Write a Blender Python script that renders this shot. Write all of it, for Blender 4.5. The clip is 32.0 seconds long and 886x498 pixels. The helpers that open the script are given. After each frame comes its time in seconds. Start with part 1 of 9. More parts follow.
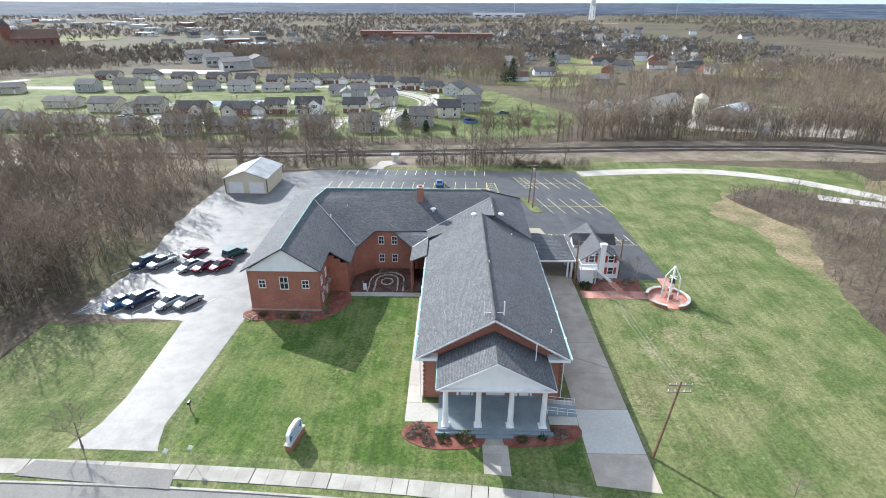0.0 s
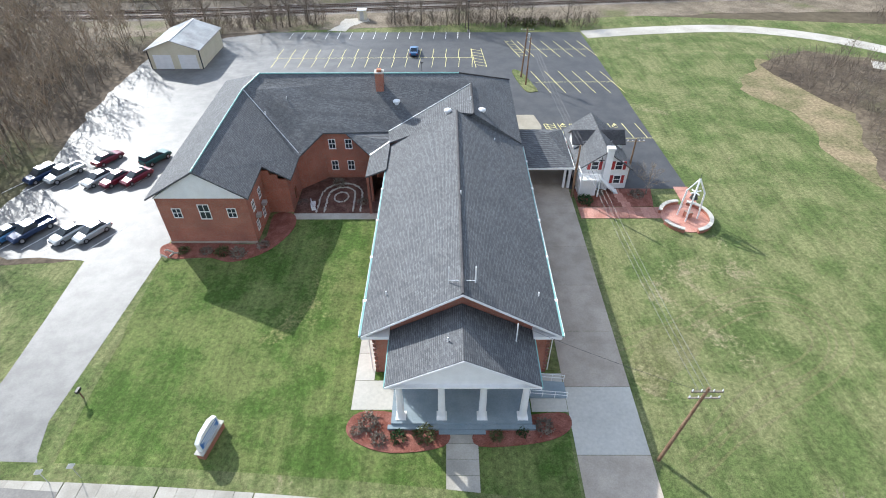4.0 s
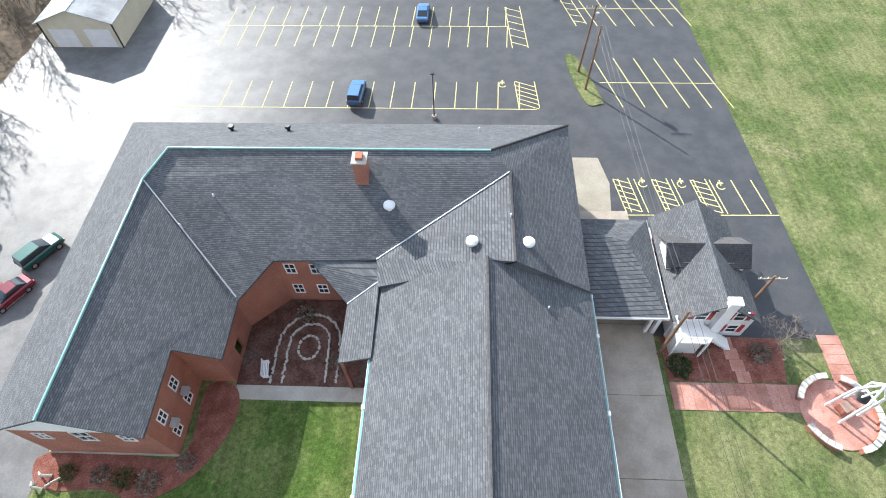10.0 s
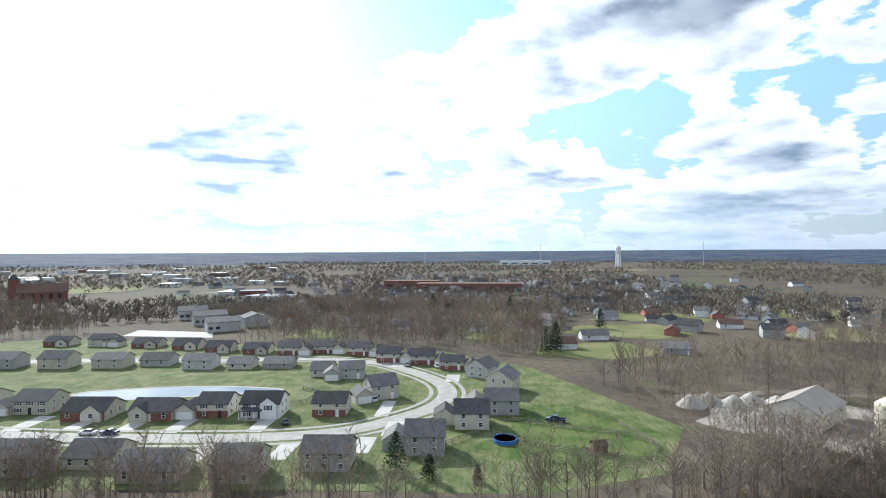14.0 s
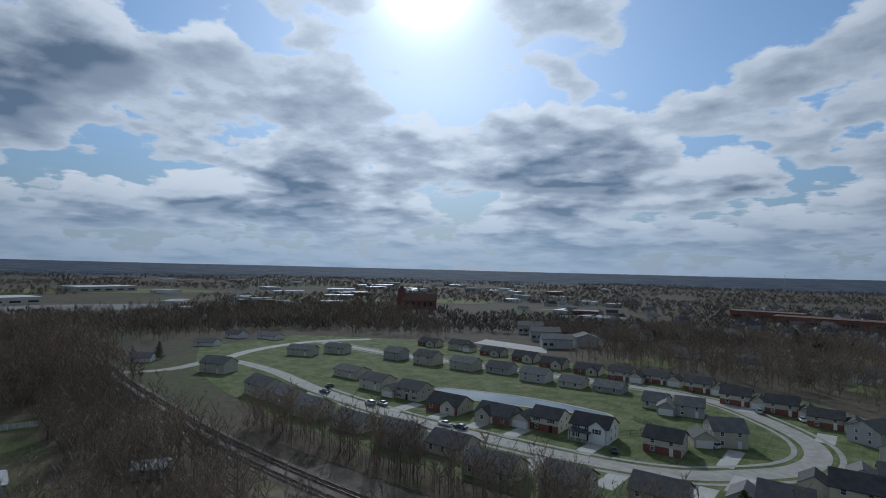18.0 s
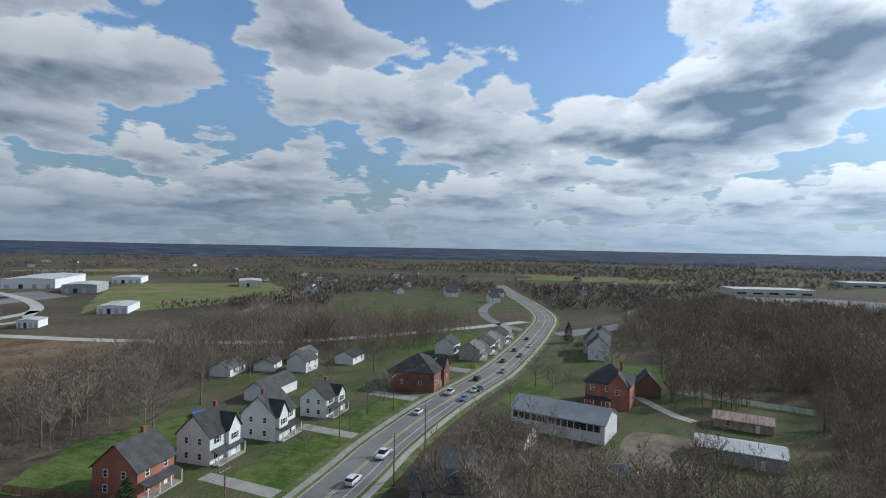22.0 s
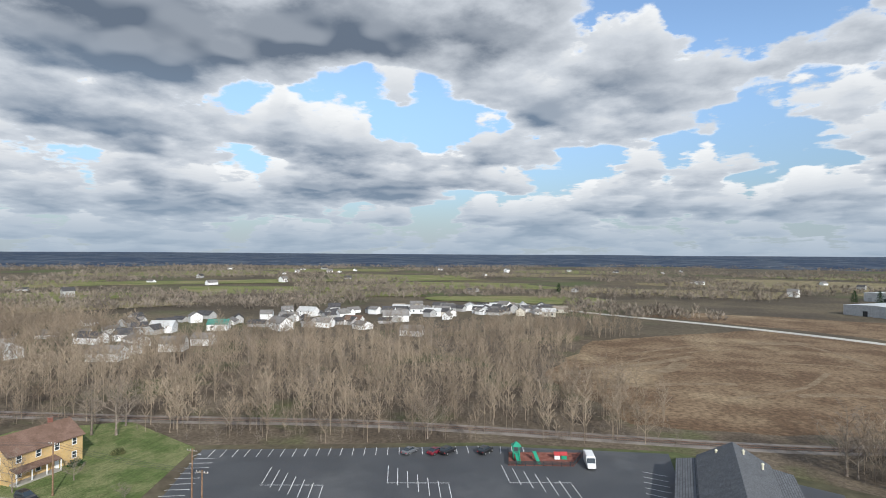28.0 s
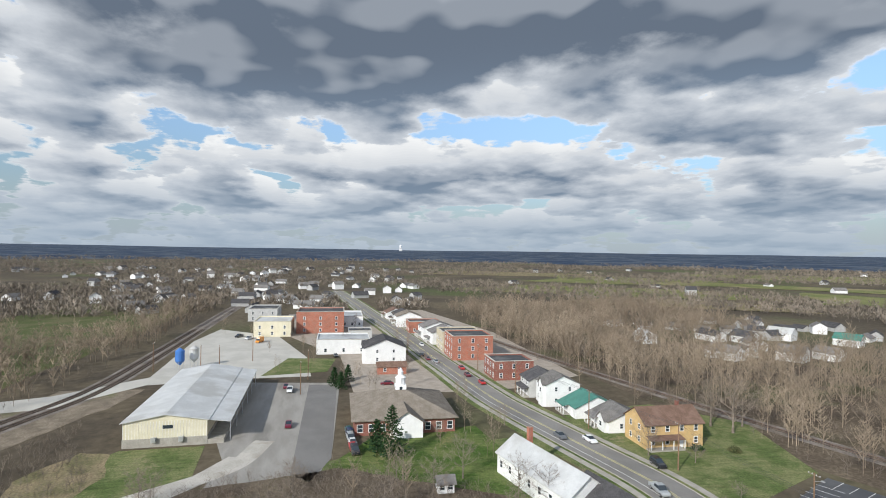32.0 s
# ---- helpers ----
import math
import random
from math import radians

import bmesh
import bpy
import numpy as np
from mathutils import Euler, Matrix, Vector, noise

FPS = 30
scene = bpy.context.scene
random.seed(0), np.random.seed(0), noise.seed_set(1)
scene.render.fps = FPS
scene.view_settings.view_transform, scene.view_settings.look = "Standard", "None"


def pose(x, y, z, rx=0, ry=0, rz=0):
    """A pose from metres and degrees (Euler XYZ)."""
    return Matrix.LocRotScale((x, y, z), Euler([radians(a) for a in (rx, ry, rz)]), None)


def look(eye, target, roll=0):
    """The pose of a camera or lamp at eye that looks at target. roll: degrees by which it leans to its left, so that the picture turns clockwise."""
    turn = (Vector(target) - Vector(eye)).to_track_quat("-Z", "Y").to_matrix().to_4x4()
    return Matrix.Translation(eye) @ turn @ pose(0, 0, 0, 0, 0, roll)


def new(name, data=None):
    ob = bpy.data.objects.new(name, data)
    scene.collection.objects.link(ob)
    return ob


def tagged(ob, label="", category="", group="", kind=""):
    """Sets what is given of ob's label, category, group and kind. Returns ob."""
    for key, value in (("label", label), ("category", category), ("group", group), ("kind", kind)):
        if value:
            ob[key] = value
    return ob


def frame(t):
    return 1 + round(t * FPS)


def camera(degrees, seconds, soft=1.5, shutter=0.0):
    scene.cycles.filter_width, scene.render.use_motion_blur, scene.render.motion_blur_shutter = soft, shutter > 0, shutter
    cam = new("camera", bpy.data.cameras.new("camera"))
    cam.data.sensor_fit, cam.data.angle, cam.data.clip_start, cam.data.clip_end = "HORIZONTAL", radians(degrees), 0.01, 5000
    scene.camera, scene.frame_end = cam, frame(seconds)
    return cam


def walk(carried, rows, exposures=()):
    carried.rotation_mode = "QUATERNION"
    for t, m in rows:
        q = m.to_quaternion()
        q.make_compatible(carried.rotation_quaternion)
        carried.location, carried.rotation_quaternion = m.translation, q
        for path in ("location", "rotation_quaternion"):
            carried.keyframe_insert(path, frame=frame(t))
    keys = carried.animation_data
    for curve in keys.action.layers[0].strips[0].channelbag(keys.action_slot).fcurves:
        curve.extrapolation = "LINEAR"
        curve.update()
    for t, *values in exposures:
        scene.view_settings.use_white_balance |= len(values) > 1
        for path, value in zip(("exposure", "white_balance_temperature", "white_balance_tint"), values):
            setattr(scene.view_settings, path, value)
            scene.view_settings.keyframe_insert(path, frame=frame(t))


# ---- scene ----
LENS = 78.9
cam = camera(LENS, 32.0, 1.0)
PATH = [
    (0, -2.27, -75.84, 43.24, 1.09, -24.51, -0.18),
    (0.5, -1.62, -74.19, 43.21, 1.22, -24.48, -0.18),
    (1, -0.98, -72.26, 43.18, 0.84, -25.69, -0.09),
    (1.5, -0.40, -70.04, 43.13, 0.45, -26.81, -0.00),
    (2, 0.20, -67.64, 43.03, 0.34, -28.36, 0.09),
    (2.5, 0.72, -64.99, 42.93, 0.20, -31.40, 0.17),
    (3, 1.08, -62.12, 42.83, 0.18, -34.42, 0.25),
    (3.5, 1.26, -59.16, 42.79, 0.15, -37.44, 0.32),
    (4, 1.30, -56.20, 42.76, 0.23, -40.32, 0.31),
    (4.5, 1.23, -53.17, 42.79, 0.28, -43.07, 0.29),
    (6.5, 0.89, -40.55, 43.45, 0.66, -54.34, 0.23),
    (7, 0.92, -37.50, 43.65, 0.78, -56.93, 0.38),
    (7.5, 1.07, -34.23, 43.90, 1.00, -59.53, 0.51),
    (8, 1.08, -30.82, 44.19, 1.17, -60.14, 0.65),
    (8.5, 1.00, -27.22, 44.52, 1.17, -60.14, 0.75),
    (9, 0.90, -23.41, 44.87, 1.51, -58.91, 0.83),
    (9.5, 0.76, -19.53, 45.24, 1.66, -57.54, 0.91),
    (10, 0.60, -15.58, 45.57, 1.89, -54.73, 0.98),
    (10.5, 0.41, -11.81, 45.87, 2.08, -50.95, 1.01),
    (11, 0.25, -8.27, 46.12, 2.35, -46.97, 1.02),
    (11.5, 0.12, -4.87, 46.33, 2.64, -43.01, 0.95),
    (12, 0.04, -1.79, 46.49, 2.84, -38.39, 0.94),
    (12.5, -0.23, 0.73, 46.57, 3.14, -27.81, 0.62),
    (13, -0.40, 3.50, 46.67, 3.75, -16.93, 0.46),
    (13.5, -0.60, 6.10, 46.78, 3.97, -4.65, 0.38),
    (15.5, -1.40, 9.90, 47.20, 9.00, 3.90, -0.18),
    (16, -1.38, 9.90, 47.20, 14.25, 3.57, -0.50),
    (16.5, -1.36, 9.90, 47.20, 20.34, 3.18, -0.76),
    (17, -1.34, 9.90, 47.20, 26.45, 2.79, -0.94),
    (17.5, -1.32, 9.90, 47.20, 32.71, 2.51, -1.18),
    (18, -1.30, 9.90, 47.20, 38.48, 2.22, -1.42),
    (18.5, -1.21, 9.90, 47.20, 44.63, 1.91, -1.50),
    (19, -1.12, 9.90, 47.20, 53.19, 1.59, -1.60),
    (19.5, -1.04, 9.90, 47.20, 64.15, 1.19, -1.72),
    (20, -0.95, 9.90, 47.20, 76.42, 0.78, -1.86),
    (20.5, -0.86, 9.90, 47.20, 87.98, 0.50, -1.68),
    (21, -0.78, 9.90, 47.20, 96.03, 0.21, -1.52),
    (21.5, -0.69, 9.90, 47.20, 102.87, 0.08, -1.28),
    (22, -0.60, 9.90, 47.20, 109.74, -0.06, -1.04),
    (22.5, -0.50, 9.90, 47.20, 116.58, -0.08, -0.82),
    (23, -0.40, 9.90, 47.20, 123.82, -0.09, -0.58),
    (23.5, -0.30, 9.90, 47.20, 131.68, -0.06, -0.46),
    (24, -0.20, 9.90, 47.20, 140.17, -0.03, -0.36),
    (24.5, -0.10, 9.90, 47.20, 148.84, 0.05, -0.30),
    (25, 0.00, 9.90, 47.20, 157.36, 0.12, -0.24),
    (25.5, 0.00, 9.90, 47.20, 165.25, 0.20, -0.26),
    (27.5, 0.00, 9.90, 47.20, 191.26, 0.50, -0.34),
    (28, 0.00, 9.90, 47.20, 197.42, 0.57, -0.36),
    (28.5, 0.00, 9.90, 47.20, 204.68, 0.59, -0.38),
    (29, 0.00, 9.90, 47.20, 212.16, 0.60, -0.40),
    (29.5, 0.00, 9.90, 47.20, 219.97, 0.56, -0.52),
    (30, 0.00, 9.90, 47.20, 229.13, 0.51, -0.64),
    (30.5, 0.00, 9.90, 47.20, 239.01, 0.36, -0.68),
    (31, 0.00, 9.90, 47.20, 248.33, 0.21, -0.72),
    (31.5, 0.00, 9.90, 47.20, 253.81, 0.20, -0.82),
    (32, 0.00, 9.90, 47.20, 257.02, 0.18, -0.90),
]
EXPOSURES = [(0, 0.85, 6050, 9), (2, 0.82, 6050, 9), (4, 0.77, 6050, 9), (7, 0.9, 6100, 9), (9, 1.0, 6200, 9), (10, 1.04, 6200, 9), (11, 0.97, 6150, 9), (12.5, 0.98, 6000, 8), (13.5, 0.75, 6000, 8), (15.5, -0.5, 5600, 7), (16, -0.65, 5600, 7), (17, -1.25, 5500, 7), (19, -1.4, 5450, 7), (20, -1.35, 5500, 7), (21, -1.0, 5650, 7), (22, -0.6, 5750, 6), (23, -0.45, 5950, 7), (25, -0.15, 6200, 8), (28, 0.0, 6250, 9), (32, -0.05, 6300, 9)]
walk(cam, [(t, pose(x, y, z, 90 + p, r, w)) for t, x, y, z, w, p, r in PATH], EXPOSURES)

# ---- daylight: sun, blue sky and a broken layer of cumulus ----
SUN_AZ, SUN_EL = 41.0, 29.5            # degrees west of the y axis, and above the horizon
to_sun = Vector((-math.sin(radians(SUN_AZ)) * math.cos(radians(SUN_EL)), math.cos(radians(SUN_AZ)) * math.cos(radians(SUN_EL)), math.sin(radians(SUN_EL))))
sun = new("sun", bpy.data.lights.new("sun", "SUN"))
sun.data.energy, sun.data.angle, sun.data.color = 4.6, radians(0.6), (1.0, 0.95, 0.87)
sun.matrix_world = look((0, 0, 300), Vector((0, 0, 300)) - to_sun)


class Nodes:
    """A small builder of node trees."""
    def __init__(self, tree):
        self.tree = tree
        tree.nodes.clear()

    def add(self, kind, ins=None, **props):
        n = self.tree.nodes.new(kind)
        if "operation" in props:
            n.operation = props["operation"]
        if "use_clamp" in props:
            n.use_clamp = props["use_clamp"]
        if "clamp" in props:
            n.clamp, n.interpolation_type = props["clamp"], props["interpolation_type"]
        if "data_type" in props:
            n.data_type, n.blend_type = props["data_type"], props["blend_type"]
        for k, v in (ins or {}).items():
            s = n.inputs[k]
            if isinstance(v, bpy.types.NodeSocket):
                self.tree.links.new(v, s)
            else:
                s.default_value = v
        return n

    def math(self, op, a, b=0.0, c=None, clamp=False):
        ins = {0: a, 1: b}
        if c is not None:
            ins[2] = c
        return self.add("ShaderNodeMath", ins, operation=op, use_clamp=clamp).outputs[0]

    def vmath(self, op, a, b=None):
        ins = {0: a}
        if b is not None:
            ins[1] = b
        return self.add("ShaderNodeVectorMath", ins, operation=op)

    def noise(self, vec, scale, detail=4.0, rough=0.55, dist=0.0):
        return self.add("ShaderNodeTexNoise", {"Vector": vec, "Scale": scale, "Detail": detail, "Roughness": rough, "Distortion": dist}).outputs["Fac"]

    def step(self, x, lo, hi, to0=0.0, to1=1.0, smooth=True):
        return self.add("ShaderNodeMapRange", {0: x, 1: lo, 2: hi, 3: to0, 4: to1}, clamp=True, interpolation_type="SMOOTHSTEP" if smooth else "LINEAR").outputs[0]

    def mix(self, fac, a, b, blend="MIX"):
        n = self.add("ShaderNodeMix", data_type="RGBA", blend_type=blend)
        for s, v in ((n.inputs[0], fac), (n.inputs[6], a), (n.inputs[7], b)):
            if isinstance(v, bpy.types.NodeSocket):
                self.tree.links.new(v, s)
            else:
                s.default_value = v if not isinstance(v, tuple) else (*v[:3], 1.0)
        return n.outputs[2]


world = bpy.data.worlds.new("sky")
scene.world = world
world.use_nodes = True
N = Nodes(world.node_tree)
way = N.add("ShaderNodeTexCoord").outputs["Generated"]
xyz = N.add("ShaderNodeSeparateXYZ", {0: way})
up = N.math("MAXIMUM", xyz.outputs[2], 0.0)
lift = N.math("ADD", up, 0.17)
flat = N.add("ShaderNodeCombineXYZ", {0: N.math("DIVIDE", xyz.outputs[0], lift), 1: N.math("DIVIDE", xyz.outputs[1], lift), 2: 0.0}).outputs[0]
sky = N.add("ShaderNodeTexSky")
sky.sky_type, sky.sun_disc, sky.sun_elevation, sky.sun_rotation = "NISHITA", False, radians(SUN_EL), radians(-SUN_AZ)
sky.air_density, sky.dust_density, sky.ozone_density, sky.altitude = 1.0, 0.5, 1.6, 250.0


wisp = N.math("MULTIPLY", N.math("SUBTRACT", N.noise(flat, 6.5, 6.0, 0.6), 0.5), 0.14)


def cloud_field(v):
    """Fullness of the cumulus layer above a point of its base: broad banks, heaps and lumps; fine wisps are shared."""
    big = N.noise(v, 0.85, 2.0, 0.45)
    curl = N.noise(v, 2.6, 2.0, 0.5)
    n = N.add("ShaderNodeTexVoronoi", {"Vector": N.vmath("ADD", v, (4.0, 9.0, 1.0)).outputs[0], "Scale": 3.0, "Detail": 1.0, "Roughness": 0.5, "Lacunarity": 2.3})
    n.normalize = True
    lump = N.math("SUBTRACT", 1.0, n.outputs["Distance"])
    return N.math("ADD", N.math("ADD", N.math("MULTIPLY", big, 0.50), N.math("MULTIPLY", curl, 0.34)), N.math("ADD", N.math("MULTIPLY", lump, 0.16), wisp))


def at_height(h, sunward=0.0):
    """Where the line of sight meets the level h above the base of the cloud layer."""
    return N.vmath("ADD", N.vmath("MULTIPLY", flat, (1.0 + h, 1.0 + h, 0.0)).outputs[0], (to_sun.x * sunward, to_sun.y * sunward, 0.0)).outputs[0]


# banks and gaps of the layer: azimuth, elevation, their half widths, fullness
bearing = N.math("MULTIPLY", N.math("ARCTAN2", N.math("MULTIPLY", xyz.outputs[0], -1.0), xyz.outputs[1]), 57.2958)
height = N.math("MULTIPLY", N.math("ARCSINE", xyz.outputs[2]), 57.2958)
BANKS = ((31, 14, 20, 4.5, 0.07), (7, 24, 14, 4.5, -0.09), (-20, 22, 14, 5, 0.07), (-17, 13, 7, 2, -0.05), (41, 27, 9, 4, -0.08), (64, 23, 13, 3.5, -0.08), (79, 15, 11, 4, 0.06),
         (90, 20, 6, 3, -0.06), (120, 19, 9, 4, 0.06), (129, 12, 6, 3, -0.07), (136, 23, 6, 2.5, -0.05), (165, 16, 15, 4.5, 0.07), (-147, 22, 27, 4.5, 0.13), (-78, 18.5, 34, 7, 0.10),
         (-161, 13, 7, 2.0, -0.09), (-112, 12.8, 9, 2, -0.09), (-134, 11.5, 9, 2.5, 0.05))
bank = None
for az, el, wide, tall, full in BANKS:
    da = N.math("DIVIDE", N.add("ShaderNodeMath", {0: N.math("SUBTRACT", bearing, float(az)), 1: 180.0, 2: -180.0}, operation="WRAP").outputs[0], wide)
    de = N.math("DIVIDE", N.math("SUBTRACT", height, float(el)), tall)
    one = N.math("MULTIPLY", N.math("EXPONENT", N.math("MULTIPLY", N.math("ADD", N.math("MULTIPLY", da, da), N.math("MULTIPLY", de, de)), -1.0)), full)
    bank = one if bank is None else N.math("ADD", bank, one)
toward = N.math("MAXIMUM", N.vmath("DOT_PRODUCT", way, tuple(to_sun)).outputs["Value"], 0.0)
halo = N.math("POWER", toward, 2.0)
core = N.math("POWER", toward, 420.0)
EDGE, LEVELS, RISE = 0.507, 12, 0.0165
fields = [N.math("ADD", cloud_field(at_height(RISE * k)), bank) for k in range(LEVELS)]
sunside = N.math("ADD", cloud_field(at_height(0.0, 0.12)), bank)
depth = N.step(fields[0], EDGE - 0.01, EDGE + 0.15)
lit = N.step(N.math("SUBTRACT", fields[0], sunside), -0.03, 0.05)
dark = N.step(N.math("ADD", height, N.math("MULTIPLY", bank, 60.0)), 14.0, 26.0)
under = N.mix(N.math("MULTIPLY", depth, N.math("SUBTRACT", 1.15, N.math("MULTIPLY", lit, 0.45)), clamp=True), (0.76, 0.785, 0.82), N.mix(dark, (0.20, 0.262, 0.35), (0.155, 0.192, 0.25)))
cloud, cover = under, N.step(fields[0], EDGE, EDGE + 0.03)
# from the base up: the flanks grow whiter with height, more so on the side away from the sun's glare
front = N.math("SUBTRACT", 1.0, N.math("MULTIPLY", N.math("POWER", toward, 1.5), 0.35))
for k in range(1, LEVELS):
    rim = EDGE + 0.006 * k
    seen = N.step(fields[k], rim, rim + 0.028)
    crease = N.step(N.math("SUBTRACT", fields[k], fields[k - 1]), -0.016, 0.013, 0.60, 1.05)
    white = N.math("MULTIPLY", N.math("MULTIPLY", crease, 0.52 + 0.043 * k), front, clamp=True)
    flank = N.mix(white, (0.34, 0.40, 0.49), (1.04, 1.03, 1.01))
    cloud = N.mix(cover, flank, cloud)
    cover = N.math("ADD", cover, N.math("MULTIPLY", N.math("SUBTRACT", 1.0, cover), seen))
thin = N.math("SUBTRACT", 1.0, N.step(fields[0], EDGE - 0.02, EDGE + 0.05))
cloud = N.mix(N.math("MULTIPLY", thin, N.math("POWER", toward, 3.0), clamp=True), cloud, (1.0, 1.0, 1.0))
cloud_power = N.math("ADD", 0.93, N.math("MULTIPLY", halo, 1.1))
haze = N.step(up, 0.0, 0.15, 0.82, 0.0)
clouds = N.add("ShaderNodeBackground", {"Color": cloud, "Strength": cloud_power})
blue = N.add("ShaderNodeBackground", {"Color": sky.outputs[0], "Strength": N.math("MULTIPLY", N.step(up, 0.02, 0.34, 0.085, 0.20), N.math("SUBTRACT", 1.0, N.math("MULTIPLY", halo, 0.12)))})
milky = N.add("ShaderNodeBackground", {"Color": (0.52, 0.63, 0.75, 1.0), "Strength": N.math("ADD", 0.74, N.math("MULTIPLY", halo, 1.0))})
glow = N.add("ShaderNodeBackground", {"Color": (1.0, 0.98, 0.93, 1.0), "Strength": N.math("ADD", N.math("MULTIPLY", core, 4.0), N.math("MULTIPLY", N.math("POWER", toward, 40.0), 0.3))})
veil = N.add("ShaderNodeBackground", {"Color": (0.40, 0.68, 0.92, 1.0), "Strength": N.math("MULTIPLY", N.math("POWER", toward, 5.0), 0.45)})
open_sky = N.add("ShaderNodeAddShader", {0: blue.outputs[0], 1: veil.outputs[0]})
with_clouds = N.add("ShaderNodeMixShader", {0: cover, 1: open_sky.outputs[0], 2: clouds.outputs[0]})
with_haze = N.add("ShaderNodeMixShader", {0: haze, 1: with_clouds.outputs[0], 2: milky.outputs[0]})
whole = N.add("ShaderNodeAddShader", {0: with_haze.outputs[0], 1: glow.outputs[0]})
N.add("ShaderNodeOutputWorld", {0: whole.outputs[0]})

# ---- materials ----


def material(name, a, b, scale=1.0, rough=0.8, grain=20.0, grain_amount=0.25, bump=0.0, metal=0.0, lines=None, spread=(0.35, 0.65), spec=0.12, c=None, random_tint=0.0, stretch=(1, 1, 1), fine=None):
    """Two colours mixed by a slow noise, a fine grain on top, and courses: lines = (axis step, darkness, share) along z."""
    m = bpy.data.materials.new(name)
    m.use_nodes = True
    n = Nodes(m.node_tree)
    at = n.add("ShaderNodeTexCoord").outputs["Object"]
    if stretch != (1, 1, 1):
        at = n.vmath("MULTIPLY", at, stretch).outputs[0]
    slow = n.noise(at, scale, 5.0, 0.6)
    colour = n.mix(n.step(slow, *spread), a, b)
    if c:
        other = n.noise(n.vmath("ADD", at, (31.7, 8.3, 2.0)).outputs[0], scale * 0.37, 4.0, 0.6)
        colour = n.mix(n.step(other, 0.52, 0.68), colour, c)
    fine_noise = n.noise(at, grain, 3.0, 0.65)
    colour = n.mix(1.0, colour, n.add("ShaderNodeCombineColor", {i: n.step(fine_noise, 0.25, 0.75, 1 - grain_amount, 1 + grain_amount, False) for i in range(3)}).outputs[0], "MULTIPLY")
    height = fine_noise
    if lines:
        stepz, dark, share = lines
        z = n.add("ShaderNodeSeparateXYZ", {0: at}).outputs[2]
        saw = n.math("FRACT", n.math("DIVIDE", z, stepz))
        edge = n.step(saw, 0.0, share, 1.0 - dark, 1.0, False)
        colour = n.mix(1.0, colour, n.add("ShaderNodeCombineColor", {0: edge, 1: edge, 2: edge}).outputs[0], "MULTIPLY")
        height = n.math("ADD", n.math("MULTIPLY", saw, 1.5), fine_noise)
    if random_tint:
        r = n.add("ShaderNodeObjectInfo").outputs["Random"]
        k = n.step(r, 0.0, 1.0, 1 - random_tint, 1 + random_tint, False)
        colour = n.mix(1.0, colour, n.add("ShaderNodeCombineColor", {0: k, 1: k, 2: k}).outputs[0], "MULTIPLY")
    ins = {"Base Color": colour, "Roughness": n.step(slow, 0.3, 0.7, max(rough - 0.06, 0.02), min(rough + 0.06, 1.0)), "Metallic": metal, "Specular IOR Level": spec}
    if bump:
        ins["Normal"] = n.add("ShaderNodeBump", {"Strength": bump, "Distance": 0.05, "Height": height}).outputs[0]
    n.add("ShaderNodeOutputMaterial", {0: n.add("ShaderNodeBsdfPrincipled", ins).outputs[0]})
    return m


def turf(name, a, b, dry, share):
    """Mown grass: broad tone, mowing streaks, tufts, fine blades and dry patches."""
    m = bpy.data.materials.new(name)
    m.use_nodes = True
    n = Nodes(m.node_tree)
    at = n.add("ShaderNodeTexCoord").outputs["Object"]
    colour = n.mix(n.step(n.noise(at, 0.13, 8.0, 0.74), 0.40, 0.60), a, b)
    streak = n.noise(n.vmath("MULTIPLY", at, (1.3, 0.12, 1.0)).outputs[0], 0.9, 4.0, 0.65)
    tuft = n.noise(at, 2.4, 5.0, 0.72)
    blade = n.noise(at, 11.0, 3.0, 0.7)
    tone = n.math("MULTIPLY", n.math("MULTIPLY", n.step(streak, 0.3, 0.7, 0.78, 1.22, False), n.step(tuft, 0.3, 0.7, 0.58, 1.42, False)), n.step(blade, 0.25, 0.75, 0.58, 1.42, False))
    worn = n.math("ADD", n.noise(n.vmath("ADD", at, (17.0, 5.0, 0.0)).outputs[0], 0.06, 8.0, 0.74, 0.6), n.math("MULTIPLY", n.math("SUBTRACT", tuft, 0.5), 0.22))
    colour = n.mix(n.step(worn, share, share + 0.10), colour, dry)
    colour = n.mix(1.0, colour, n.add("ShaderNodeCombineColor", {0: tone, 1: tone, 2: tone}).outputs[0], "MULTIPLY")
    bump = n.add("ShaderNodeBump", {"Strength": 0.6, "Distance": 0.06, "Height": n.math("ADD", blade, tuft)}).outputs[0]
    n.add("ShaderNodeOutputMaterial", {0: n.add("ShaderNodeBsdfPrincipled", {"Base Color": colour, "Roughness": 0.92, "Specular IOR Level": 0.1, "Normal": bump}).outputs[0]})
    return m


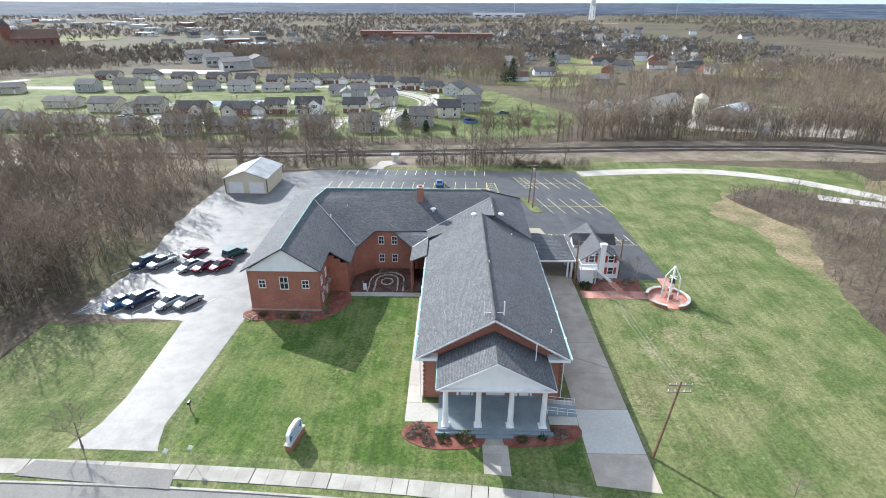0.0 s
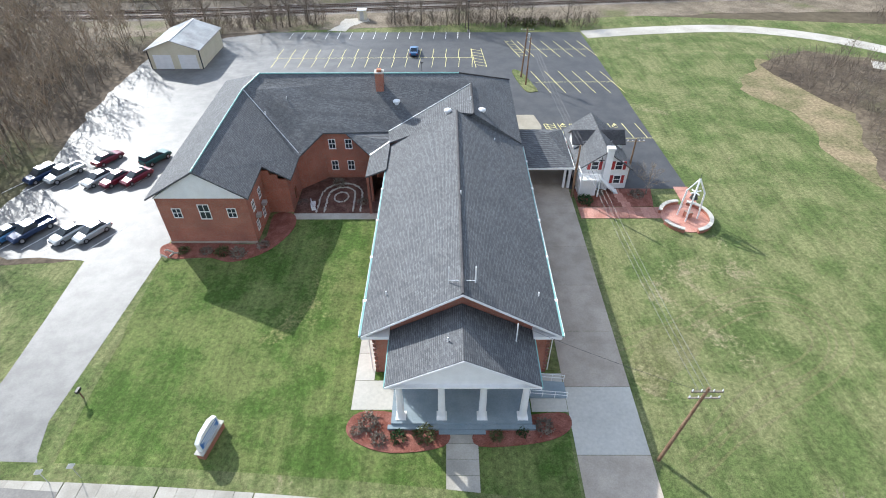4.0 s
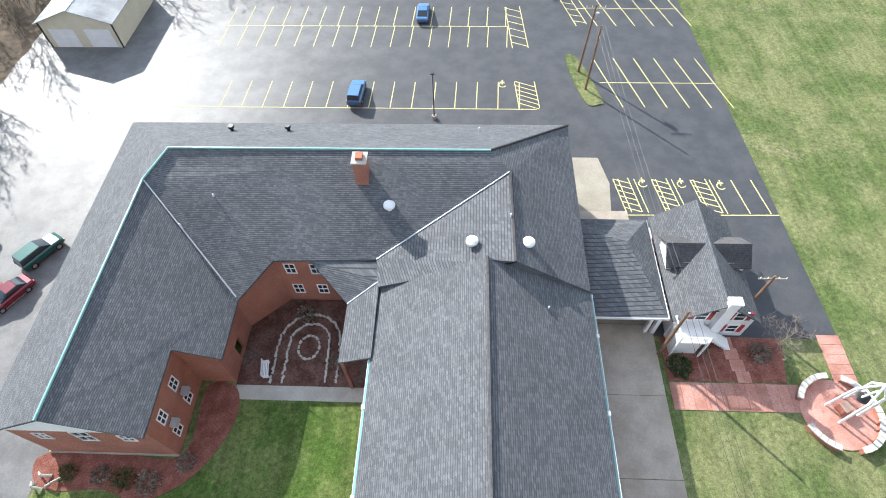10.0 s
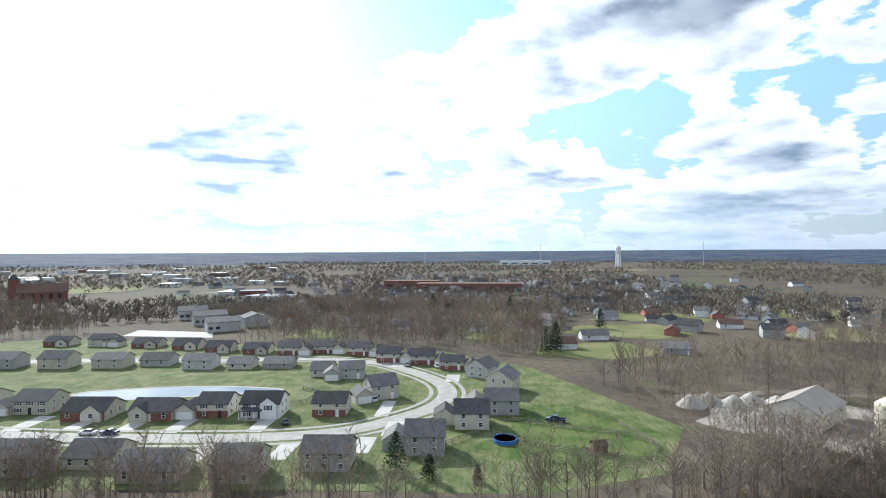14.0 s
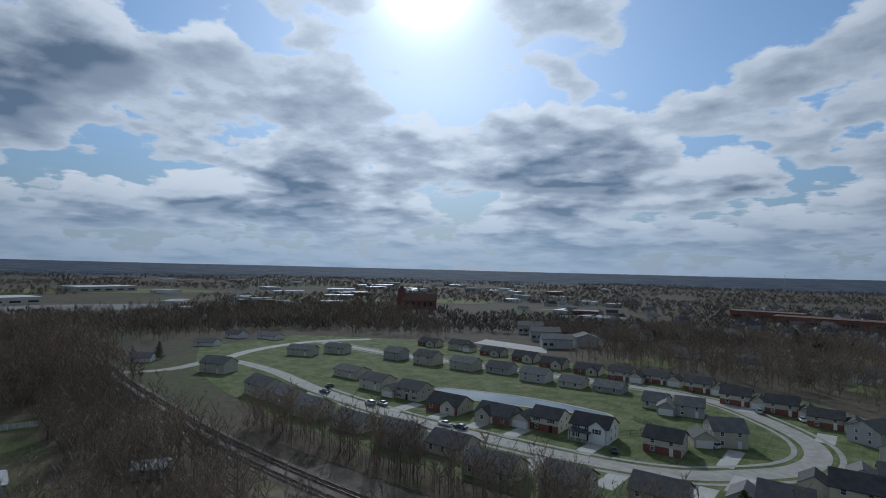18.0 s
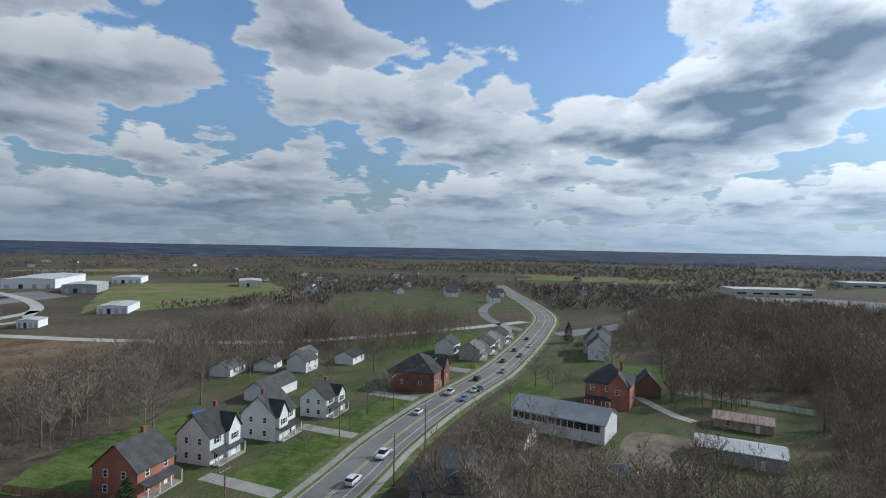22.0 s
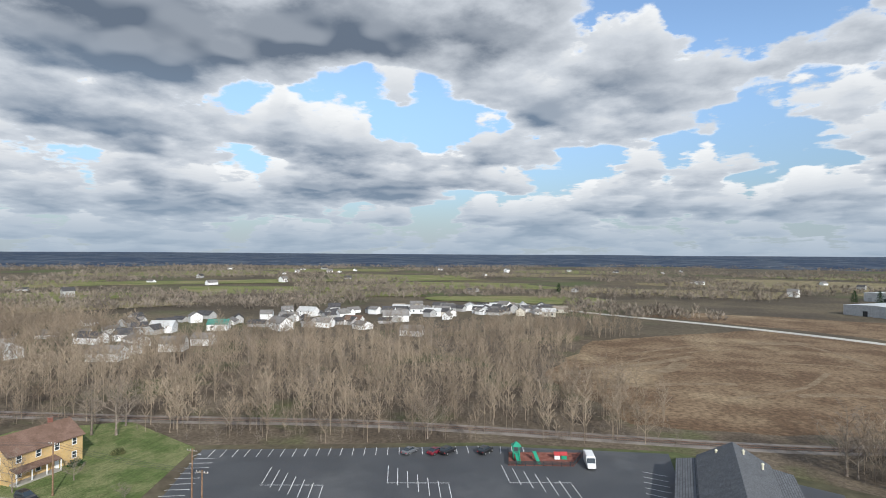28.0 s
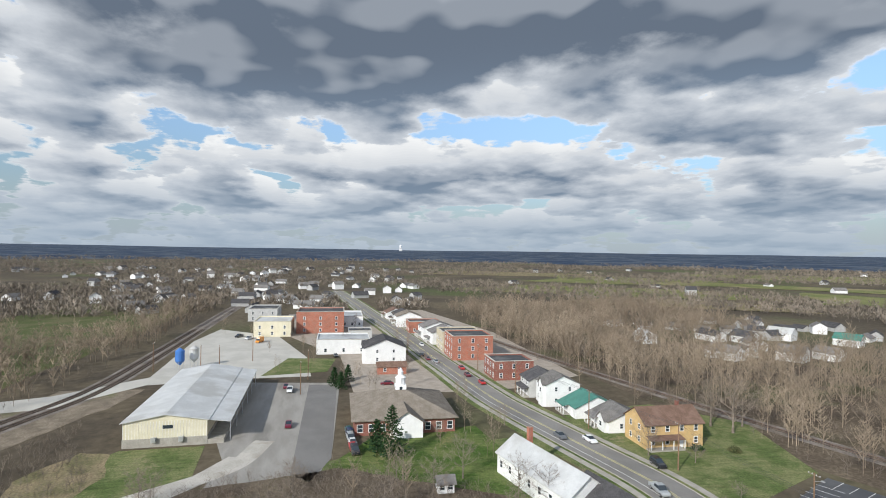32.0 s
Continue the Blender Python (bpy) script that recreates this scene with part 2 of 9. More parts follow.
def shingle_material(name, c1, c2, gap, high=0.085, long=0.36):
    """Courses of shingle tabs, each a little lighter or darker, with the shadow line under each course."""
    m = bpy.data.materials.new(name)
    m.use_nodes = True
    n = Nodes(m.node_tree)
    at = n.add("ShaderNodeTexCoord").outputs["Object"]
    q = n.add("ShaderNodeSeparateXYZ", {0: at})
    v = n.add("ShaderNodeCombineXYZ", {0: n.math("ADD", q.outputs[0], q.outputs[1]), 1: q.outputs[2], 2: 0.0}).outputs[0]
    t = n.add("ShaderNodeTexBrick", {"Vector": v, "Color1": (*c1, 1), "Color2": (*c2, 1), "Mortar": (*gap, 1), "Scale": 1.0, "Mortar Size": 0.011, "Mortar Smooth": 0.4, "Bias": -0.1, "Brick Width": long, "Row Height": high})
    saw = n.math("FRACT", n.math("DIVIDE", q.outputs[2], high))
    stain = n.math("MULTIPLY", n.step(n.noise(at, 0.35, 5.0, 0.6), 0.3, 0.7, 0.88, 1.12, False), n.step(n.noise(at, 16.0, 3.0, 0.6), 0.25, 0.75, 0.82, 1.18, False))
    colour = n.mix(1.0, t.outputs[0], n.add("ShaderNodeCombineColor", {0: stain, 1: stain, 2: stain}).outputs[0], "MULTIPLY")
    bump = n.add("ShaderNodeBump", {"Strength": 0.5, "Distance": 0.03, "Height": n.math("SUBTRACT", 1.0, n.math("ADD", saw, t.outputs["Fac"]))}).outputs[0]
    n.add("ShaderNodeOutputMaterial", {0: n.add("ShaderNodeBsdfPrincipled", {"Base Color": colour, "Roughness": 0.82, "Specular IOR Level": 0.35, "Normal": bump}).outputs[0]})
    return m


def brick_material(name, c1, c2, mortar, long=0.22, high=0.075):
    m = bpy.data.materials.new(name)
    m.use_nodes = True
    n = Nodes(m.node_tree)
    at = n.add("ShaderNodeTexCoord").outputs["Object"]
    s = n.add("ShaderNodeSeparateXYZ", {0: at})
    v = n.add("ShaderNodeCombineXYZ", {0: n.math("ADD", s.outputs[0], s.outputs[1]), 1: s.outputs[2], 2: 0.0}).outputs[0]
    t = n.add("ShaderNodeTexBrick", {"Vector": v, "Color1": (*c1, 1), "Color2": (*c2, 1), "Mortar": (*mortar, 1), "Scale": 1.0, "Mortar Size": 0.008, "Bias": 0.0, "Brick Width": long, "Row Height": high})
    stain = n.step(n.noise(at, 0.45, 5.0, 0.6), 0.3, 0.7, 0.78, 1.15, False)
    colour = n.mix(1.0, t.outputs[0], n.add("ShaderNodeCombineColor", {0: stain, 1: stain, 2: stain}).outputs[0], "MULTIPLY")
    b = n.add("ShaderNodeBump", {"Strength": 0.3, "Distance": 0.02, "Height": n.math("SUBTRACT", 1.0, t.outputs["Fac"])}).outputs[0]
    n.add("ShaderNodeOutputMaterial", {0: n.add("ShaderNodeBsdfPrincipled", {"Base Color": colour, "Roughness": 0.85, "Normal": b}).outputs[0]})
    return m


def plain(name, colour, rough=0.5, metal=0.0, coat=0.0):
    m = bpy.data.materials.new(name)
    m.use_nodes = True
    n = Nodes(m.node_tree)
    at = n.add("ShaderNodeTexCoord").outputs["Object"]
    k = n.step(n.noise(at, 3.0, 4.0), 0.3, 0.7, 0.9, 1.08, False)
    c = n.mix(1.0, colour, n.add("ShaderNodeCombineColor", {0: k, 1: k, 2: k}).outputs[0], "MULTIPLY")
    n.add("ShaderNodeOutputMaterial", {0: n.add("ShaderNodeBsdfPrincipled", {"Base Color": c, "Roughness": rough, "Metallic": metal, "Coat Weight": coat}).outputs[0]})
    return m


GRASS = turf("grass", (0.090, 0.122, 0.040), (0.172, 0.180, 0.080), (0.235, 0.205, 0.122), 0.585)
GARDEN = material("rough_garden", (0.070, 0.090, 0.030), (0.125, 0.115, 0.060), 0.07, 0.95, 2.0, 0.5, 0.5, c=(0.115, 0.090, 0.058))
LAWN = turf("lawn_grass", (0.060, 0.104, 0.022), (0.128, 0.154, 0.052), (0.175, 0.168, 0.072), 0.585)
MEADOW = material("meadow", (0.125, 0.145, 0.045), (0.20, 0.195, 0.085), 0.04, 0.95, 1.5, 0.35, 0.3, c=(0.235, 0.19, 0.11))
DRYGRASS = material("dry_grass", (0.26, 0.205, 0.125), (0.15, 0.14, 0.07), 0.16, 0.95, 2.0, 0.5, 0.5)
REDFIELD = material("fallow_field", (0.120, 0.077, 0.046), (0.205, 0.145, 0.090), 0.05, 0.95, 0.6, 0.6, 0.5, c=(0.265, 0.20, 0.125))
PALEDIRT = material("pale_dirt", (0.235, 0.18, 0.118), (0.165, 0.118, 0.074), 0.2, 0.95, 1.5, 0.4, 0.4)
LITTER = material("leaf_litter", (0.085, 0.066, 0.048), (0.145, 0.115, 0.082), 0.08, 0.95, 1.0, 0.5, 0.5, c=(0.10, 0.10, 0.05))
VERGE = material("railway_verge", (0.15, 0.122, 0.09), (0.24, 0.20, 0.15), 0.2, 0.95, 2.5, 0.5, 0.5, c=(0.13, 0.128, 0.065))
ASPHALT = material("asphalt", (0.050, 0.052, 0.056), (0.066, 0.068, 0.072), 0.12, 0.62, 9.0, 0.18, 0.15, spec=0.5, c=(0.085, 0.086, 0.088))
OLDASPHALT = material("worn_asphalt", (0.25, 0.235, 0.21), (0.32, 0.302, 0.272), 0.16, 0.8, 7.0, 0.16, 0.15, spec=0.15, c=(0.20, 0.188, 0.168), stretch=(0.35, 1.6, 1))
NEWERASPHALT = material("newer_asphalt", (0.165, 0.158, 0.148), (0.20, 0.192, 0.18), 0.1, 0.8, 6.0, 0.15, 0.15, spec=0.15)
STREET = material("street_asphalt", (0.185, 0.176, 0.162), (0.235, 0.224, 0.207), 0.07, 0.8, 5.0, 0.16, 0.1, c=(0.265, 0.252, 0.232))
CONCRETE = material("concrete", (0.31, 0.29, 0.25), (0.40, 0.375, 0.33), 0.35, 0.8, 8.0, 0.12, 0.1, random_tint=0.10)
PALECONCRETE = material("pale_concrete", (0.43, 0.41, 0.365), (0.51, 0.49, 0.44), 0.1, 0.8, 3.0, 0.10, 0.1, random_tint=0.05)
GREYCONCRETE = material("grey_concrete", (0.32, 0.275, 0.225), (0.40, 0.348, 0.29), 0.35, 0.8, 8.0, 0.14, 0.1, random_tint=0.10)
GRAVEL = material("limestone_gravel", (0.38, 0.355, 0.31), (0.48, 0.45, 0.40), 0.15, 0.95, 4.0, 0.25, 0.4, c=(0.29, 0.26, 0.21))
BALLAST = material("ballast", (0.165, 0.142, 0.122), (0.25, 0.22, 0.192), 0.2, 0.95, 5.0, 0.4, 0.6, c=(0.115, 0.092, 0.07))
TANSLAB = material("tan_concrete", (0.30, 0.272, 0.215), (0.36, 0.33, 0.265), 0.3, 0.8, 6.0, 0.12, 0.1)
DARKMULCH = material("dark_mulch", (0.085, 0.042, 0.033), (0.15, 0.085, 0.068), 0.7, 0.95, 6.0, 0.5, 0.6, c=(0.12, 0.10, 0.085))
MULCH = material("red_mulch", (0.17, 0.062, 0.045), (0.25, 0.11, 0.085), 0.8, 0.95, 9.0, 0.5, 0.7)
SHINGLE = shingle_material("asphalt_shingle", (0.090, 0.094, 0.101), (0.150, 0.155, 0.162), (0.045, 0.046, 0.049))
GREYSHINGLE = material("grey_shingle", (0.17, 0.16, 0.15), (0.225, 0.213, 0.20), 0.5, 0.85, 5.0, 0.3, 0.3, lines=(0.10, 0.4, 0.3), random_tint=0.22)
DARKSHINGLE = material("dark_shingle", (0.068, 0.066, 0.068), (0.10, 0.096, 0.097), 0.5, 0.85, 5.0, 0.3, 0.3, lines=(0.10, 0.4, 0.3), random_tint=0.25)
BROWNSHINGLE = material("brown_shingle", (0.15, 0.095, 0.07), (0.20, 0.13, 0.10), 0.5, 0.85, 5.0, 0.3, 0.3, lines=(0.10, 0.4, 0.3), random_tint=0.15)
TANSHINGLE = material("weathered_shingle", (0.20, 0.17, 0.135), (0.26, 0.225, 0.185), 0.5, 0.85, 5.0, 0.25, 0.3, lines=(0.10, 0.35, 0.3))
GREENMETAL = material("green_metal_roof", (0.07, 0.20, 0.16), (0.09, 0.25, 0.20), 0.5, 0.5, 5.0, 0.1, 0.1, metal=0.2)
SHEDROOF = material("pale_metal_roof", (0.55, 0.55, 0.53), (0.66, 0.66, 0.64), 0.2, 0.45, 4.0, 0.08, 0.1, metal=0.25, c=(0.48, 0.47, 0.44))
RUSTROOF = material("rusted_metal_roof", (0.33, 0.20, 0.15), (0.45, 0.38, 0.34), 0.5, 0.7, 3.0, 0.3, 0.2, stretch=(3, 0.3, 1))
BRICK = brick_material("red_brick", (0.335, 0.108, 0.066), (0.405, 0.142, 0.09), (0.33, 0.23, 0.18))
DARKBRICK = brick_material("dark_brick", (0.20, 0.06, 0.042), (0.27, 0.09, 0.06), (0.24, 0.18, 0.15))
PAVER = material("brick_paver", (0.36, 0.17, 0.13), (0.46, 0.25, 0.20), 0.6, 0.85, 9.0, 0.3, 0.3, random_tint=0.18)
YELLOWBRICK = brick_material("yellow_brick", (0.52, 0.34, 0.13), (0.60, 0.40, 0.17), (0.50, 0.40, 0.25))
WHITE = material("white_paint", (0.76, 0.76, 0.75), (0.82, 0.82, 0.81), 0.8, 0.55, 12.0, 0.04, 0.0)
SIDING = material("white_siding", (0.74, 0.74, 0.73), (0.80, 0.80, 0.79), 0.5, 0.6, 8.0, 0.05, 0.2, lines=(0.15, 0.28, 0.2), random_tint=0.05)
TANSIDING = material("tan_siding", (0.52, 0.48, 0.40), (0.60, 0.56, 0.48), 0.5, 0.65, 8.0, 0.05, 0.2, lines=(0.15, 0.28, 0.2), random_tint=0.15)
GREYSIDING = material("grey_siding", (0.42, 0.42, 0.41), (0.50, 0.50, 0.49), 0.5, 0.65, 8.0, 0.05, 0.2, lines=(0.15, 0.28, 0.2), random_tint=0.2)
CREAM = material("cream_metal_siding", (0.62, 0.57, 0.42), (0.68, 0.63, 0.48), 0.4, 0.55, 3.0, 0.05, 0.1)
BLOCK = material("grey_block", (0.33, 0.31, 0.27), (0.40, 0.375, 0.33), 0.6, 0.9, 6.0, 0.15, 0.2, lines=(0.2, 0.3, 0.1))
STONE = material("buff_stone", (0.46, 0.40, 0.29), (0.56, 0.50, 0.38), 0.8, 0.85, 5.0, 0.2, 0.2, lines=(0.4, 0.3, 0.08))
PORCHGREY = material("grey_porch_paint", (0.20, 0.25, 0.28), (0.25, 0.30, 0.33), 0.5, 0.6, 8.0, 0.08, 0.05)
FLATROOF = material("flat_roof_membrane", (0.36, 0.37, 0.37), (0.46, 0.47, 0.47), 0.25, 0.85, 3.0, 0.12, 0.1, c=(0.28, 0.28, 0.28))
DARKROOF = material("dark_roof_membrane", (0.055, 0.057, 0.06), (0.09, 0.092, 0.095), 0.3, 0.85, 3.0, 0.2, 0.1, c=(0.14, 0.14, 0.14))
TEAL = plain("teal_gutter", (0.20, 0.40, 0.37), 0.45)
WOOD = material("weathered_wood", (0.17, 0.105, 0.065), (0.25, 0.165, 0.11), 2.0, 0.85, 12.0, 0.3, 0.2)
GREYWOOD = material("grey_wood", (0.20, 0.17, 0.135), (0.28, 0.245, 0.20), 2.0, 0.9, 12.0, 0.3, 0.2, random_tint=0.15)
TIE = material("railway_tie_wood", (0.075, 0.062, 0.052), (0.13, 0.11, 0.09), 2.0, 0.9, 9.0, 0.3, 0.2)
RUST = material("rusted_steel", (0.16, 0.10, 0.075), (0.25, 0.19, 0.16), 1.0, 0.5, 5.0, 0.2, 0.0, metal=0.5)
BARK = material("bark", (0.15, 0.122, 0.098), (0.26, 0.22, 0.18), 1.2, 0.9, 9.0, 0.35, 0.3, random_tint=0.25)
TWIG = material("bare_twigs", (0.165, 0.135, 0.108), (0.27, 0.224, 0.18), 0.5, 0.9, 3.0, 0.25, 0.0, random_tint=0.2)
WOODTWIG = material("woodland_twigs", (0.190, 0.150, 0.112), (0.330, 0.266, 0.195), 0.03, 0.9, 0.6, 0.35, 0.0)
FARTWIG = material("far_woodland", (0.14, 0.118, 0.096), (0.25, 0.212, 0.17), 0.02, 0.95, 0.3, 0.5, 0.0)
NEEDLE = material("evergreen_needles", (0.018, 0.045, 0.018), (0.04, 0.075, 0.028), 1.0, 0.8, 6.0, 0.3, 0.0, random_tint=0.2)
SHRUB = material("shrub_leaves", (0.06, 0.075, 0.03), (0.12, 0.12, 0.055), 1.5, 0.85, 6.0, 0.3, 0.0)
GLASS = plain("window_glass", (0.035, 0.045, 0.055), 0.08)
DARK = plain("dark_metal", (0.03, 0.03, 0.032), 0.5)
STEEL = plain("galvanised_steel", (0.55, 0.56, 0.57), 0.4, 0.6)
RUBBER = plain("tyre_rubber", (0.02, 0.02, 0.02), 0.85)
RIM = plain("wheel_rim", (0.5, 0.5, 0.52), 0.35, 0.8)
LINEYELLOW = material("yellow_line_paint", (0.62, 0.55, 0.22), (0.70, 0.64, 0.32), 1.5, 0.7, 10.0, 0.15)
LINEWHITE = material("white_line_paint", (0.66, 0.66, 0.64), (0.76, 0.76, 0.74), 1.5, 0.7, 10.0, 0.12)
RED = plain("red_paint", (0.35, 0.03, 0.03), 0.5)
GREENPAINT = plain("green_plastic", (0.02, 0.25, 0.15), 0.45)
YELLOW = plain("yellow_paint", (0.75, 0.55, 0.03), 0.5)
ORANGE = plain("orange_paint", (0.75, 0.22, 0.03), 0.45)
BLUE = plain("blue_paint", (0.05, 0.16, 0.45), 0.45)
BLACK = plain("black_shutter", (0.015, 0.015, 0.017), 0.6)
WATER = plain("pond_water", (0.16, 0.21, 0.23), 0.05)
TERRACOTTA = plain("flue_clay", (0.35, 0.13, 0.07), 0.8)


def lot_material():
    """Dark asphalt, paler towards the west: sun glare put into the colour."""
    m = bpy.data.materials.new("glare_painted_asphalt")
    m.use_nodes = True
    n = Nodes(m.node_tree)
    at = n.add("ShaderNodeTexCoord").outputs["Object"]
    x = n.add("ShaderNodeSeparateXYZ", {0: at}).outputs[0]
    wob = n.math("ADD", x, n.math("MULTIPLY", n.math("SUBTRACT", n.noise(at, 0.09, 5.0, 0.6), 0.5), 26.0))
    glare_mask = n.step(wob, -36.0, -8.0, 1.0, 0.0)
    stain = n.noise(at, 0.35, 5.0, 0.65)
    asphalt_c = n.mix(n.step(stain, 0.3, 0.7), (0.048, 0.050, 0.055), (0.072, 0.073, 0.076))
    glare_c = n.mix(n.step(stain, 0.3, 0.7), (0.105, 0.105, 0.103), (0.175, 0.172, 0.166))
    colour = n.mix(glare_mask, asphalt_c, glare_c)
    g = n.step(n.noise(at, 8.0, 3.0, 0.65), 0.25, 0.75, 0.85, 1.15, False)
    colour = n.mix(1.0, colour, n.add("ShaderNodeCombineColor", {0: g, 1: g, 2: g}).outputs[0], "MULTIPLY")
    b = n.add("ShaderNodeBump", {"Strength": 0.15, "Distance": 0.05, "Height": n.noise(at, 9.0, 3.0)}).outputs[0]
    n.add("ShaderNodeOutputMaterial", {0: n.add("ShaderNodeBsdfPrincipled", {"Base Color": colour, "Roughness": n.step(glare_mask, 0.0, 1.0, 0.62, 0.56, False), "Specular IOR Level": 0.36, "Normal": b}).outputs[0]})
    return m


LOT = lot_material()

# ---- building blocks ----


class Geo:
    """Collects faces for one mesh."""
    def __init__(self):
        self.v, self.f = [], []

    def add(self, verts, faces):
        o = len(self.v)
        self.v += [tuple(p) for p in verts]
        self.f += [tuple(i + o for i in f) for f in faces]
        return self

    def box(self, x0, y0, z0, x1, y1, z1):
        return self.add([(x0, y0, z0), (x1, y0, z0), (x1, y1, z0), (x0, y1, z0), (x0, y0, z1), (x1, y0, z1), (x1, y1, z1), (x0, y1, z1)],
                        [(3, 2, 1, 0), (4, 5, 6, 7), (0, 1, 5, 4), (1, 2, 6, 5), (2, 3, 7, 6), (3, 0, 4, 7)])

    def prism(self, pts, z0, z1):
        n = len(pts)
        if sum(pts[i][0] * pts[(i + 1) % n][1] - pts[(i + 1) % n][0] * pts[i][1] for i in range(n)) < 0:
            pts = pts[::-1]
        return self.add([(x, y, z0) for x, y in pts] + [(x, y, z1) for x, y in pts],
                        [tuple(range(n))[::-1], tuple(range(n, 2 * n))] + [(i, (i + 1) % n, n + (i + 1) % n, n + i) for i in range(n)])

    def slab(self, pts, th):
        """A flat polygon in space with its thickness below it."""
        n = len(pts)
        return self.add(list(pts) + [(x, y, z - th) for x, y, z in pts], [tuple(range(n)), tuple(range(n, 2 * n))[::-1]] + [((i + 1) % n, i, n + i, n + (i + 1) % n) for i in range(n)])

    def tube(self, p, q, r0, r1=None, n=8, cap=True):
        p, q = Vector(p), Vector(q)
        r1 = r0 if r1 is None else r1
        d = (q - p).normalized()
        a = d.cross((0, 0, 1) if abs(d.z) < 0.9 else (1, 0, 0)).normalized()
        b = d.cross(a)
        ring = [(math.cos(2 * math.pi * i / n), math.sin(2 * math.pi * i / n)) for i in range(n)]
        vs = [p + (a * c + b * s) * r0 for c, s in ring] + [q + (a * c + b * s) * r1 for c, s in ring]
        fs = [(i, n + i, n + (i + 1) % n, (i + 1) % n) for i in range(n)]
        if cap:
            fs += [tuple(range(n)), tuple(range(n, 2 * n))[::-1]]
        return self.add(vs, fs)

    def lathe(self, x, y, profile, n=16):
        vs, fs = [], []
        for r, z in profile:
            vs += [(x + r * math.cos(2 * math.pi * i / n), y + r * math.sin(2 * math.pi * i / n), z) for i in range(n)]
        for k in range(len(profile) - 1):
            fs += [(k * n + i, k * n + (i + 1) % n, (k + 1) * n + (i + 1) % n, (k + 1) * n + i) for i in range(n)]
        fs += [tuple(range(n))[::-1], tuple(range((len(profile) - 1) * n, len(profile) * n))]
        return self.add(vs, fs)

    def cable(self, pts, r, n=4):
        """One continuous round line through points."""
        vs, fs = [], []
        for i, c in enumerate(pts):
            d = (pts[min(i + 1, len(pts) - 1)] - pts[max(i - 1, 0)]).normalized()
            a = d.cross((0, 0, 1)).normalized()
            b = d.cross(a)
            vs += [c + (a * math.cos(2 * math.pi * k / n) + b * math.sin(2 * math.pi * k / n)) * r for k in range(n)]
        for i in range(len(pts) - 1):
            fs += [(i * n + k, (i + 1) * n + k, (i + 1) * n + (k + 1) % n, i * n + (k + 1) % n) for k in range(n)]
        return self.add(vs, fs)

    def wall(self, p, q, z0, z1, th, holes=()):
        """An upright wall from p to q with rectangular openings (along, bottom, width, height) cut through it."""
        p, q = Vector(p), Vector(q)
        d = (q - p).normalized()
        p, q = p + d * 0.004, q - d * 0.004
        nrm = Vector((d.y, -d.x)) * th
        long = (q - p).length
        cuts = sorted({0.0, long, *[h[0] for h in holes], *[h[0] + h[2] for h in holes]})
        for a, b in zip(cuts, cuts[1:]):
            spans = sorted((h[1], h[1] + h[3]) for h in holes if h[0] < b - 1e-6 and h[0] + h[2] > a + 1e-6)
            z = z0
            for lo, hi in spans + [(z1, z1)]:
                if lo > z + 1e-6:
                    s, e = p + d * a, p + d * b
                    self.prism([tuple(s), tuple(e), tuple(e - nrm), tuple(s - nrm)], z, lo)
                z = max(z, hi)
        return self


def lattice(xs, zs, holes, y0, y1):
    """One connected frame: a grid of cells, some of them open."""
    g, ids = Geo(), {}

    def at(i, k, y):
        if (i, k, y) not in ids:
            ids[(i, k, y)] = len(g.v)
            g.v.append((xs[i], y, zs[k]))
        return ids[(i, k, y)]

    solid = {(i, k) for i in range(len(xs) - 1) for k in range(len(zs) - 1)} - set(holes)
    for i, k in solid:
        g.f.append((at(i, k, y0), at(i + 1, k, y0), at(i + 1, k + 1, y0), at(i, k + 1, y0)))
        g.f.append((at(i, k + 1, y1), at(i + 1, k + 1, y1), at(i + 1, k, y1), at(i, k, y1)))
        for di, dk, (p, q) in ((-1, 0, ((i, k + 1), (i, k))), (1, 0, ((i + 1, k), (i + 1, k + 1))), (0, -1, ((i, k), (i + 1, k))), (0, 1, ((i + 1, k + 1), (i, k + 1)))):
            if (i + di, k + dk) not in solid:
                g.f.append((at(*q, y0), at(*p, y0), at(*p, y1), at(*q, y1)))
    return g


def mesh_of(geo, mat, name):
    me = bpy.data.meshes.new(name)
    me.from_pydata(geo.v, [], geo.f)
    me.materials.append(mat)
    return me


def part(name, geo, mat, parent, label=""):
    """One mesh object under a thing or a part. geo: a Geo, or a mesh that alike parts share."""
    ob = new(name, geo if isinstance(geo, bpy.types.Mesh) else mesh_of(geo, mat, name))
    ob.parent = parent
    return tagged(ob, label)


def thing(name, label, category, at=(0, 0, 0), yaw=0.0, group="", kind=""):
    ob = new(name)
    ob.empty_display_size = 0.2
    ob.matrix_basis = pose(*at, 0, 0, yaw)
    return tagged(ob, label, category, group, kind)


def single(name, geo, mat, label, category, at=(0, 0, 0), yaw=0.0, group="", kind=""):
    ob = new(name, mesh_of(geo, mat, name))
    ob.matrix_basis = pose(*at, 0, 0, yaw)
    return tagged(ob, label, category, group, kind)


def patch(name, pts, z, mat, label, depth=0.3, kind="structure", category="ground"):
    return single(name, Geo().prism([tuple(p) for p in pts], z - depth, z), mat, label, category, kind=kind)


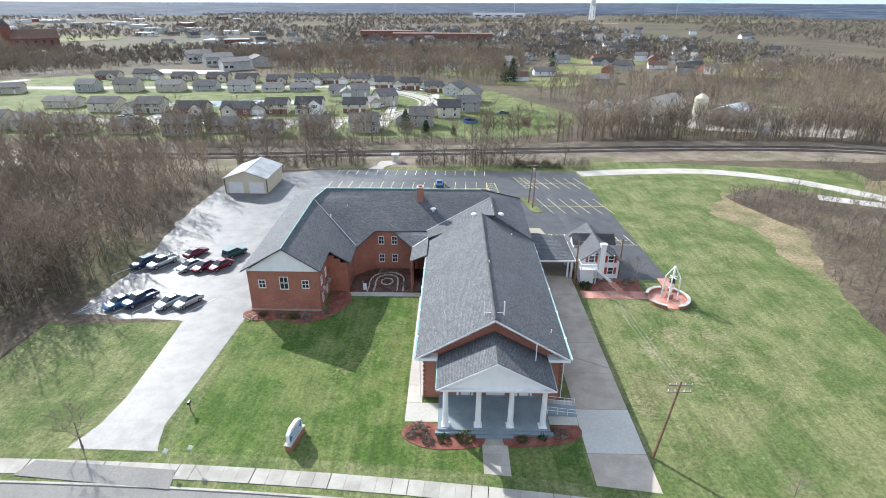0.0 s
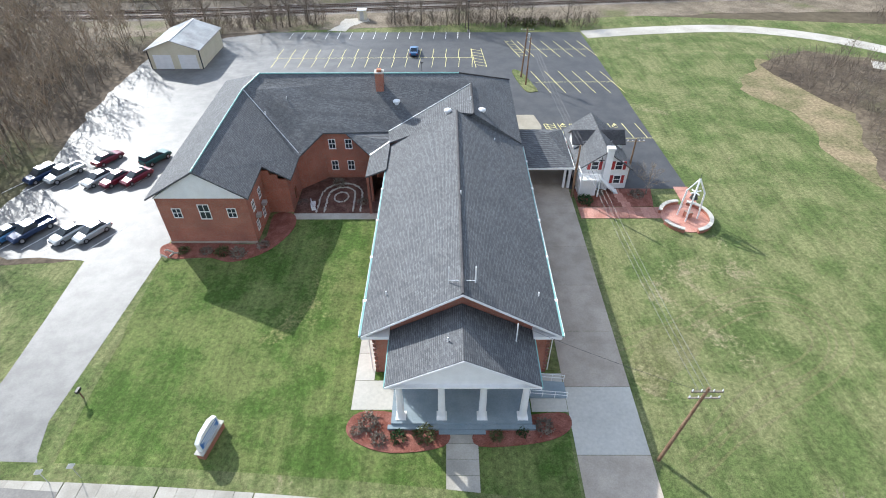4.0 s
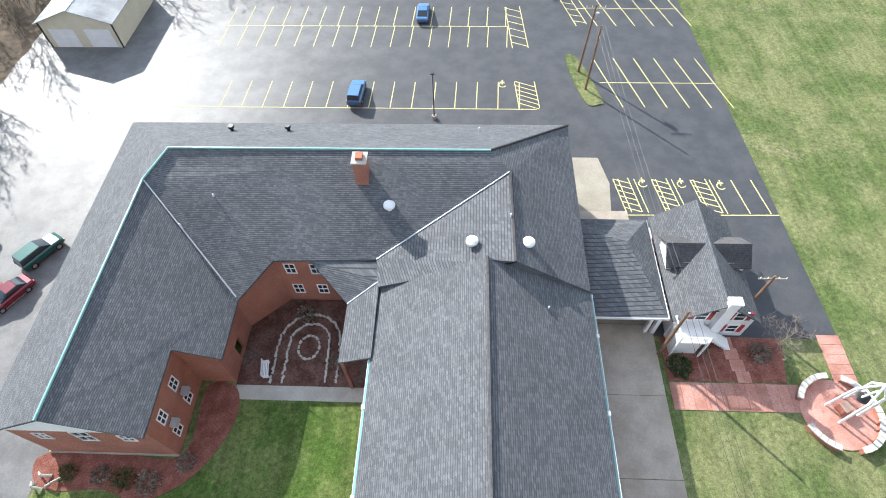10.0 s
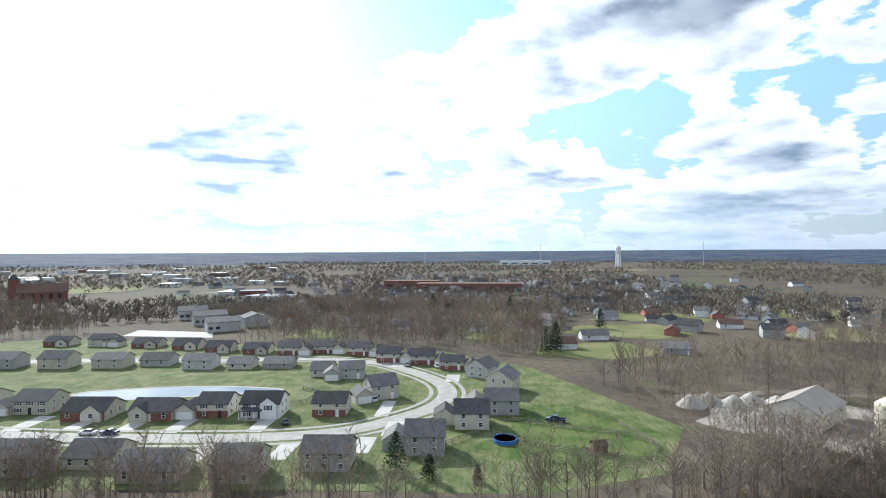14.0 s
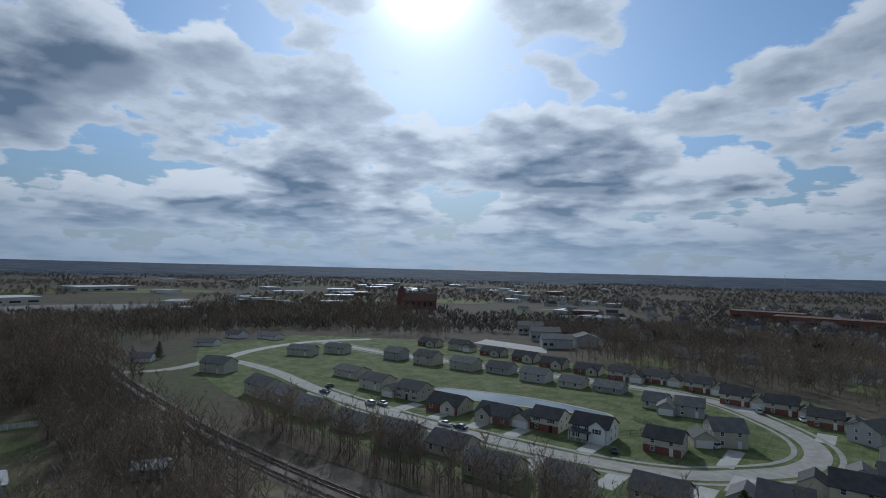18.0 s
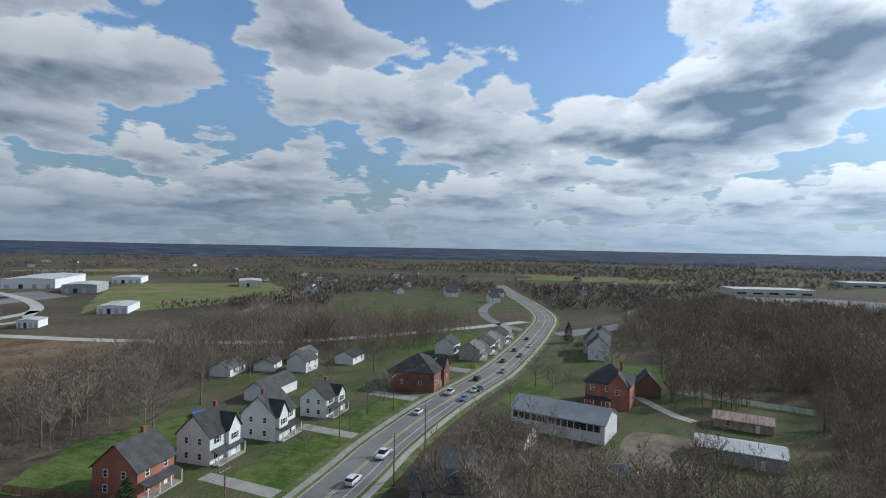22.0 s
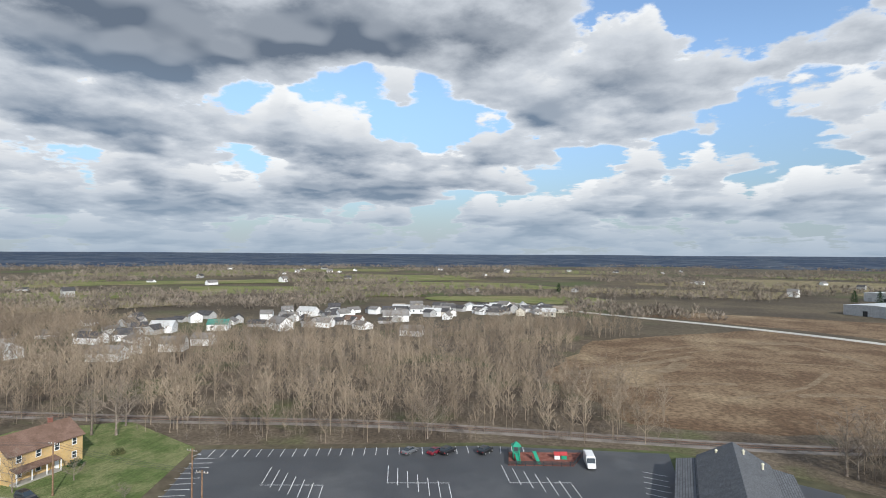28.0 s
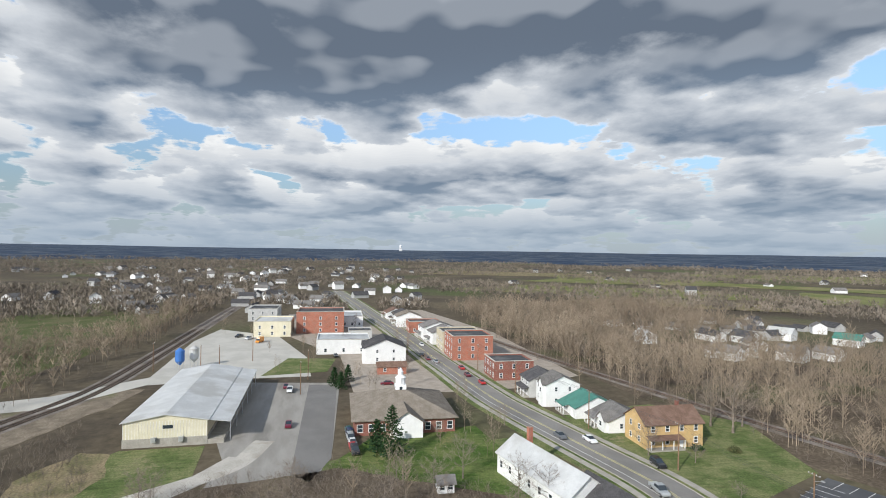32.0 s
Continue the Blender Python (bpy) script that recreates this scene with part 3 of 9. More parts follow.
def rounded(pts, steps=4):
    """A closed outline with its corners rounded off."""
    out = []
    n = len(pts)
    for i in range(n):
        a, b, c, d = (Vector(pts[(i + k - 1) % n]) for k in range(4))
        for s in range(steps):
            t = s / steps
            out.append(tuple(0.5 * (2 * b + (c - a) * t + (2 * a - 5 * b + 4 * c - d) * t * t + (3 * b - a - 3 * c + d) * t ** 3)))
    return out


def ragged(pts, rough=6.0, steps=9):
    """A polygon with an uneven natural edge."""
    out = []
    for i, (x0, y0) in enumerate(pts):
        x1, y1 = pts[(i + 1) % len(pts)]
        for k in range(steps):
            x, y = x0 + (x1 - x0) * k / steps, y0 + (y1 - y0) * k / steps
            out.append((x + rough * noise.noise((x / (rough * 3), y / (rough * 3), 1.0)), y + rough * noise.noise((x / (rough * 3), y / (rough * 3), 8.0))))
    return out


def smooth_line(pts, steps=6):
    out = []
    p = [Vector(q) for q in pts]
    p = [p[0] * 2 - p[1]] + p + [p[-1] * 2 - p[-2]]
    for i in range(1, len(p) - 2):
        a, b, c, d = p[i - 1:i + 3]
        for s in range(steps):
            t = s / steps
            out.append(0.5 * (2 * b + (c - a) * t + (2 * a - 5 * b + 4 * c - d) * t * t + (3 * b - a - 3 * c + d) * t ** 3))
    return out + [p[-2]]


def ribbon(line, width, offset=0.0, z0=-0.3, z1=0.05):
    """A strip of constant width along a line, as a solid."""
    g = Geo()
    n = len(line)
    vs = []
    for i, p in enumerate(line):
        d = (line[min(i + 1, n - 1)] - line[max(i - 1, 0)]).normalized()
        s = Vector((-d.y, d.x))
        l, r = p + s * (offset + width / 2), p + s * (offset - width / 2)
        vs += [(r.x, r.y, z1), (l.x, l.y, z1), (r.x, r.y, z0), (l.x, l.y, z0)]
    fs = []
    for i in range(n - 1):
        a, b = 4 * i, 4 * i + 4
        fs += [(a, b, b + 1, a + 1), (a + 2, b + 2, b, a), (a + 1, b + 1, b + 3, a + 3)]
    return g.add(vs, fs + [(0, 1, 3, 2), (4 * n - 4, 4 * n - 2, 4 * n - 1, 4 * n - 3)])


def along(line, gap, start=0.0):
    """Points and headings at even steps along a line."""
    out, left = [], start
    for a, b in zip(line, line[1:]):
        d = b - a
        while left < d.length:
            out.append((a + d * (left / d.length), math.degrees(math.atan2(d.y, d.x))))
            left += gap
        left -= d.length
    return out


def inside(p, poly):
    x, y = p
    hit = False
    for (x0, y0), (x1, y1) in zip(poly, poly[1:] + poly[:1]):
        if (y0 > y) != (y1 > y) and x < (x1 - x0) * (y - y0) / (y1 - y0) + x0:
            hit = not hit
    return hit


# ---- the land: one sheet to the horizon, level near by and rolling far off ----


def land_height(x, y):
    r = math.hypot(x, y)
    far = min(max((r - 700) / 3600, 0.0), 1.0)
    roll = noise.noise((x / 700, y / 700, 3.0)) * 14 + noise.noise((x / 260, y / 260, 7.0)) * 5
    return far * (22 + roll) + 16 * max(0.0, (r - 3300) / 1600) - 0.02 * (r < 650)


rings = [0, 60, 120, 200, 300, 420, 560, 700] + [700 * 1.055 ** k for k in range(1, 37)]
SEG = 240
land = Geo()
lv = [(0, 0, -0.02)] + [(r * math.cos(2 * math.pi * s / SEG), r * math.sin(2 * math.pi * s / SEG), land_height(r * math.cos(2 * math.pi * s / SEG), r * math.sin(2 * math.pi * s / SEG))) for r in rings[1:] for s in range(SEG)]
lf = [(0, 1 + s, 1 + (s + 1) % SEG) for s in range(SEG)] + [(1 + k * SEG + s, 1 + (k + 1) * SEG + s, 1 + (k + 1) * SEG + (s + 1) % SEG, 1 + k * SEG + (s + 1) % SEG) for k in range(len(rings) - 2) for s in range(SEG)]
land.add(lv, lf)
LAND = material("open_country", (0.076, 0.062, 0.045), (0.125, 0.102, 0.068), 0.012, 0.95, 0.3, 0.35, 0.0, c=(0.085, 0.10, 0.042))
single("ground", land, LAND, "brown late winter countryside rolling to the horizon", "ground", kind="structure")

# ---- church grounds: lawns, drives, car parks ----
STREET_LINE = smooth_line([(-694, -161), (-560, -112), (-455, -72), (-378, -49), (-300, -42), (-244, -40), (-205, -39.8), (-180, -42), (-150, -45), (-118, -45.6), (-95, -44.2), (-45, -42.8), (0, -45.2), (45, -51.5), (78, -57.5), (96, -58.5), (122, -53.6), (154, -47.2), (171, -44.9), (207, -42.3), (230, -40.3), (314, -34.7), (383, -28.1), (470, -22), (620, -10)], 6)


def street_y(x):
    for a, b in zip(STREET_LINE, STREET_LINE[1:]):
        if a.x <= x <= b.x:
            return a.y + (b.y - a.y) * (x - a.x) / (b.x - a.x)
    return -45.0


patch("lawn", [(-80, -33.5), (-40, -36), (20, -39.5), (75, -46), (130, -44), (125, 0), (110, 40), (112, 76), (40, 85), (-62, 85), (-62, -20)], 0.02, GRASS, "broad mown lawn with tan worn patches", category="lawn")
patch("front_lawn", [(-31.5, -36.2), (-22, -36.8), (-2, -38), (12, -38.8), (12, -24), (-6, -24), (-8, 0.5), (-19, 0.5), (-22, -7), (-33, -8)], 0.03, LAWN, "bright green mown front lawn before the church", category="lawn")
patch("meadow_edge", ragged([(56, 40), (66, 55), (78, 50), (72, 20), (64, 2), (60, 14), (61, 30)], 2.4), 0.035, DRYGRASS, "bare tan dry grass on the lawn's edge", category="lawn")
patch("woodland_edge", ragged([(-43, -8), (-70, -10), (-70, 86), (-44, 80), (-40, 73), (-36, 58)], 1.0), 0.03, LITTER, "brown leaf-strewn edge of the woods by the drive", category="ground")
patch("side_lawn", ragged([(-31.5, -36), (-42, -35), (-60, -33), (-62, -11), (-41, -8.6), (-33, -8)], 0.6), 0.034, GRASS, "green verge lawn between the drive and street", category="lawn")
TRACK = turf("worn_grass", (0.125, 0.135, 0.055), (0.175, 0.17, 0.085), (0.20, 0.18, 0.10), 0.56)
for k, pts in enumerate(([(15, -22), (24.7, -18.6), (31, -15), (35.8, -13.3), (40, -14.6), (41.8, -17.1), (41.3, -21.3), (38, -24.4), (33.9, -26.7), (27.1, -30.4), (22, -34)], [(20, -25), (27, -19.6), (33, -16.2), (37, -15.6), (39.4, -17.6), (39.2, -20.6), (36.6, -23.2), (30, -26.6), (24, -31.5)])):
    line = smooth_line(pts, 6)
    for off in (-0.75, 0.75):
        single("tyre_track", ribbon(line, 0.26, off, -0.05, 0.026 + 0.004 * k), TRACK, "faint curved tyre track worn in the lawn", "tyre track", kind="structure")
patch("worn_patch", ragged([(18.6, -25), (21, -20), (25.5, -17.5), (27, -20), (24, -24), (21, -27)], 1.6, 7), 0.034, TRACK, "patch of thin tan grass", category="lawn")
# LOT carries the sun's glare in its colour, strongest on this west side
patch("side_drive", [(-33.2, -6), (-33.8, -20), (-34.3, -29.6), (-33.4, -33), (-31.4, -35.9), (-46.5, -35.0), (-43.0, -33.2), (-41.6, -29.5), (-41.2, -25), (-41.6, -16.8)] + ragged([(-42.0, -8), (-60, -6.5), (-58.8, 6), (-59, 16), (-61.5, 30), (-62, 44), (-61.5, 63), (-47, 69.5)], 0.9)[:-9] + [(-39.5, 72.6), (-36, 60), (-33.5, 36), (-34.2, 10)], 0.04, LOT, "asphalt drive and side car park, sun glare painted pale", category="car park")
patch("car_park", [(-39.5, 72.6), (32.4, 72), (35.2, 7.2), (18.6, 7.2), (18.6, 22.0), (11.2, 22.2), (11.2, 26.5), (-34, 26.8), (-34.5, 37), (-37, 58)], 0.045, LOT, "dark asphalt car park behind the church, glare painted pale westward", category="car park")
patch("loading_slab", [(11.4, 22), (16.8, 22), (17.2, 26), (16.4, 30), (11.4, 30)], 0.06, TANSLAB, "cream concrete apron by the side door", category="pavement")

# concrete slabs of the long drive beside the nave
drive = thing("concrete_drive", "grey concrete slab driveway beside the nave", "driveway", kind="structure")
for k in range(9):
    y0, y1 = 22 - k * 6.85, 22 - (k + 1) * 6.85 + 0.05
    m = PALECONCRETE if k == 7 else GREYCONCRETE
    part("slab", Geo().box(12.3, y1, -0.2, 18.5, y0, 0.05), m, drive)
part("slab", Geo().box(9.0, -28.6, -0.2, 12.26, -24.4, 0.05), PALECONCRETE, drive)

walkway = thing("front_path", "pale concrete path from the porch to the street", "path", kind="structure")
for k in range(6):
    part("slab", Geo().box(1.25, -30.3 - (k + 1) * 1.42, -0.2, 4.0, -30.3 - k * 1.42 - 0.03, 0.06), CONCRETE, walkway)
side_path = thing("side_path", "cream concrete path beside the nave wall", "path", kind="structure")
for k in range(9):
    part("slab", Geo().box(-7.4, -28.4 + k * 3.2, -0.2, -5.6 if k else -3.5, -25.24 + k * 3.2, 0.055), PALECONCRETE, side_path)
part("slab", Geo().box(-19, 0.2, -0.2, -7.4, 1.5, 0.055), CONCRETE, side_path)

# street, kerbs and pavements
single("street", ribbon(STREET_LINE, 9.8, 0, -0.3, 0.052), STREET, "grey two-lane main street with a centre turn line", "road", kind="structure")
marks = thing("road_marking", "yellow and white painted lane lines", "road marking", kind="structure")
for off, m in ((0.25, LINEYELLOW), (-0.25, LINEYELLOW), (2.9, LINEWHITE)):
    part("line", ribbon(STREET_LINE, 0.13, off, 0.03, 0.060), m, marks)
for side in (1, -1):
    single("kerb", ribbon(STREET_LINE, 0.25, side * 5.02, -0.2, 0.14), CONCRETE, "pale concrete kerb along the street", "kerb", kind="structure")
    verge = ribbon(STREET_LINE, 4.4, side * 7.36, -0.2, 0.07)
    single("verge", verge, GRASS, "narrow grass verge along the street", "verge", kind="structure")
    pavement = thing("pavement", "pale concrete pavement along the street", "pavement", kind="structure")
    near = [p for p in STREET_LINE if -62 < p.x < 40]
    far_w, far_e = [p for p in STREET_LINE if p.x <= -62 + 8], [p for p in STREET_LINE if p.x >= 36]
    lo, hi = (near, 7.0) if side > 0 else (near, 8.2)
    for a, b in zip(along(lo, 1.55), along(lo, 1.55)[1:]):
        part("slab", ribbon([a[0], a[0] + (b[0] - a[0]) * 0.985], 1.9, side * hi, -0.2, 0.13), CONCRETE, pavement)
    for run in (far_w, far_e):
        part("pavement_run", ribbon(run, 1.6, side * 6.9, -0.2, 0.12), CONCRETE, pavement)
patch("drive_mouth", [(-45, -35.0), (-30, -36.0), (-29.5, -38.4), (-46, -37.0)], 0.145, STREET, "worn concrete mouth of the side drive", category="driveway")

# beds of red mulch
for nm, pts, lb in (("mulch_bed", [(-7.6, -30.2), (-6.6, -28.7), (-3.6, -28.7), (1.1, -30.2), (1.0, -32.0), (-3.5, -32.6), (-6.6, -31.6)], "red mulch bed before the porch"),
                    ("mulch_bed", [(4.1, -30.2), (8.6, -29), (12.0, -28.8), (12.1, -30.4), (9.5, -31.6), (4.1, -32.0)], "red mulch bed before the porch"),
                    ("mulch_bed", [(-33.4, -4.8), (-27, -4.7), (-21.8, -4.5), (-21.6, 1.2), (-18.9, 1.2), (-18.4, -2), (-20.6, -6.2), (-24.3, -8.2), (-27.5, -7.4), (-31.5, -7.6), (-33.5, -6.8)], "red mulch bed below the brick wing")):
    patch(nm, rounded(pts), 0.09, MULCH, lb, category="flower bed", kind="stuff")
patch("mulch_bed", [(-19.05, 1.5), (-5.45, 1.5), (-5.45, 10.25), (-15.8, 10.25), (-19.05, 7.3)], 0.07, DARKMULCH, "mulched courtyard garden between the wings", category="flower bed", kind="stuff")
patch("mulch_bed", [(19, 2.9), (29.2, 2.9), (30, 7.2), (19, 7.2)], 0.06, MULCH, "red mulch beds beside the cottage", category="flower bed", kind="stuff")
court = thing("garden_edging", "arched rings of pale stone edging in the courtyard", "garden edging")
stones = [mesh_of(Geo().prism([(-0.2, -0.1), (0.16, -0.12), (0.22, 0.06), (-0.12, 0.12)], 0, 0.15), PALECONCRETE, "edging_stone"), mesh_of(Geo().prism([(-0.17, -0.09), (0.2, -0.06), (0.15, 0.1), (-0.2, 0.08)], 0, 0.12), GRAVEL, "edging_stone")]
xr = random.Random(4)
for rad, rise, step in ((2.85, 3.0, 0.4), (1.85, 2.0, 0.38)):
    arch = [Vector((-13.2 - rad, 1.9)), Vector((-13.2 - rad, 5.6))] + [Vector((-13.2 + rad * math.cos(radians(a)), 5.6 + rise * math.sin(radians(a)))) for a in range(165, 0, -15)] + [Vector((-13.2 + rad, 5.6)), Vector((-13.2 + rad + 0.1, 1.9))]
    for p, h in along(arch, step):
        part("edging_stone", stones[xr.randrange(2)], None, court).matrix_basis = pose(p.x + xr.uniform(-0.06, 0.06), p.y + xr.uniform(-0.06, 0.06), 0.06, 0, 0, h + xr.uniform(-20, 20))
for k in range(14):
    a = 2 * math.pi * k / 14
    part("edging_stone", stones[k % 2], None, court).matrix_basis = pose(-13.2 + 0.95 * math.cos(a), 5.2 + 1.15 * math.sin(a), 0.06, 0, 0, math.degrees(a) + 90)

# parking lines
lines = thing("parking_lines", "pale yellow painted parking bays", "road marking", kind="structure")
bay = mesh_of(Geo().box(-0.055, -2.6, 0, 0.055, 2.6, 0.006), LINEYELLOW, "bay_line")
short_bay = mesh_of(Geo().box(-0.055, -2.2, 0, 0.055, 2.2, 0.006), LINEWHITE, "bay_line")


def bay_line(x, y, mesh=bay, yaw=0.0, scale=1.0, z=0.052):
    ob = part("bay_line", mesh, None, lines)
    ob.matrix_basis = pose(x, y, z, 0, 0, yaw) @ Matrix.Diagonal((1, scale, 1, 1))


for k in range(16):
    bay_line(-34.4 + 2.74 * k, 59.0, yaw=-3)
    bay_line(-34.4 + 2.74 * k, 54.0, yaw=-3)
    bay_line(-34.4 + 2.74 * k, 70.2, short_bay, yaw=-2)
    if k < 15:
        bay_line(-30.6 + 2.745 * k, 41.1, yaw=-2)
bay_line(-14, 56.5, yaw=90, scale=8.1)
bay_line(-13.5, 38.4, yaw=90, scale=9.0)
for k in range(6):
    bay_line(18.5 + 2.7 * k, 61.5, yaw=16, scale=1.9)
    bay_line(19.5 + 2.75 * k, 44.0, yaw=14, scale=2.0)
bay_line(24.8, 61.2, yaw=90, scale=2.9)
bay_line(26, 43.8, yaw=90, scale=2.9)
for x in (18.6, 20.4, 22.8, 24.6, 27.0, 28.8, 31.2, 33.4):
    bay_line(x, 24.3, yaw=9, scale=0.95)
bay_line(26.5, 21.6, yaw=91, scale=3.1)


def hatched(x, y, w, h, yaw):
    for s in (-1, 1):
        bay_line(x + s * w / 2 * math.cos(radians(yaw)), y + s * w / 2 * math.sin(radians(yaw)), yaw=yaw, scale=h / 5.2)
    for k in range(6):
        d = -h / 2 + h * (k + 0.5) / 6
        bay_line(x - d * math.sin(radians(yaw)), y + d * math.cos(radians(yaw)), yaw=yaw + 62, scale=w / 5.2 * 1.1)


hatched(8.1, 56.5, 2.2, 10.4, 4)
hatched(8.8, 41.2, 2.6, 5.2, 4)
hatched(16.4, 61.8, 1.6, 10.0, 14)
for x in (18.9, 23.2, 27.5):
    hatched(x, 24.3, 1.7, 5.0, 9)
badge = Geo()
for k in range(10):
    a, b = math.pi * 0.25 + k * 0.5, math.pi * 0.25 + (k + 1) * 0.5
    badge.add([(0.4 * math.cos(a), 0.4 * math.sin(a), 0), (0.4 * math.cos(b), 0.4 * math.sin(b), 0), (0.52 * math.cos(b), 0.52 * math.sin(b), 0), (0.52 * math.cos(a), 0.52 * math.sin(a), 0)], [(0, 1, 2, 3)])
badge.box(-0.08, 0.1, 0, 0.08, 0.95, 0.004).box(-0.3, 0.5, 0, 0.3, 0.62, 0.004)
badge_mesh = mesh_of(badge, LINEYELLOW, "wheelchair_badge")
for x, y in ((20.9, 26.0), (25.2, 26.0), (29.5, 25.8), (5.7, 43.2)):
    part("wheelchair_badge", badge_mesh, None, lines).matrix_basis = pose(x, y, 0.055)
for k in range(7):
    bay_line(-60 + 2.75 * k, 8.7, short_bay, yaw=-30, scale=1.2)
    bay_line(-58 + 2.75 * k, -3.6, short_bay, yaw=-30, scale=1.2)
patch("traffic_island", rounded([(14.4, 49), (16.2, 48.6), (18.3, 40.5), (17.8, 39.4), (16.0, 40.0)]), 0.16, GRASS, "small grass island with a kerb in the car park", category="traffic island")

# ---- church ----
church = thing("church", "red brick church with dark shingle roofs and a white portico", "church")
# walls
part("nave_wall", Geo().wall((-5.4, -24.2), (10.65, -24.2), -0.2, 6.7, 0.35, [(4.1, 0.9, 1.1, 2.4), (6.9, 0.9, 2.2, 2.6), (10.9, 0.9, 1.1, 2.4)]), BRICK, church)
nave_gable = Geo().add([(-5.4, -24.2, 6.7), (10.65, -24.2, 6.7), (2.63, -24.2, 11.3), (-5.4, -23.85, 6.7), (10.65, -23.85, 6.7), (2.63, -23.85, 11.3)], [(0, 1, 2), (5, 4, 3), (1, 4, 5, 2), (0, 2, 5, 3), (0, 3, 4, 1)])
part("gable_wall", nave_gable, BRICK, church)
win_side = [(3.2 + 4.6 * k, 1.4, 1.2, 3.6) for k in range(6)]
part("nave_wall", Geo().wall((10.65, -24.2), (10.65, 26.2), -0.2, 6.7, 0.35, win_side), BRICK, church)
part("nave_wall", Geo().wall((-5.4, 10.2), (-5.4, -24.2), -0.2, 6.7, 0.35, [(10.5 + 4.6 * k, 1.4, 1.2, 3.6) for k in range(5)]), BRICK, church)
part("wing_wall", Geo().wall((-32.9, -4.6), (-22.2, -4.6), -0.2, 6.9, 0.35, [(1.55, 4.0, 1.1, 1.35), (4.75, 3.8, 1.35, 2.1), (8.1, 4.0, 1.1, 1.35)]), BRICK, church)
part("wing_wall", Geo().wall((-22.2, -4.6), (-22.2, 1.8), -0.2, 6.9, 0.35, [(1.2, 3.9, 0.9, 1.4), (3.9, 3.9, 0.9, 1.4), (1.2, 1.0, 0.9, 1.4), (3.9, 1.0, 0.9, 1.4)]), BRICK, church)
part("wing_wall", Geo().wall((-22.2, 1.8), (-19.1, 1.8), -0.2, 5.2, 0.3).prism([(-22.2, 1.8), (-21.2, 1.8), (-21.2, 2.1), (-22.2, 2.1)], 5.2, 6.5).prism([(-21.196, 1.8), (-20.2, 1.8), (-20.2, 2.1), (-21.196, 2.1)], 5.2, 5.9), BRICK, church)
part("wing_wall", Geo().wall((-19.1, 1.8), (-19.1, 7.3), -0.2, 5.1, 0.3, [(2.2, 0.1, 1.1, 2.2)]), BRICK, church)
part("wing_wall", Geo().wall((-19.1, 7.3), (-15.8, 10.3), -0.2, 5.1, 0.3).add([(-19.1, 7.3, 5.1), (-15.8, 10.3, 5.1), (-15.8, 10.3, 7.0), (-19.3, 7.52, 5.1), (-16.0, 10.52, 5.1), (-16.0, 10.52, 7.0)], [(0, 1, 2), (5, 4, 3), (0, 2, 5, 3), (1, 4, 5, 2)]), BRICK, church)
part("wing_wall", Geo().wall((-15.8, 10.3), (-5.4, 10.3), -0.2, 7.2, 0.3, [(0.7, 4.8, 1.0, 1.5), (3.0, 4.8, 1.0, 1.5), (0.7, 1.4, 1.0, 1.5), (3.0, 1.4, 1.0, 1.5)]), BRICK, church)
part("wing_wall", Geo().wall((-32.9, 26.0), (-32.9, -4.6), -0.2, 6.9, 0.35), BRICK, church)
part("wing_wall", Geo().wall((10.65, 26.2), (-32.9, 26.2), -0.2, 7.4, 0.35, [(3 + 4.2 * k, 4.6, 1.1, 1.5) for k in range(10)] + [(3 + 4.2 * k, 1.2, 1.1, 1.5) for k in range(10)]), BRICK, church)
part("pediment", Geo().add([(-32.9, -4.9, 6.95), (-22.0, -4.9, 6.95), (-27.1, -4.9, 10.6), (-32.9, -4.5, 6.95), (-22.0, -4.5, 6.95), (-27.1, -4.5, 10.6)], [(0, 1, 2), (5, 4, 3), (1, 4, 5, 2), (0, 2, 5, 3), (0, 3, 4, 1)]), WHITE, church, "white boarded gable")
part("foundation", Geo().box(-33.0, -4.72, -0.2, -22.1, -4.62, 0.35), GREYCONCRETE, church)
part("inner_floor", Geo().box(-32.5, 10.4, 0.0, 10.4, 26.0, 0.2), CONCRETE, church)

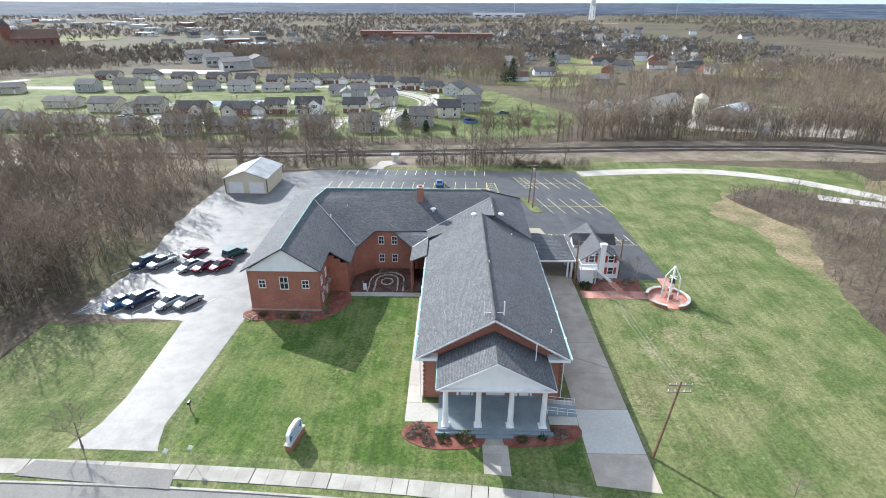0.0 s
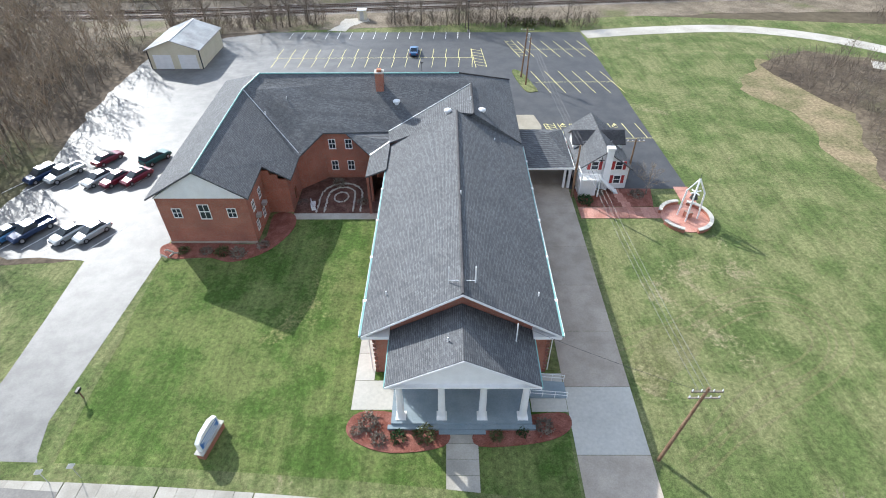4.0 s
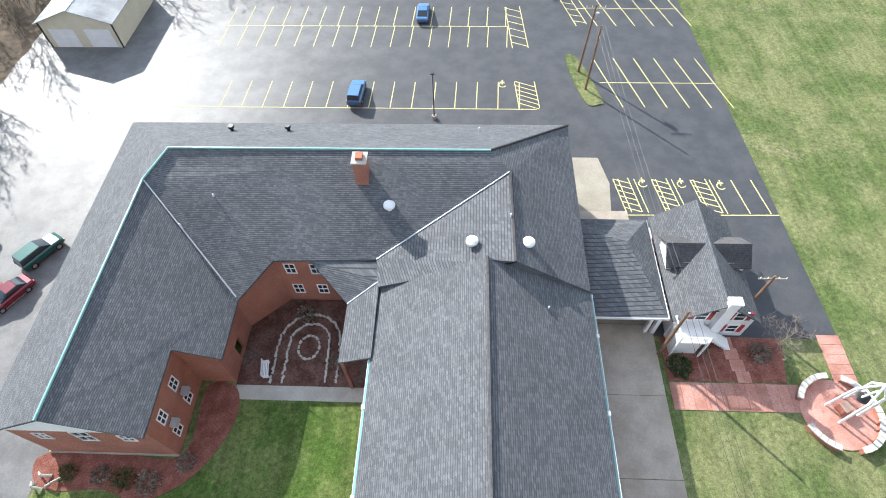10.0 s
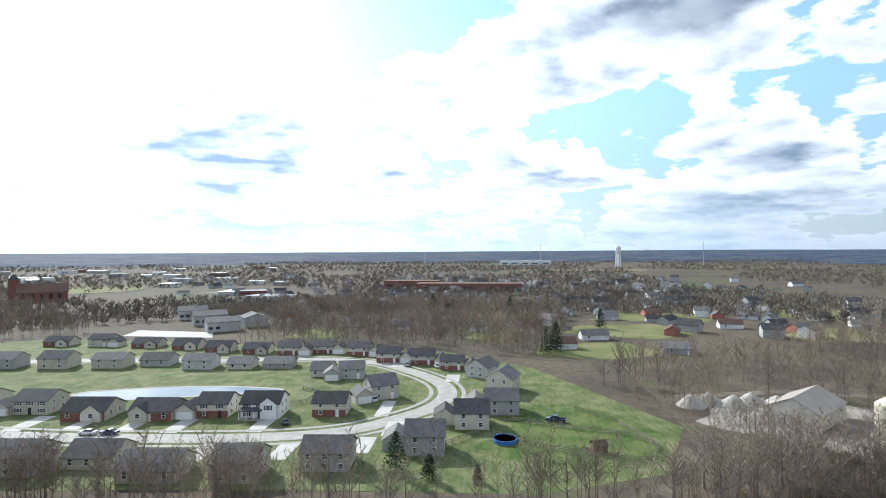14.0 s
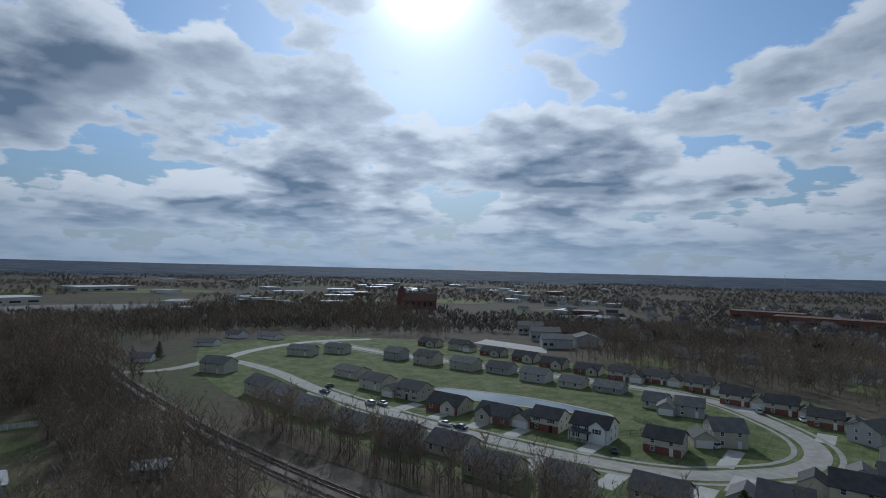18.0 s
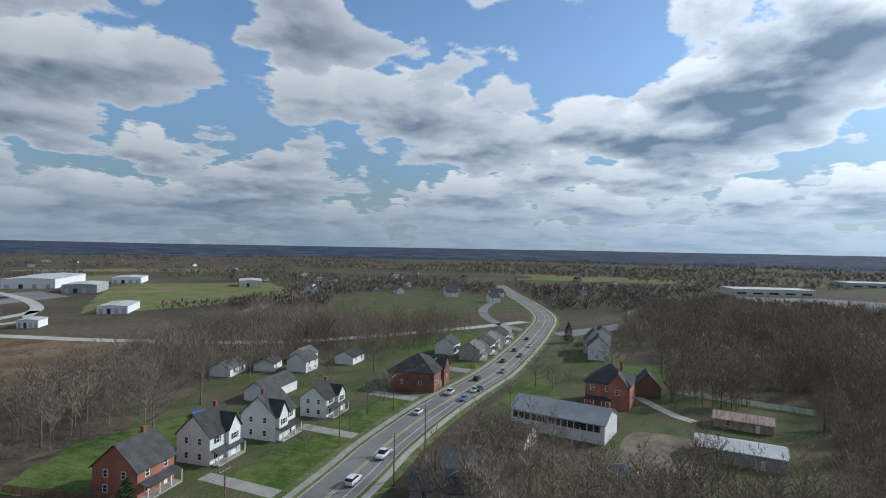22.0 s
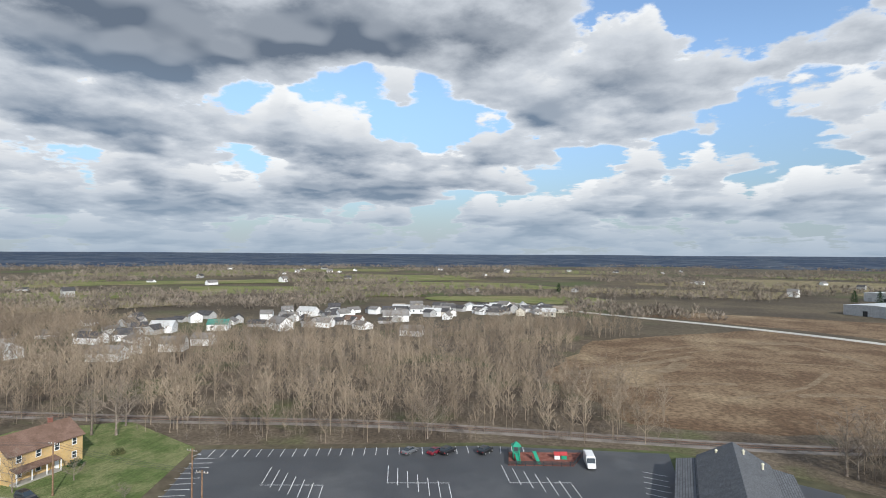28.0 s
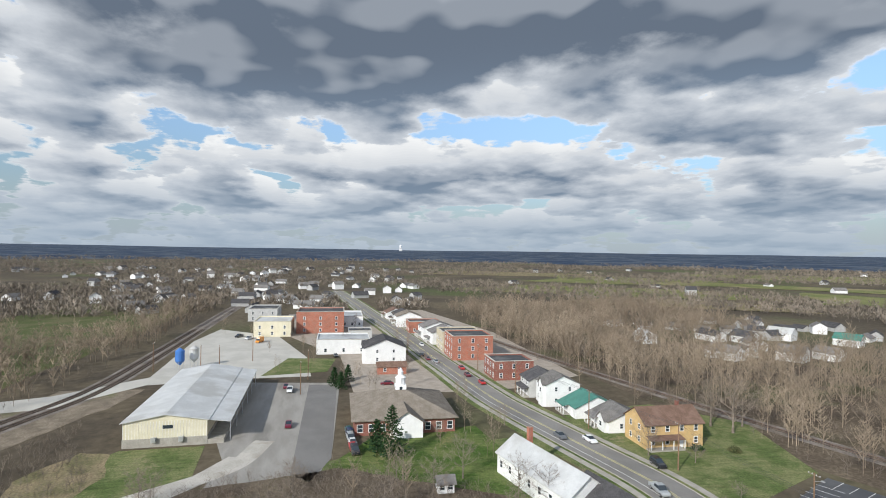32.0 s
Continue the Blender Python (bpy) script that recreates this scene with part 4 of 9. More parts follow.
# roof slopes: each a slab of shingles
T = 0.22
slopes = [
    [(2.63, -25.3, 11.75), (2.63, 7.7, 11.75), (-6.25, 7.7, 6.75), (-6.25, -25.3, 6.55)],
    [(2.63, 7.7, 11.75), (2.63, -25.3, 11.75), (11.4, -25.3, 6.55), (11.4, 7.6, 6.9), (4.8, 7.6, 10.6)],
    [(4.8, 7.5, 11.4), (4.8, 16.9, 11.35), (-6.6, 10.1, 7.5), (-6.25, 7.5, 7.3)],
    [(3.1, 18.6, 12.2), (4.8, 16.9, 11.4), (4.8, 7.55, 11.4), (11.35, 7.55, 7.05), (11.3, 26.95, 7.7)],
    [(-25.4, 18.4, 12.3), (3.1, 18.6, 12.2), (11.3, 26.95, 7.7), (-34.0, 26.8, 7.7)],
    [(3.1, 18.6, 12.2), (-25.4, 18.4, 12.3), (-27.2, 15.6, 11.2), (-18.5, 7.0, 5.5), (-15.5, 9.8, 7.5), (-6.6, 10.1, 7.5), (4.8, 16.9, 11.38)],
    [(-27.2, 15.6, 11.2), (-25.4, 18.4, 12.3), (-34.0, 26.8, 7.7), (-33.6, -5.3, 7.1), (-27.1, -5.3, 10.8)],
    [(-27.2, 15.6, 11.2), (-27.1, -5.3, 10.8), (-21.6, -5.3, 7.21), (-21.7, 1.4, 7.4), (-18.5, 1.6, 5.33), (-18.5, 7.0, 5.5)],
    [(-6.2, 1.3, 7.0), (-6.2, 8.2, 7.1), (-8.9, 6.6, 5.9), (-8.9, 1.3, 5.9)],
    [(-6.2, 8.2, 7.1), (-6.6, 10.0, 7.3), (-12.4, 10.0, 7.3), (-8.9, 6.6, 5.9)],
]
for pts in slopes:
    part("roof_slope", Geo().slab(pts, T), SHINGLE, church)
part("roof_step", Geo().add([(2.7, 7.5, 11.6), (4.8, 7.5, 10.3), (11.36, 7.5, 6.7), (11.34, 7.5, 7.05), (4.8, 7.5, 11.39)], [(0, 1, 2, 3, 4)]), SHINGLE, church)


def strip(name, p, q, w, h, mat, label=""):
    part(name, Geo().tube(p, q, w / 2, None, 6), mat, church, label)


for p, q in (((2.63, -25.3, 11.78), (2.63, 7.7, 11.78)), ((4.8, 7.5, 11.42), (4.8, 16.9, 11.4)), ((3.1, 18.6, 12.22), (11.3, 26.9, 7.72))):
    strip("ridge_cap", p, q, 0.26, 0.05, DARKSHINGLE)
for p, q in (((-25.4, 18.4, 12.32), (3.1, 18.6, 12.22)), ((-25.4, 18.4, 12.32), (-27.2, 15.6, 11.25)), ((-27.2, 15.6, 11.25), (-27.1, -5.3, 10.83))):
    strip("ridge_cap", p, q, 0.22, 0.05, TEAL, "weathered teal metal ridge")
for p, q in (((-27.2, 15.6, 11.24), (-18.5, 7.0, 6.03)), ((4.8, 16.9, 11.42), (-6.6, 10.1, 7.53)), ((-6.2, 8.2, 7.12), (-8.9, 6.6, 5.92))):
    strip("valley_flashing", p, q, 0.14, 0.03, STEEL)
for x in (-6.33, 11.48):
    g = Geo().box(x - 0.09, -25.3, 6.42, x + 0.09, 7.6, 6.58)
    part("gutter", g, TEAL, church, "teal and white metal gutter")
    part("fascia", Geo().box(x - 0.13 if x < 0 else x + 0.09, -25.3, 6.36, x - 0.09 if x < 0 else x + 0.13, 7.6, 6.6), WHITE, church)
    for k in range(5):
        part("downpipe", Geo().tube((x + (0.5 if x < 0 else -0.5), -24 + 7.4 * k, 0.1), (x + (0.5 if x < 0 else -0.5), -24 + 7.4 * k, 6.4), 0.05, None, 6), WHITE, church)
        part("gutter_bracket", Geo().box(x - 0.2, -21 + 6.2 * k - 0.15, 6.4, x + 0.2, -21 + 6.2 * k + 0.15, 6.62), WHITE, church)
# raking boards of the nave front
for s in (-1, 1):
    e = (-6.25, 6.5) if s < 0 else (11.4, 6.5)
    part("rake_board", Geo().slab([(2.63, -25.36, 11.7), (2.63, -25.26, 11.7), (e[0], -25.26, e[1]), (e[0], -25.36, e[1])], 0.22), WHITE, church)
    n_teeth = 26
    teeth = Geo()
    for k in range(n_teeth):
        t = (k + 0.5) / n_teeth * 0.82
        x, z = 2.63 + (e[0] - 2.63) * t, 11.45 + (e[1] - 11.7) * t
        teeth.box(x - 0.08, -25.2, z - 0.12, x + 0.08, -24.95, z + 0.1)
    part("dentil_row", teeth, WHITE, church)
    x0 = -6.25 if s < 0 else 8.9
    part("eave_return", Geo().box(x0, -25.35, 6.15, x0 + 2.5, -24.2, 6.5), WHITE, church)
# quoins on the front corners
for x in (-5.5, 10.45):
    for k in range(10):
        part("quoin", Geo().box(x, -24.28, 0.1 + 0.62 * k, x + 0.32, -24.2, 0.5 + 0.62 * k), DARKBRICK, church)

# portico
part("portico_floor", Geo().box(-3.6, -30.1, -0.1, 8.8, -24.2, 0.55), PORCHGREY, church, "blue-grey painted porch floor")
part("step", Geo().box(-3.9, -30.5, -0.1, 9.1, -30.1, 0.36), PORCHGREY, church)
part("step", Geo().box(0.6, -30.9, -0.1, 4.7, -30.5, 0.18), PORCHGREY, church)
for x in (-2.75, 0.85, 4.42, 8.0):
    part("column", Geo().lathe(x, -29.35, [(0.42, 0.55), (0.42, 0.68), (0.36, 0.74), (0.33, 0.8), (0.32, 2.4), (0.27, 5.2), (0.30, 5.25), (0.36, 5.38), (0.40, 5.44), (0.40, 5.56)], 18), WHITE, church, "round white tapered column")
    part("plinth", Geo().box(x - 0.46, -29.81, 0.5, x + 0.46, -28.89, 0.62), WHITE, church)
part("entablature", Geo().box(-3.3, -29.85, 5.5, 8.55, -29.0, 6.05).box(-3.3, -29.0, 5.5, -2.6, -24.2, 6.05).box(7.85, -29.0, 5.5, 8.55, -24.2, 6.05), WHITE, church)
part("portico_ceiling", Geo().box(-2.6, -29.0, 5.75, 7.85, -24.25, 5.9), WHITE, church)
part("pediment", Geo().add([(-3.5, -30.0, 6.05), (8.75, -30.0, 6.05), (2.63, -30.0, 9.3), (-3.5, -29.7, 6.05), (8.75, -29.7, 6.05), (2.63, -29.7, 9.3)], [(0, 1, 2), (5, 4, 3), (1, 4, 5, 2), (0, 2, 5, 3), (0, 3, 4, 1)]), WHITE, church, "plain white triangular pediment")
for s, e in ((-1, -3.75), (1, 9.0)):
    pts = [(2.63, -30.3, 9.62), (2.63, -24.3, 9.62), (e, -24.3, 6.2), (e, -30.3, 6.2)]
    part("portico_roof_slope", Geo().slab(pts if s < 0 else pts[::-1], 0.16), SHINGLE, church)
    part("cornice", Geo().slab([(2.63, -30.38, 9.55), (2.63, -30.28, 9.55), (e, -30.28, 6.15), (e, -30.38, 6.15)], 0.22), WHITE, church)
    part("gutter", Geo().box(e - 0.1, -30.3, 6.0, e + 0.1, -24.4, 6.16), TEAL, church)
part("cornice", Geo().box(-3.75, -30.35, 5.98, 9.0, -29.8, 6.12), WHITE, church)
for x, w, h in ((-1.0, 1.1, 2.6), (6.0, 1.1, 2.6), (2.05, 2.2, 3.0)):
    d = part("door", Geo().box(x, -24.3, 0.55, x + w, -24.15, 0.55 + h), WHITE, church, "white panelled door")
    part("door_pane", Geo().box(x + 0.15, -24.33, 0.55 + h * 0.62, x + w - 0.15, -24.3, 0.45 + h), GLASS, d)
for x in (-1.5, 0.25, 5.5, 7.25):
    part("pilaster", Geo().box(x, -24.4, 0.55, x + 0.25, -24.2, 5.5), WHITE, church)


def sash(parent, x, y, z, w, h, yaw=0.0, frame_mat=None, name="window"):
    """A window with a frame, bars and a pane, its outer face towards local -y."""
    fm = frame_mat or WHITE
    g = lattice([-w / 2, -w / 2 + 0.09, -0.03, 0.03, w / 2 - 0.09, w / 2], [-0.07, 0.06, h * 0.48, h * 0.53, h - 0.09, h], [(1, 1), (3, 1), (1, 3), (3, 3)], -0.06, 0.08)
    ob = part(name, g, fm, parent)
    ob.matrix_basis = pose(x, y, z, 0, 0, yaw)
    part("pane", Geo().box(-w / 2 + 0.08, 0.0, 0.05, w / 2 - 0.08, 0.03, h - 0.08), GLASS, ob)
    return ob


for along_x, z, w, h in ((1.55, 4.0, 1.1, 1.35), (4.75, 3.8, 1.35, 2.1), (8.1, 4.0, 1.1, 1.35)):
    sash(church, -32.9 + along_x + w / 2, -4.6, z, w, h)
for y in (-4.6 + 1.65, -4.6 + 4.35):
    for z in (3.9, 1.0):
        sash(church, -22.2, y, z, 0.9, 1.4, 90)
for x in (-14.6, -12.3):
    for z in (4.8, 1.4):
        sash(church, x, 10.3, z, 1.0, 1.5)
for k in range(6):
    sash(church, 10.65, -24.2 + 3.2 + 4.6 * k + 0.6, 1.4, 1.2, 3.6, 90)
for k in range(5):
    sash(church, -5.4, 10.2 - 10.5 - 4.6 * k - 0.6, 1.4, 1.2, 3.6, -90)
for k in range(10):
    for z in (4.6, 1.2):
        sash(church, 10.65 - 3 - 4.2 * k - 0.55, 26.2, z, 1.1, 1.5, 180)
for y in (-2.9, -0.3):
    part("air_conditioner", Geo().box(-22.1, y - 0.35, 2.9, -21.55, y + 0.35, 3.35), STEEL, church, "grey window air conditioner")
part("porch_post", Geo().box(-8.85, 1.4, 0, -8.55, 1.7, 5.8), DARKBRICK, church)
part("porch_post", Geo().box(-8.85, 4.2, 0, -8.55, 4.5, 5.8), DARKBRICK, church)
part("porch_screen", Geo().box(-8.8, 5.4, 0, -8.7, 9.8, 5.7), DARK, church)
# chimney, vents and pipes on the roofs
chim = part("chimney", Geo().box(-8.55, 15.7, 10.4, -7.45, 16.9, 13.3), BRICK, church, "square red brick chimney")
part("chimney_cap", Geo().box(-8.65, 15.6, 13.3, -7.35, 17.0, 13.45), PALECONCRETE, chim)
part("flue", Geo().box(-8.3, 15.95, 13.45, -7.7, 16.65, 13.75), TERRACOTTA, chim)
for x, y, z in ((1.5, 9.9, 10.3), (6.0, 9.8, 10.4), (-5.6, 14.0, 9.7)):
    part("roof_vent", Geo().lathe(x, y, [(0.3, z - 0.2), (0.3, z + 0.3), (0.52, z + 0.32), (0.5, z + 0.5), (0.3, z + 0.62), (0.1, z + 0.66)], 16), WHITE, church, "round white roof ventilator")
for x, y, z in ((-22.2, 24.1, 9.2), (-16.6, 24.2, 9.2)):
    part("roof_vent", Geo().lathe(x, y, [(0.18, z - 0.4), (0.18, z + 0.35), (0.32, z + 0.35), (0.3, z + 0.6)], 10), DARK, church)
for x, y, z in ((-4.2, -21.5, 7.8), (9.7, -21.4, 7.6), (2.75, -11, 11.7), (-21.0, 14.6, 10.1), (-23.5, 12.0, 9.2), (4.6, 11.9, 11.3), (7.4, 4.8, 8.9), (2.2, 24.4, 9.1), (1.4, -27.9, 9.0)):
    part("vent_pipe", Geo().tube((x, y, z - 0.3), (x, y, z + 0.45), 0.07, None, 8), WHITE, church)
for x, rad in ((1.5, 0.045), (3.75, 0.08)):
    part("aerial_pipe", Geo().tube((x, -23.3, 10.7), (x, -23.3, 12.9), rad, None, 6), WHITE, church, "upright white roof pipe")
part("aerial_pipe", Geo().tube((1.5, -23.5, 11.55), (3.75, -23.5, 11.55), 0.035, None, 5), WHITE, church)
part("service_mast", Geo().tube((7.2, -26.4, 6.9), (7.2, -26.4, 9.4), 0.06, None, 6), WHITE, church)
# ramp with rails
ramp = thing("access_ramp", "grey concrete access ramp with white handrails", "ramp")
part("ramp_deck", Geo().add([(8.8, -27.2, 0.5), (12.4, -27.2, 0.06), (12.4, -25.4, 0.06), (8.8, -25.4, 0.5), (8.8, -27.2, 0), (12.4, -27.2, 0), (12.4, -25.4, 0), (8.8, -25.4, 0)], [(0, 1, 2, 3), (0, 4, 5, 1), (2, 6, 7, 3), (1, 5, 6, 2), (3, 7, 4, 0)]), PORCHGREY, ramp)
for y in (-27.25, -25.35):
    g = Geo()
    for k in range(4):
        x = 8.9 + 1.15 * k
        z = 0.5 - 0.122 * (x - 8.8)
        g.tube((x, y, z), (x, y, z + 0.95), 0.03, None, 6)
    for h in (0.5, 0.95):
        g.tube((8.9, y, 0.5 + h), (12.35, y, 0.07 + h), 0.03, None, 6)
    part("handrail", g, WHITE, ramp)

# ---- houses ----


def gable_roof(x0, x1, y0, y1, z, h, over=0.4, th=0.18):
    """Two slopes with their ridge along x."""
    ym, k = (y0 + y1) / 2, h / ((y1 - y0) / 2)
    lo = z - over * k
    a = Geo().slab([(x0 - over, ym, z + h), (x0 - over, y0 - over, lo), (x1 + over, y0 - over, lo), (x1 + over, ym, z + h)], th)
    b = Geo().slab([(x1 + over, ym, z + h), (x1 + over, y1 + over, lo), (x0 - over, y1 + over, lo), (x0 - over, ym, z + h)], th)
    return a, b


def hip_roof(x0, x1, y0, y1, z, h, over=0.5, th=0.18):
    x0, x1, y0, y1 = x0 - over, x1 + over, y0 - over, y1 + over
    w, d = x1 - x0, y1 - y0
    m = min(w, d) / 2
    if w >= d:
        p, q = (x0 + m, (y0 + y1) / 2, z + h), (x1 - m, (y0 + y1) / 2, z + h)
        return [Geo().slab([q, p, (x0, y0, z), (x1, y0, z)], th), Geo().slab([p, q, (x1, y1, z), (x0, y1, z)], th), Geo().slab([p, (x0, y1, z), (x0, y0, z)], th), Geo().slab([q, (x1, y0, z), (x1, y1, z)], th)]
    p, q = ((x0 + x1) / 2, y0 + m, z + h), ((x0 + x1) / 2, y1 - m, z + h)
    return [Geo().slab([p, q, (x0, y1, z), (x0, y0, z)], th), Geo().slab([q, p, (x1, y0, z), (x1, y1, z)], th), Geo().slab([p, (x0, y0, z), (x1, y0, z)], th), Geo().slab([q, (x1, y1, z), (x0, y1, z)], th)]


def gable_block(x0, x1, y0, y1, z0, z, h):
    """Walls with gables at both x ends."""
    ym = (y0 + y1) / 2
    return Geo().add([(x0, y0, z0), (x1, y0, z0), (x1, y1, z0), (x0, y1, z0), (x0, y0, z), (x1, y0, z), (x1, y1, z), (x0, y1, z), (x0, ym, z + h), (x1, ym, z + h)],
                     [(3, 2, 1, 0), (0, 1, 5, 4), (2, 3, 7, 6), (1, 2, 6, 9, 5), (3, 0, 4, 8, 7), (4, 5, 9, 8), (6, 7, 8, 9)])


SASH = {}
FARPANE = mesh_of(Geo().box(-0.55, -0.06, 0, 0.55, 0.0, 1.3), GLASS, "window")


def window(parent, x, y, z, w, h, yaw, trim=None, shutters=None):
    key = (w, h, trim.name if trim else "")
    if key not in SASH:
        g = lattice([-w / 2 - 0.07, -w / 2 + 0.05, w / 2 - 0.05, w / 2 + 0.07], [-0.09, 0.04, h * 0.47, h * 0.53, h - 0.05, h + 0.07], [(1, 1), (1, 3)], -0.07, 0.05)
        SASH[key] = (mesh_of(g, trim or WHITE, "window"), mesh_of(Geo().box(-w / 2 + 0.04, -0.04, 0.03, w / 2 - 0.04, 0.0, h - 0.04), GLASS, "pane"),
                     mesh_of(Geo().box(-0.2, -0.06, 0, 0.2, 0.03, h), BLACK, "shutter"))
    f, p, s = SASH[key]
    ob = part("window", f, None, parent)
    ob.matrix_basis = pose(x, y, z, 0, 0, yaw)
    part("pane", p, None, ob)
    if shutters:
        for k in (-1, 1):
            sh = part("shutter", s, None, ob)
            sh.matrix_basis = pose(k * (w / 2 + 0.3), 0, 0)
            if shutters is not BLACK:
                sh.material_slots[0].link = "OBJECT"
                sh.material_slots[0].material = shutters
    return ob


def house(x, y, yaw, w, d, wall_h, roof_h, wall, roof, label, storeys=2, garage=0, porch=0, chimney=0, hip=0, lower=None, shutters=None, cross=0, group="", category="house", lite=0, name="house", trim=None):
    """A house with its ridge along local x and its front towards local -y. garage: +1 or -1 end with a lower garage wing; cross: a front gable."""
    ob = thing(name, label, category, (x, y, 0), yaw, group)
    x0, x1, y0, y1 = -w / 2, w / 2, -d / 2, d / 2
    if hip:
        part("wall", Geo().box(x0, y0, -0.1, x1, y1, wall_h), wall, ob)
        for g in hip_roof(x0, x1, y0, y1, wall_h, roof_h):
            part("roof_slope", g, roof, ob)
    else:
        part("wall", gable_block(x0, x1, y0, y1, -0.1, wall_h, roof_h), wall, ob)
        for g in gable_roof(x0, x1, y0, y1, wall_h + 0.06, roof_h):
            part("roof_slope", g, roof, ob)
    if lower:
        part("lower_wall", Geo().box(x0 - 0.03, y0 - 0.06, -0.1, x1 + 0.03, y0 + 0.1, wall_h * (0.5 if storeys > 1 else 0.8)), lower, ob)
    fl = wall_h / storeys
    for s in range(storeys):
        z = s * fl + fl * 0.36
        if lite > 1:
            for px in (-w / 4, w / 4):
                for py, turn in ((y0, 0), (y1, 180)):
                    part("window", FARPANE, None, ob).matrix_basis = pose(px, py, z, 0, 0, turn)
            continue
        n = 2 if lite else max(2, int(w / 3.4))
        for k in range(n):
            px = x0 + w * (k + 0.5) / n
            for py, turn in ((y0, 0), (y1, 180)):
                if s == 0 and turn == 0 and k == n // 2:
                    dd = part("door", Geo().box(px - 0.48, y0 - 0.08, 0.0, px + 0.48, y0 + 0.02, 2.1), shutters if shutters else WHITE, ob)
                    continue
                window(ob, px, py - (0.07 if (lower and turn == 0 and s < storeys) else 0), z, 1.0, min(1.45, fl * 0.5), turn, trim, shutters if turn == 0 else None)
        for k in () if lite else (0.3, 0.7):
            window(ob, x1, y0 + d * k, z, 0.9, min(1.3, fl * 0.48), 90, trim)
            window(ob, x0, y0 + d * k, z, 0.9, min(1.3, fl * 0.48), -90, trim)
    if cross:
        cw = w * 0.42
        cx = cross * w * 0.24
        g = Geo().add([(cx - cw / 2, y0 - 0.9, -0.1), (cx + cw / 2, y0 - 0.9, -0.1), (cx + cw / 2, y0, -0.1), (cx - cw / 2, y0, -0.1), (cx - cw / 2, y0 - 0.9, wall_h), (cx + cw / 2, y0 - 0.9, wall_h), (cx + cw / 2, y0 + 0.2, wall_h), (cx - cw / 2, y0 + 0.2, wall_h), (cx, y0 - 0.9, wall_h + roof_h * 0.72), (cx, y0 + 1, wall_h + roof_h * 0.72)],
                      [(0, 1, 5, 8, 4), (1, 2, 6, 5), (3, 0, 4, 7), (4, 8, 9, 7), (5, 6, 9, 8)])
        part("front_gable", g, wall, ob)
        yb = y0 + d * 0.36
        for s in (-1, 1):
            pts = [(cx, y0 - 1.25, wall_h + roof_h * 0.78), (cx, yb, wall_h + roof_h * 0.78), (cx + s * (cw / 2 + 0.35), yb - d * 0.3, wall_h - 0.1), (cx + s * (cw / 2 + 0.35), y0 - 1.25, wall_h - 0.1)]
            part("roof_slope", Geo().slab(pts if s < 0 else pts[::-1], 0.16), roof, ob)
        window(ob, cx, y0 - 0.9, wall_h * (0.62 if storeys > 1 else 0.4), 1.3, 1.3, 0, trim, shutters)
    if garage:
        gx0, gx1 = (x1 - 0.1, x1 + 5.6) if garage > 0 else (x0 - 5.6, x0 + 0.1)
        gy0, gy1 = y0 - 1.6, y0 + 5.4
        g = Geo().add([(gx0, gy0, -0.1), (gx1, gy0, -0.1), (gx1, gy1, -0.1), (gx0, gy1, -0.1), (gx0, gy0, 2.7), (gx1, gy0, 2.7), (gx1, gy1, 2.7), (gx0, gy1, 2.7), ((gx0 + gx1) / 2, gy0, 4.5), ((gx0 + gx1) / 2, gy1, 4.5)],
                      [(0, 1, 5, 8, 4), (2, 3, 7, 9, 6), (1, 2, 6, 5), (3, 0, 4, 7), (4, 8, 9, 7), (5, 6, 9, 8)])
        part("garage_wall", g, wall, ob)
        for s in (-1, 1):
            m = (gx0 + gx1) / 2
            e = m + s * (abs(gx1 - gx0) / 2 + 0.3)
            pts = [(m, gy0 - 0.35, 4.62), (m, gy1 + 0.2, 4.62), (e, gy1 + 0.2, 2.62), (e, gy0 - 0.35, 2.62)]
            part("garage_roof", Geo().slab(pts if s < 0 else pts[::-1], 0.16), roof, ob)
        m = (gx0 + gx1) / 2
        gd = part("garage_door", Geo().box(m - 2.3, gy0 - 0.05, 0.0, m + 2.3, gy0 + 0.03, 2.15), WHITE, ob, "white panelled garage door")
        for r in range(3):
            part("door_panel", Geo().box(m - 2.2, gy0 - 0.08, 0.08 + 0.7 * r, m + 2.2, gy0 - 0.05, 0.68 + 0.7 * r), WHITE, gd)
    if porch:
        part("porch_roof", Geo().slab([(x0 + 0.2, y0, 3.3), (x0 + 0.2, y0 - 2.2, 2.75), (x1 - 0.2 if porch > 1 else x0 + w * 0.6, y0 - 2.2, 2.75), (x1 - 0.2 if porch > 1 else x0 + w * 0.6, y0, 3.3)], 0.16), roof, ob)
        part("porch_floor", Geo().box(x0 + 0.2, y0 - 2.1, -0.1, x1 - 0.2 if porch > 1 else x0 + w * 0.6, y0, 0.35), CONCRETE, ob)
        span = (w - 0.6) if porch > 1 else w * 0.6 - 0.4
        for k in range(4):
            px = x0 + 0.35 + span * k / 3
            part("porch_post", Geo().box(px - 0.08, y0 - 2.05, 0.35, px + 0.08, y0 - 1.89, 2.72), WHITE, ob)
    if chimney:
        part("chimney", Geo().box(chimney * w * 0.25 - 0.35, -0.1, wall_h, chimney * w * 0.25 + 0.35, 0.6, wall_h + roof_h + 1.0).box(chimney * w * 0.25 - 0.42, -0.17, wall_h + roof_h + 1.0, chimney * w * 0.25 + 0.42, 0.67, wall_h + roof_h + 1.12), DARKBRICK, ob)
    return ob


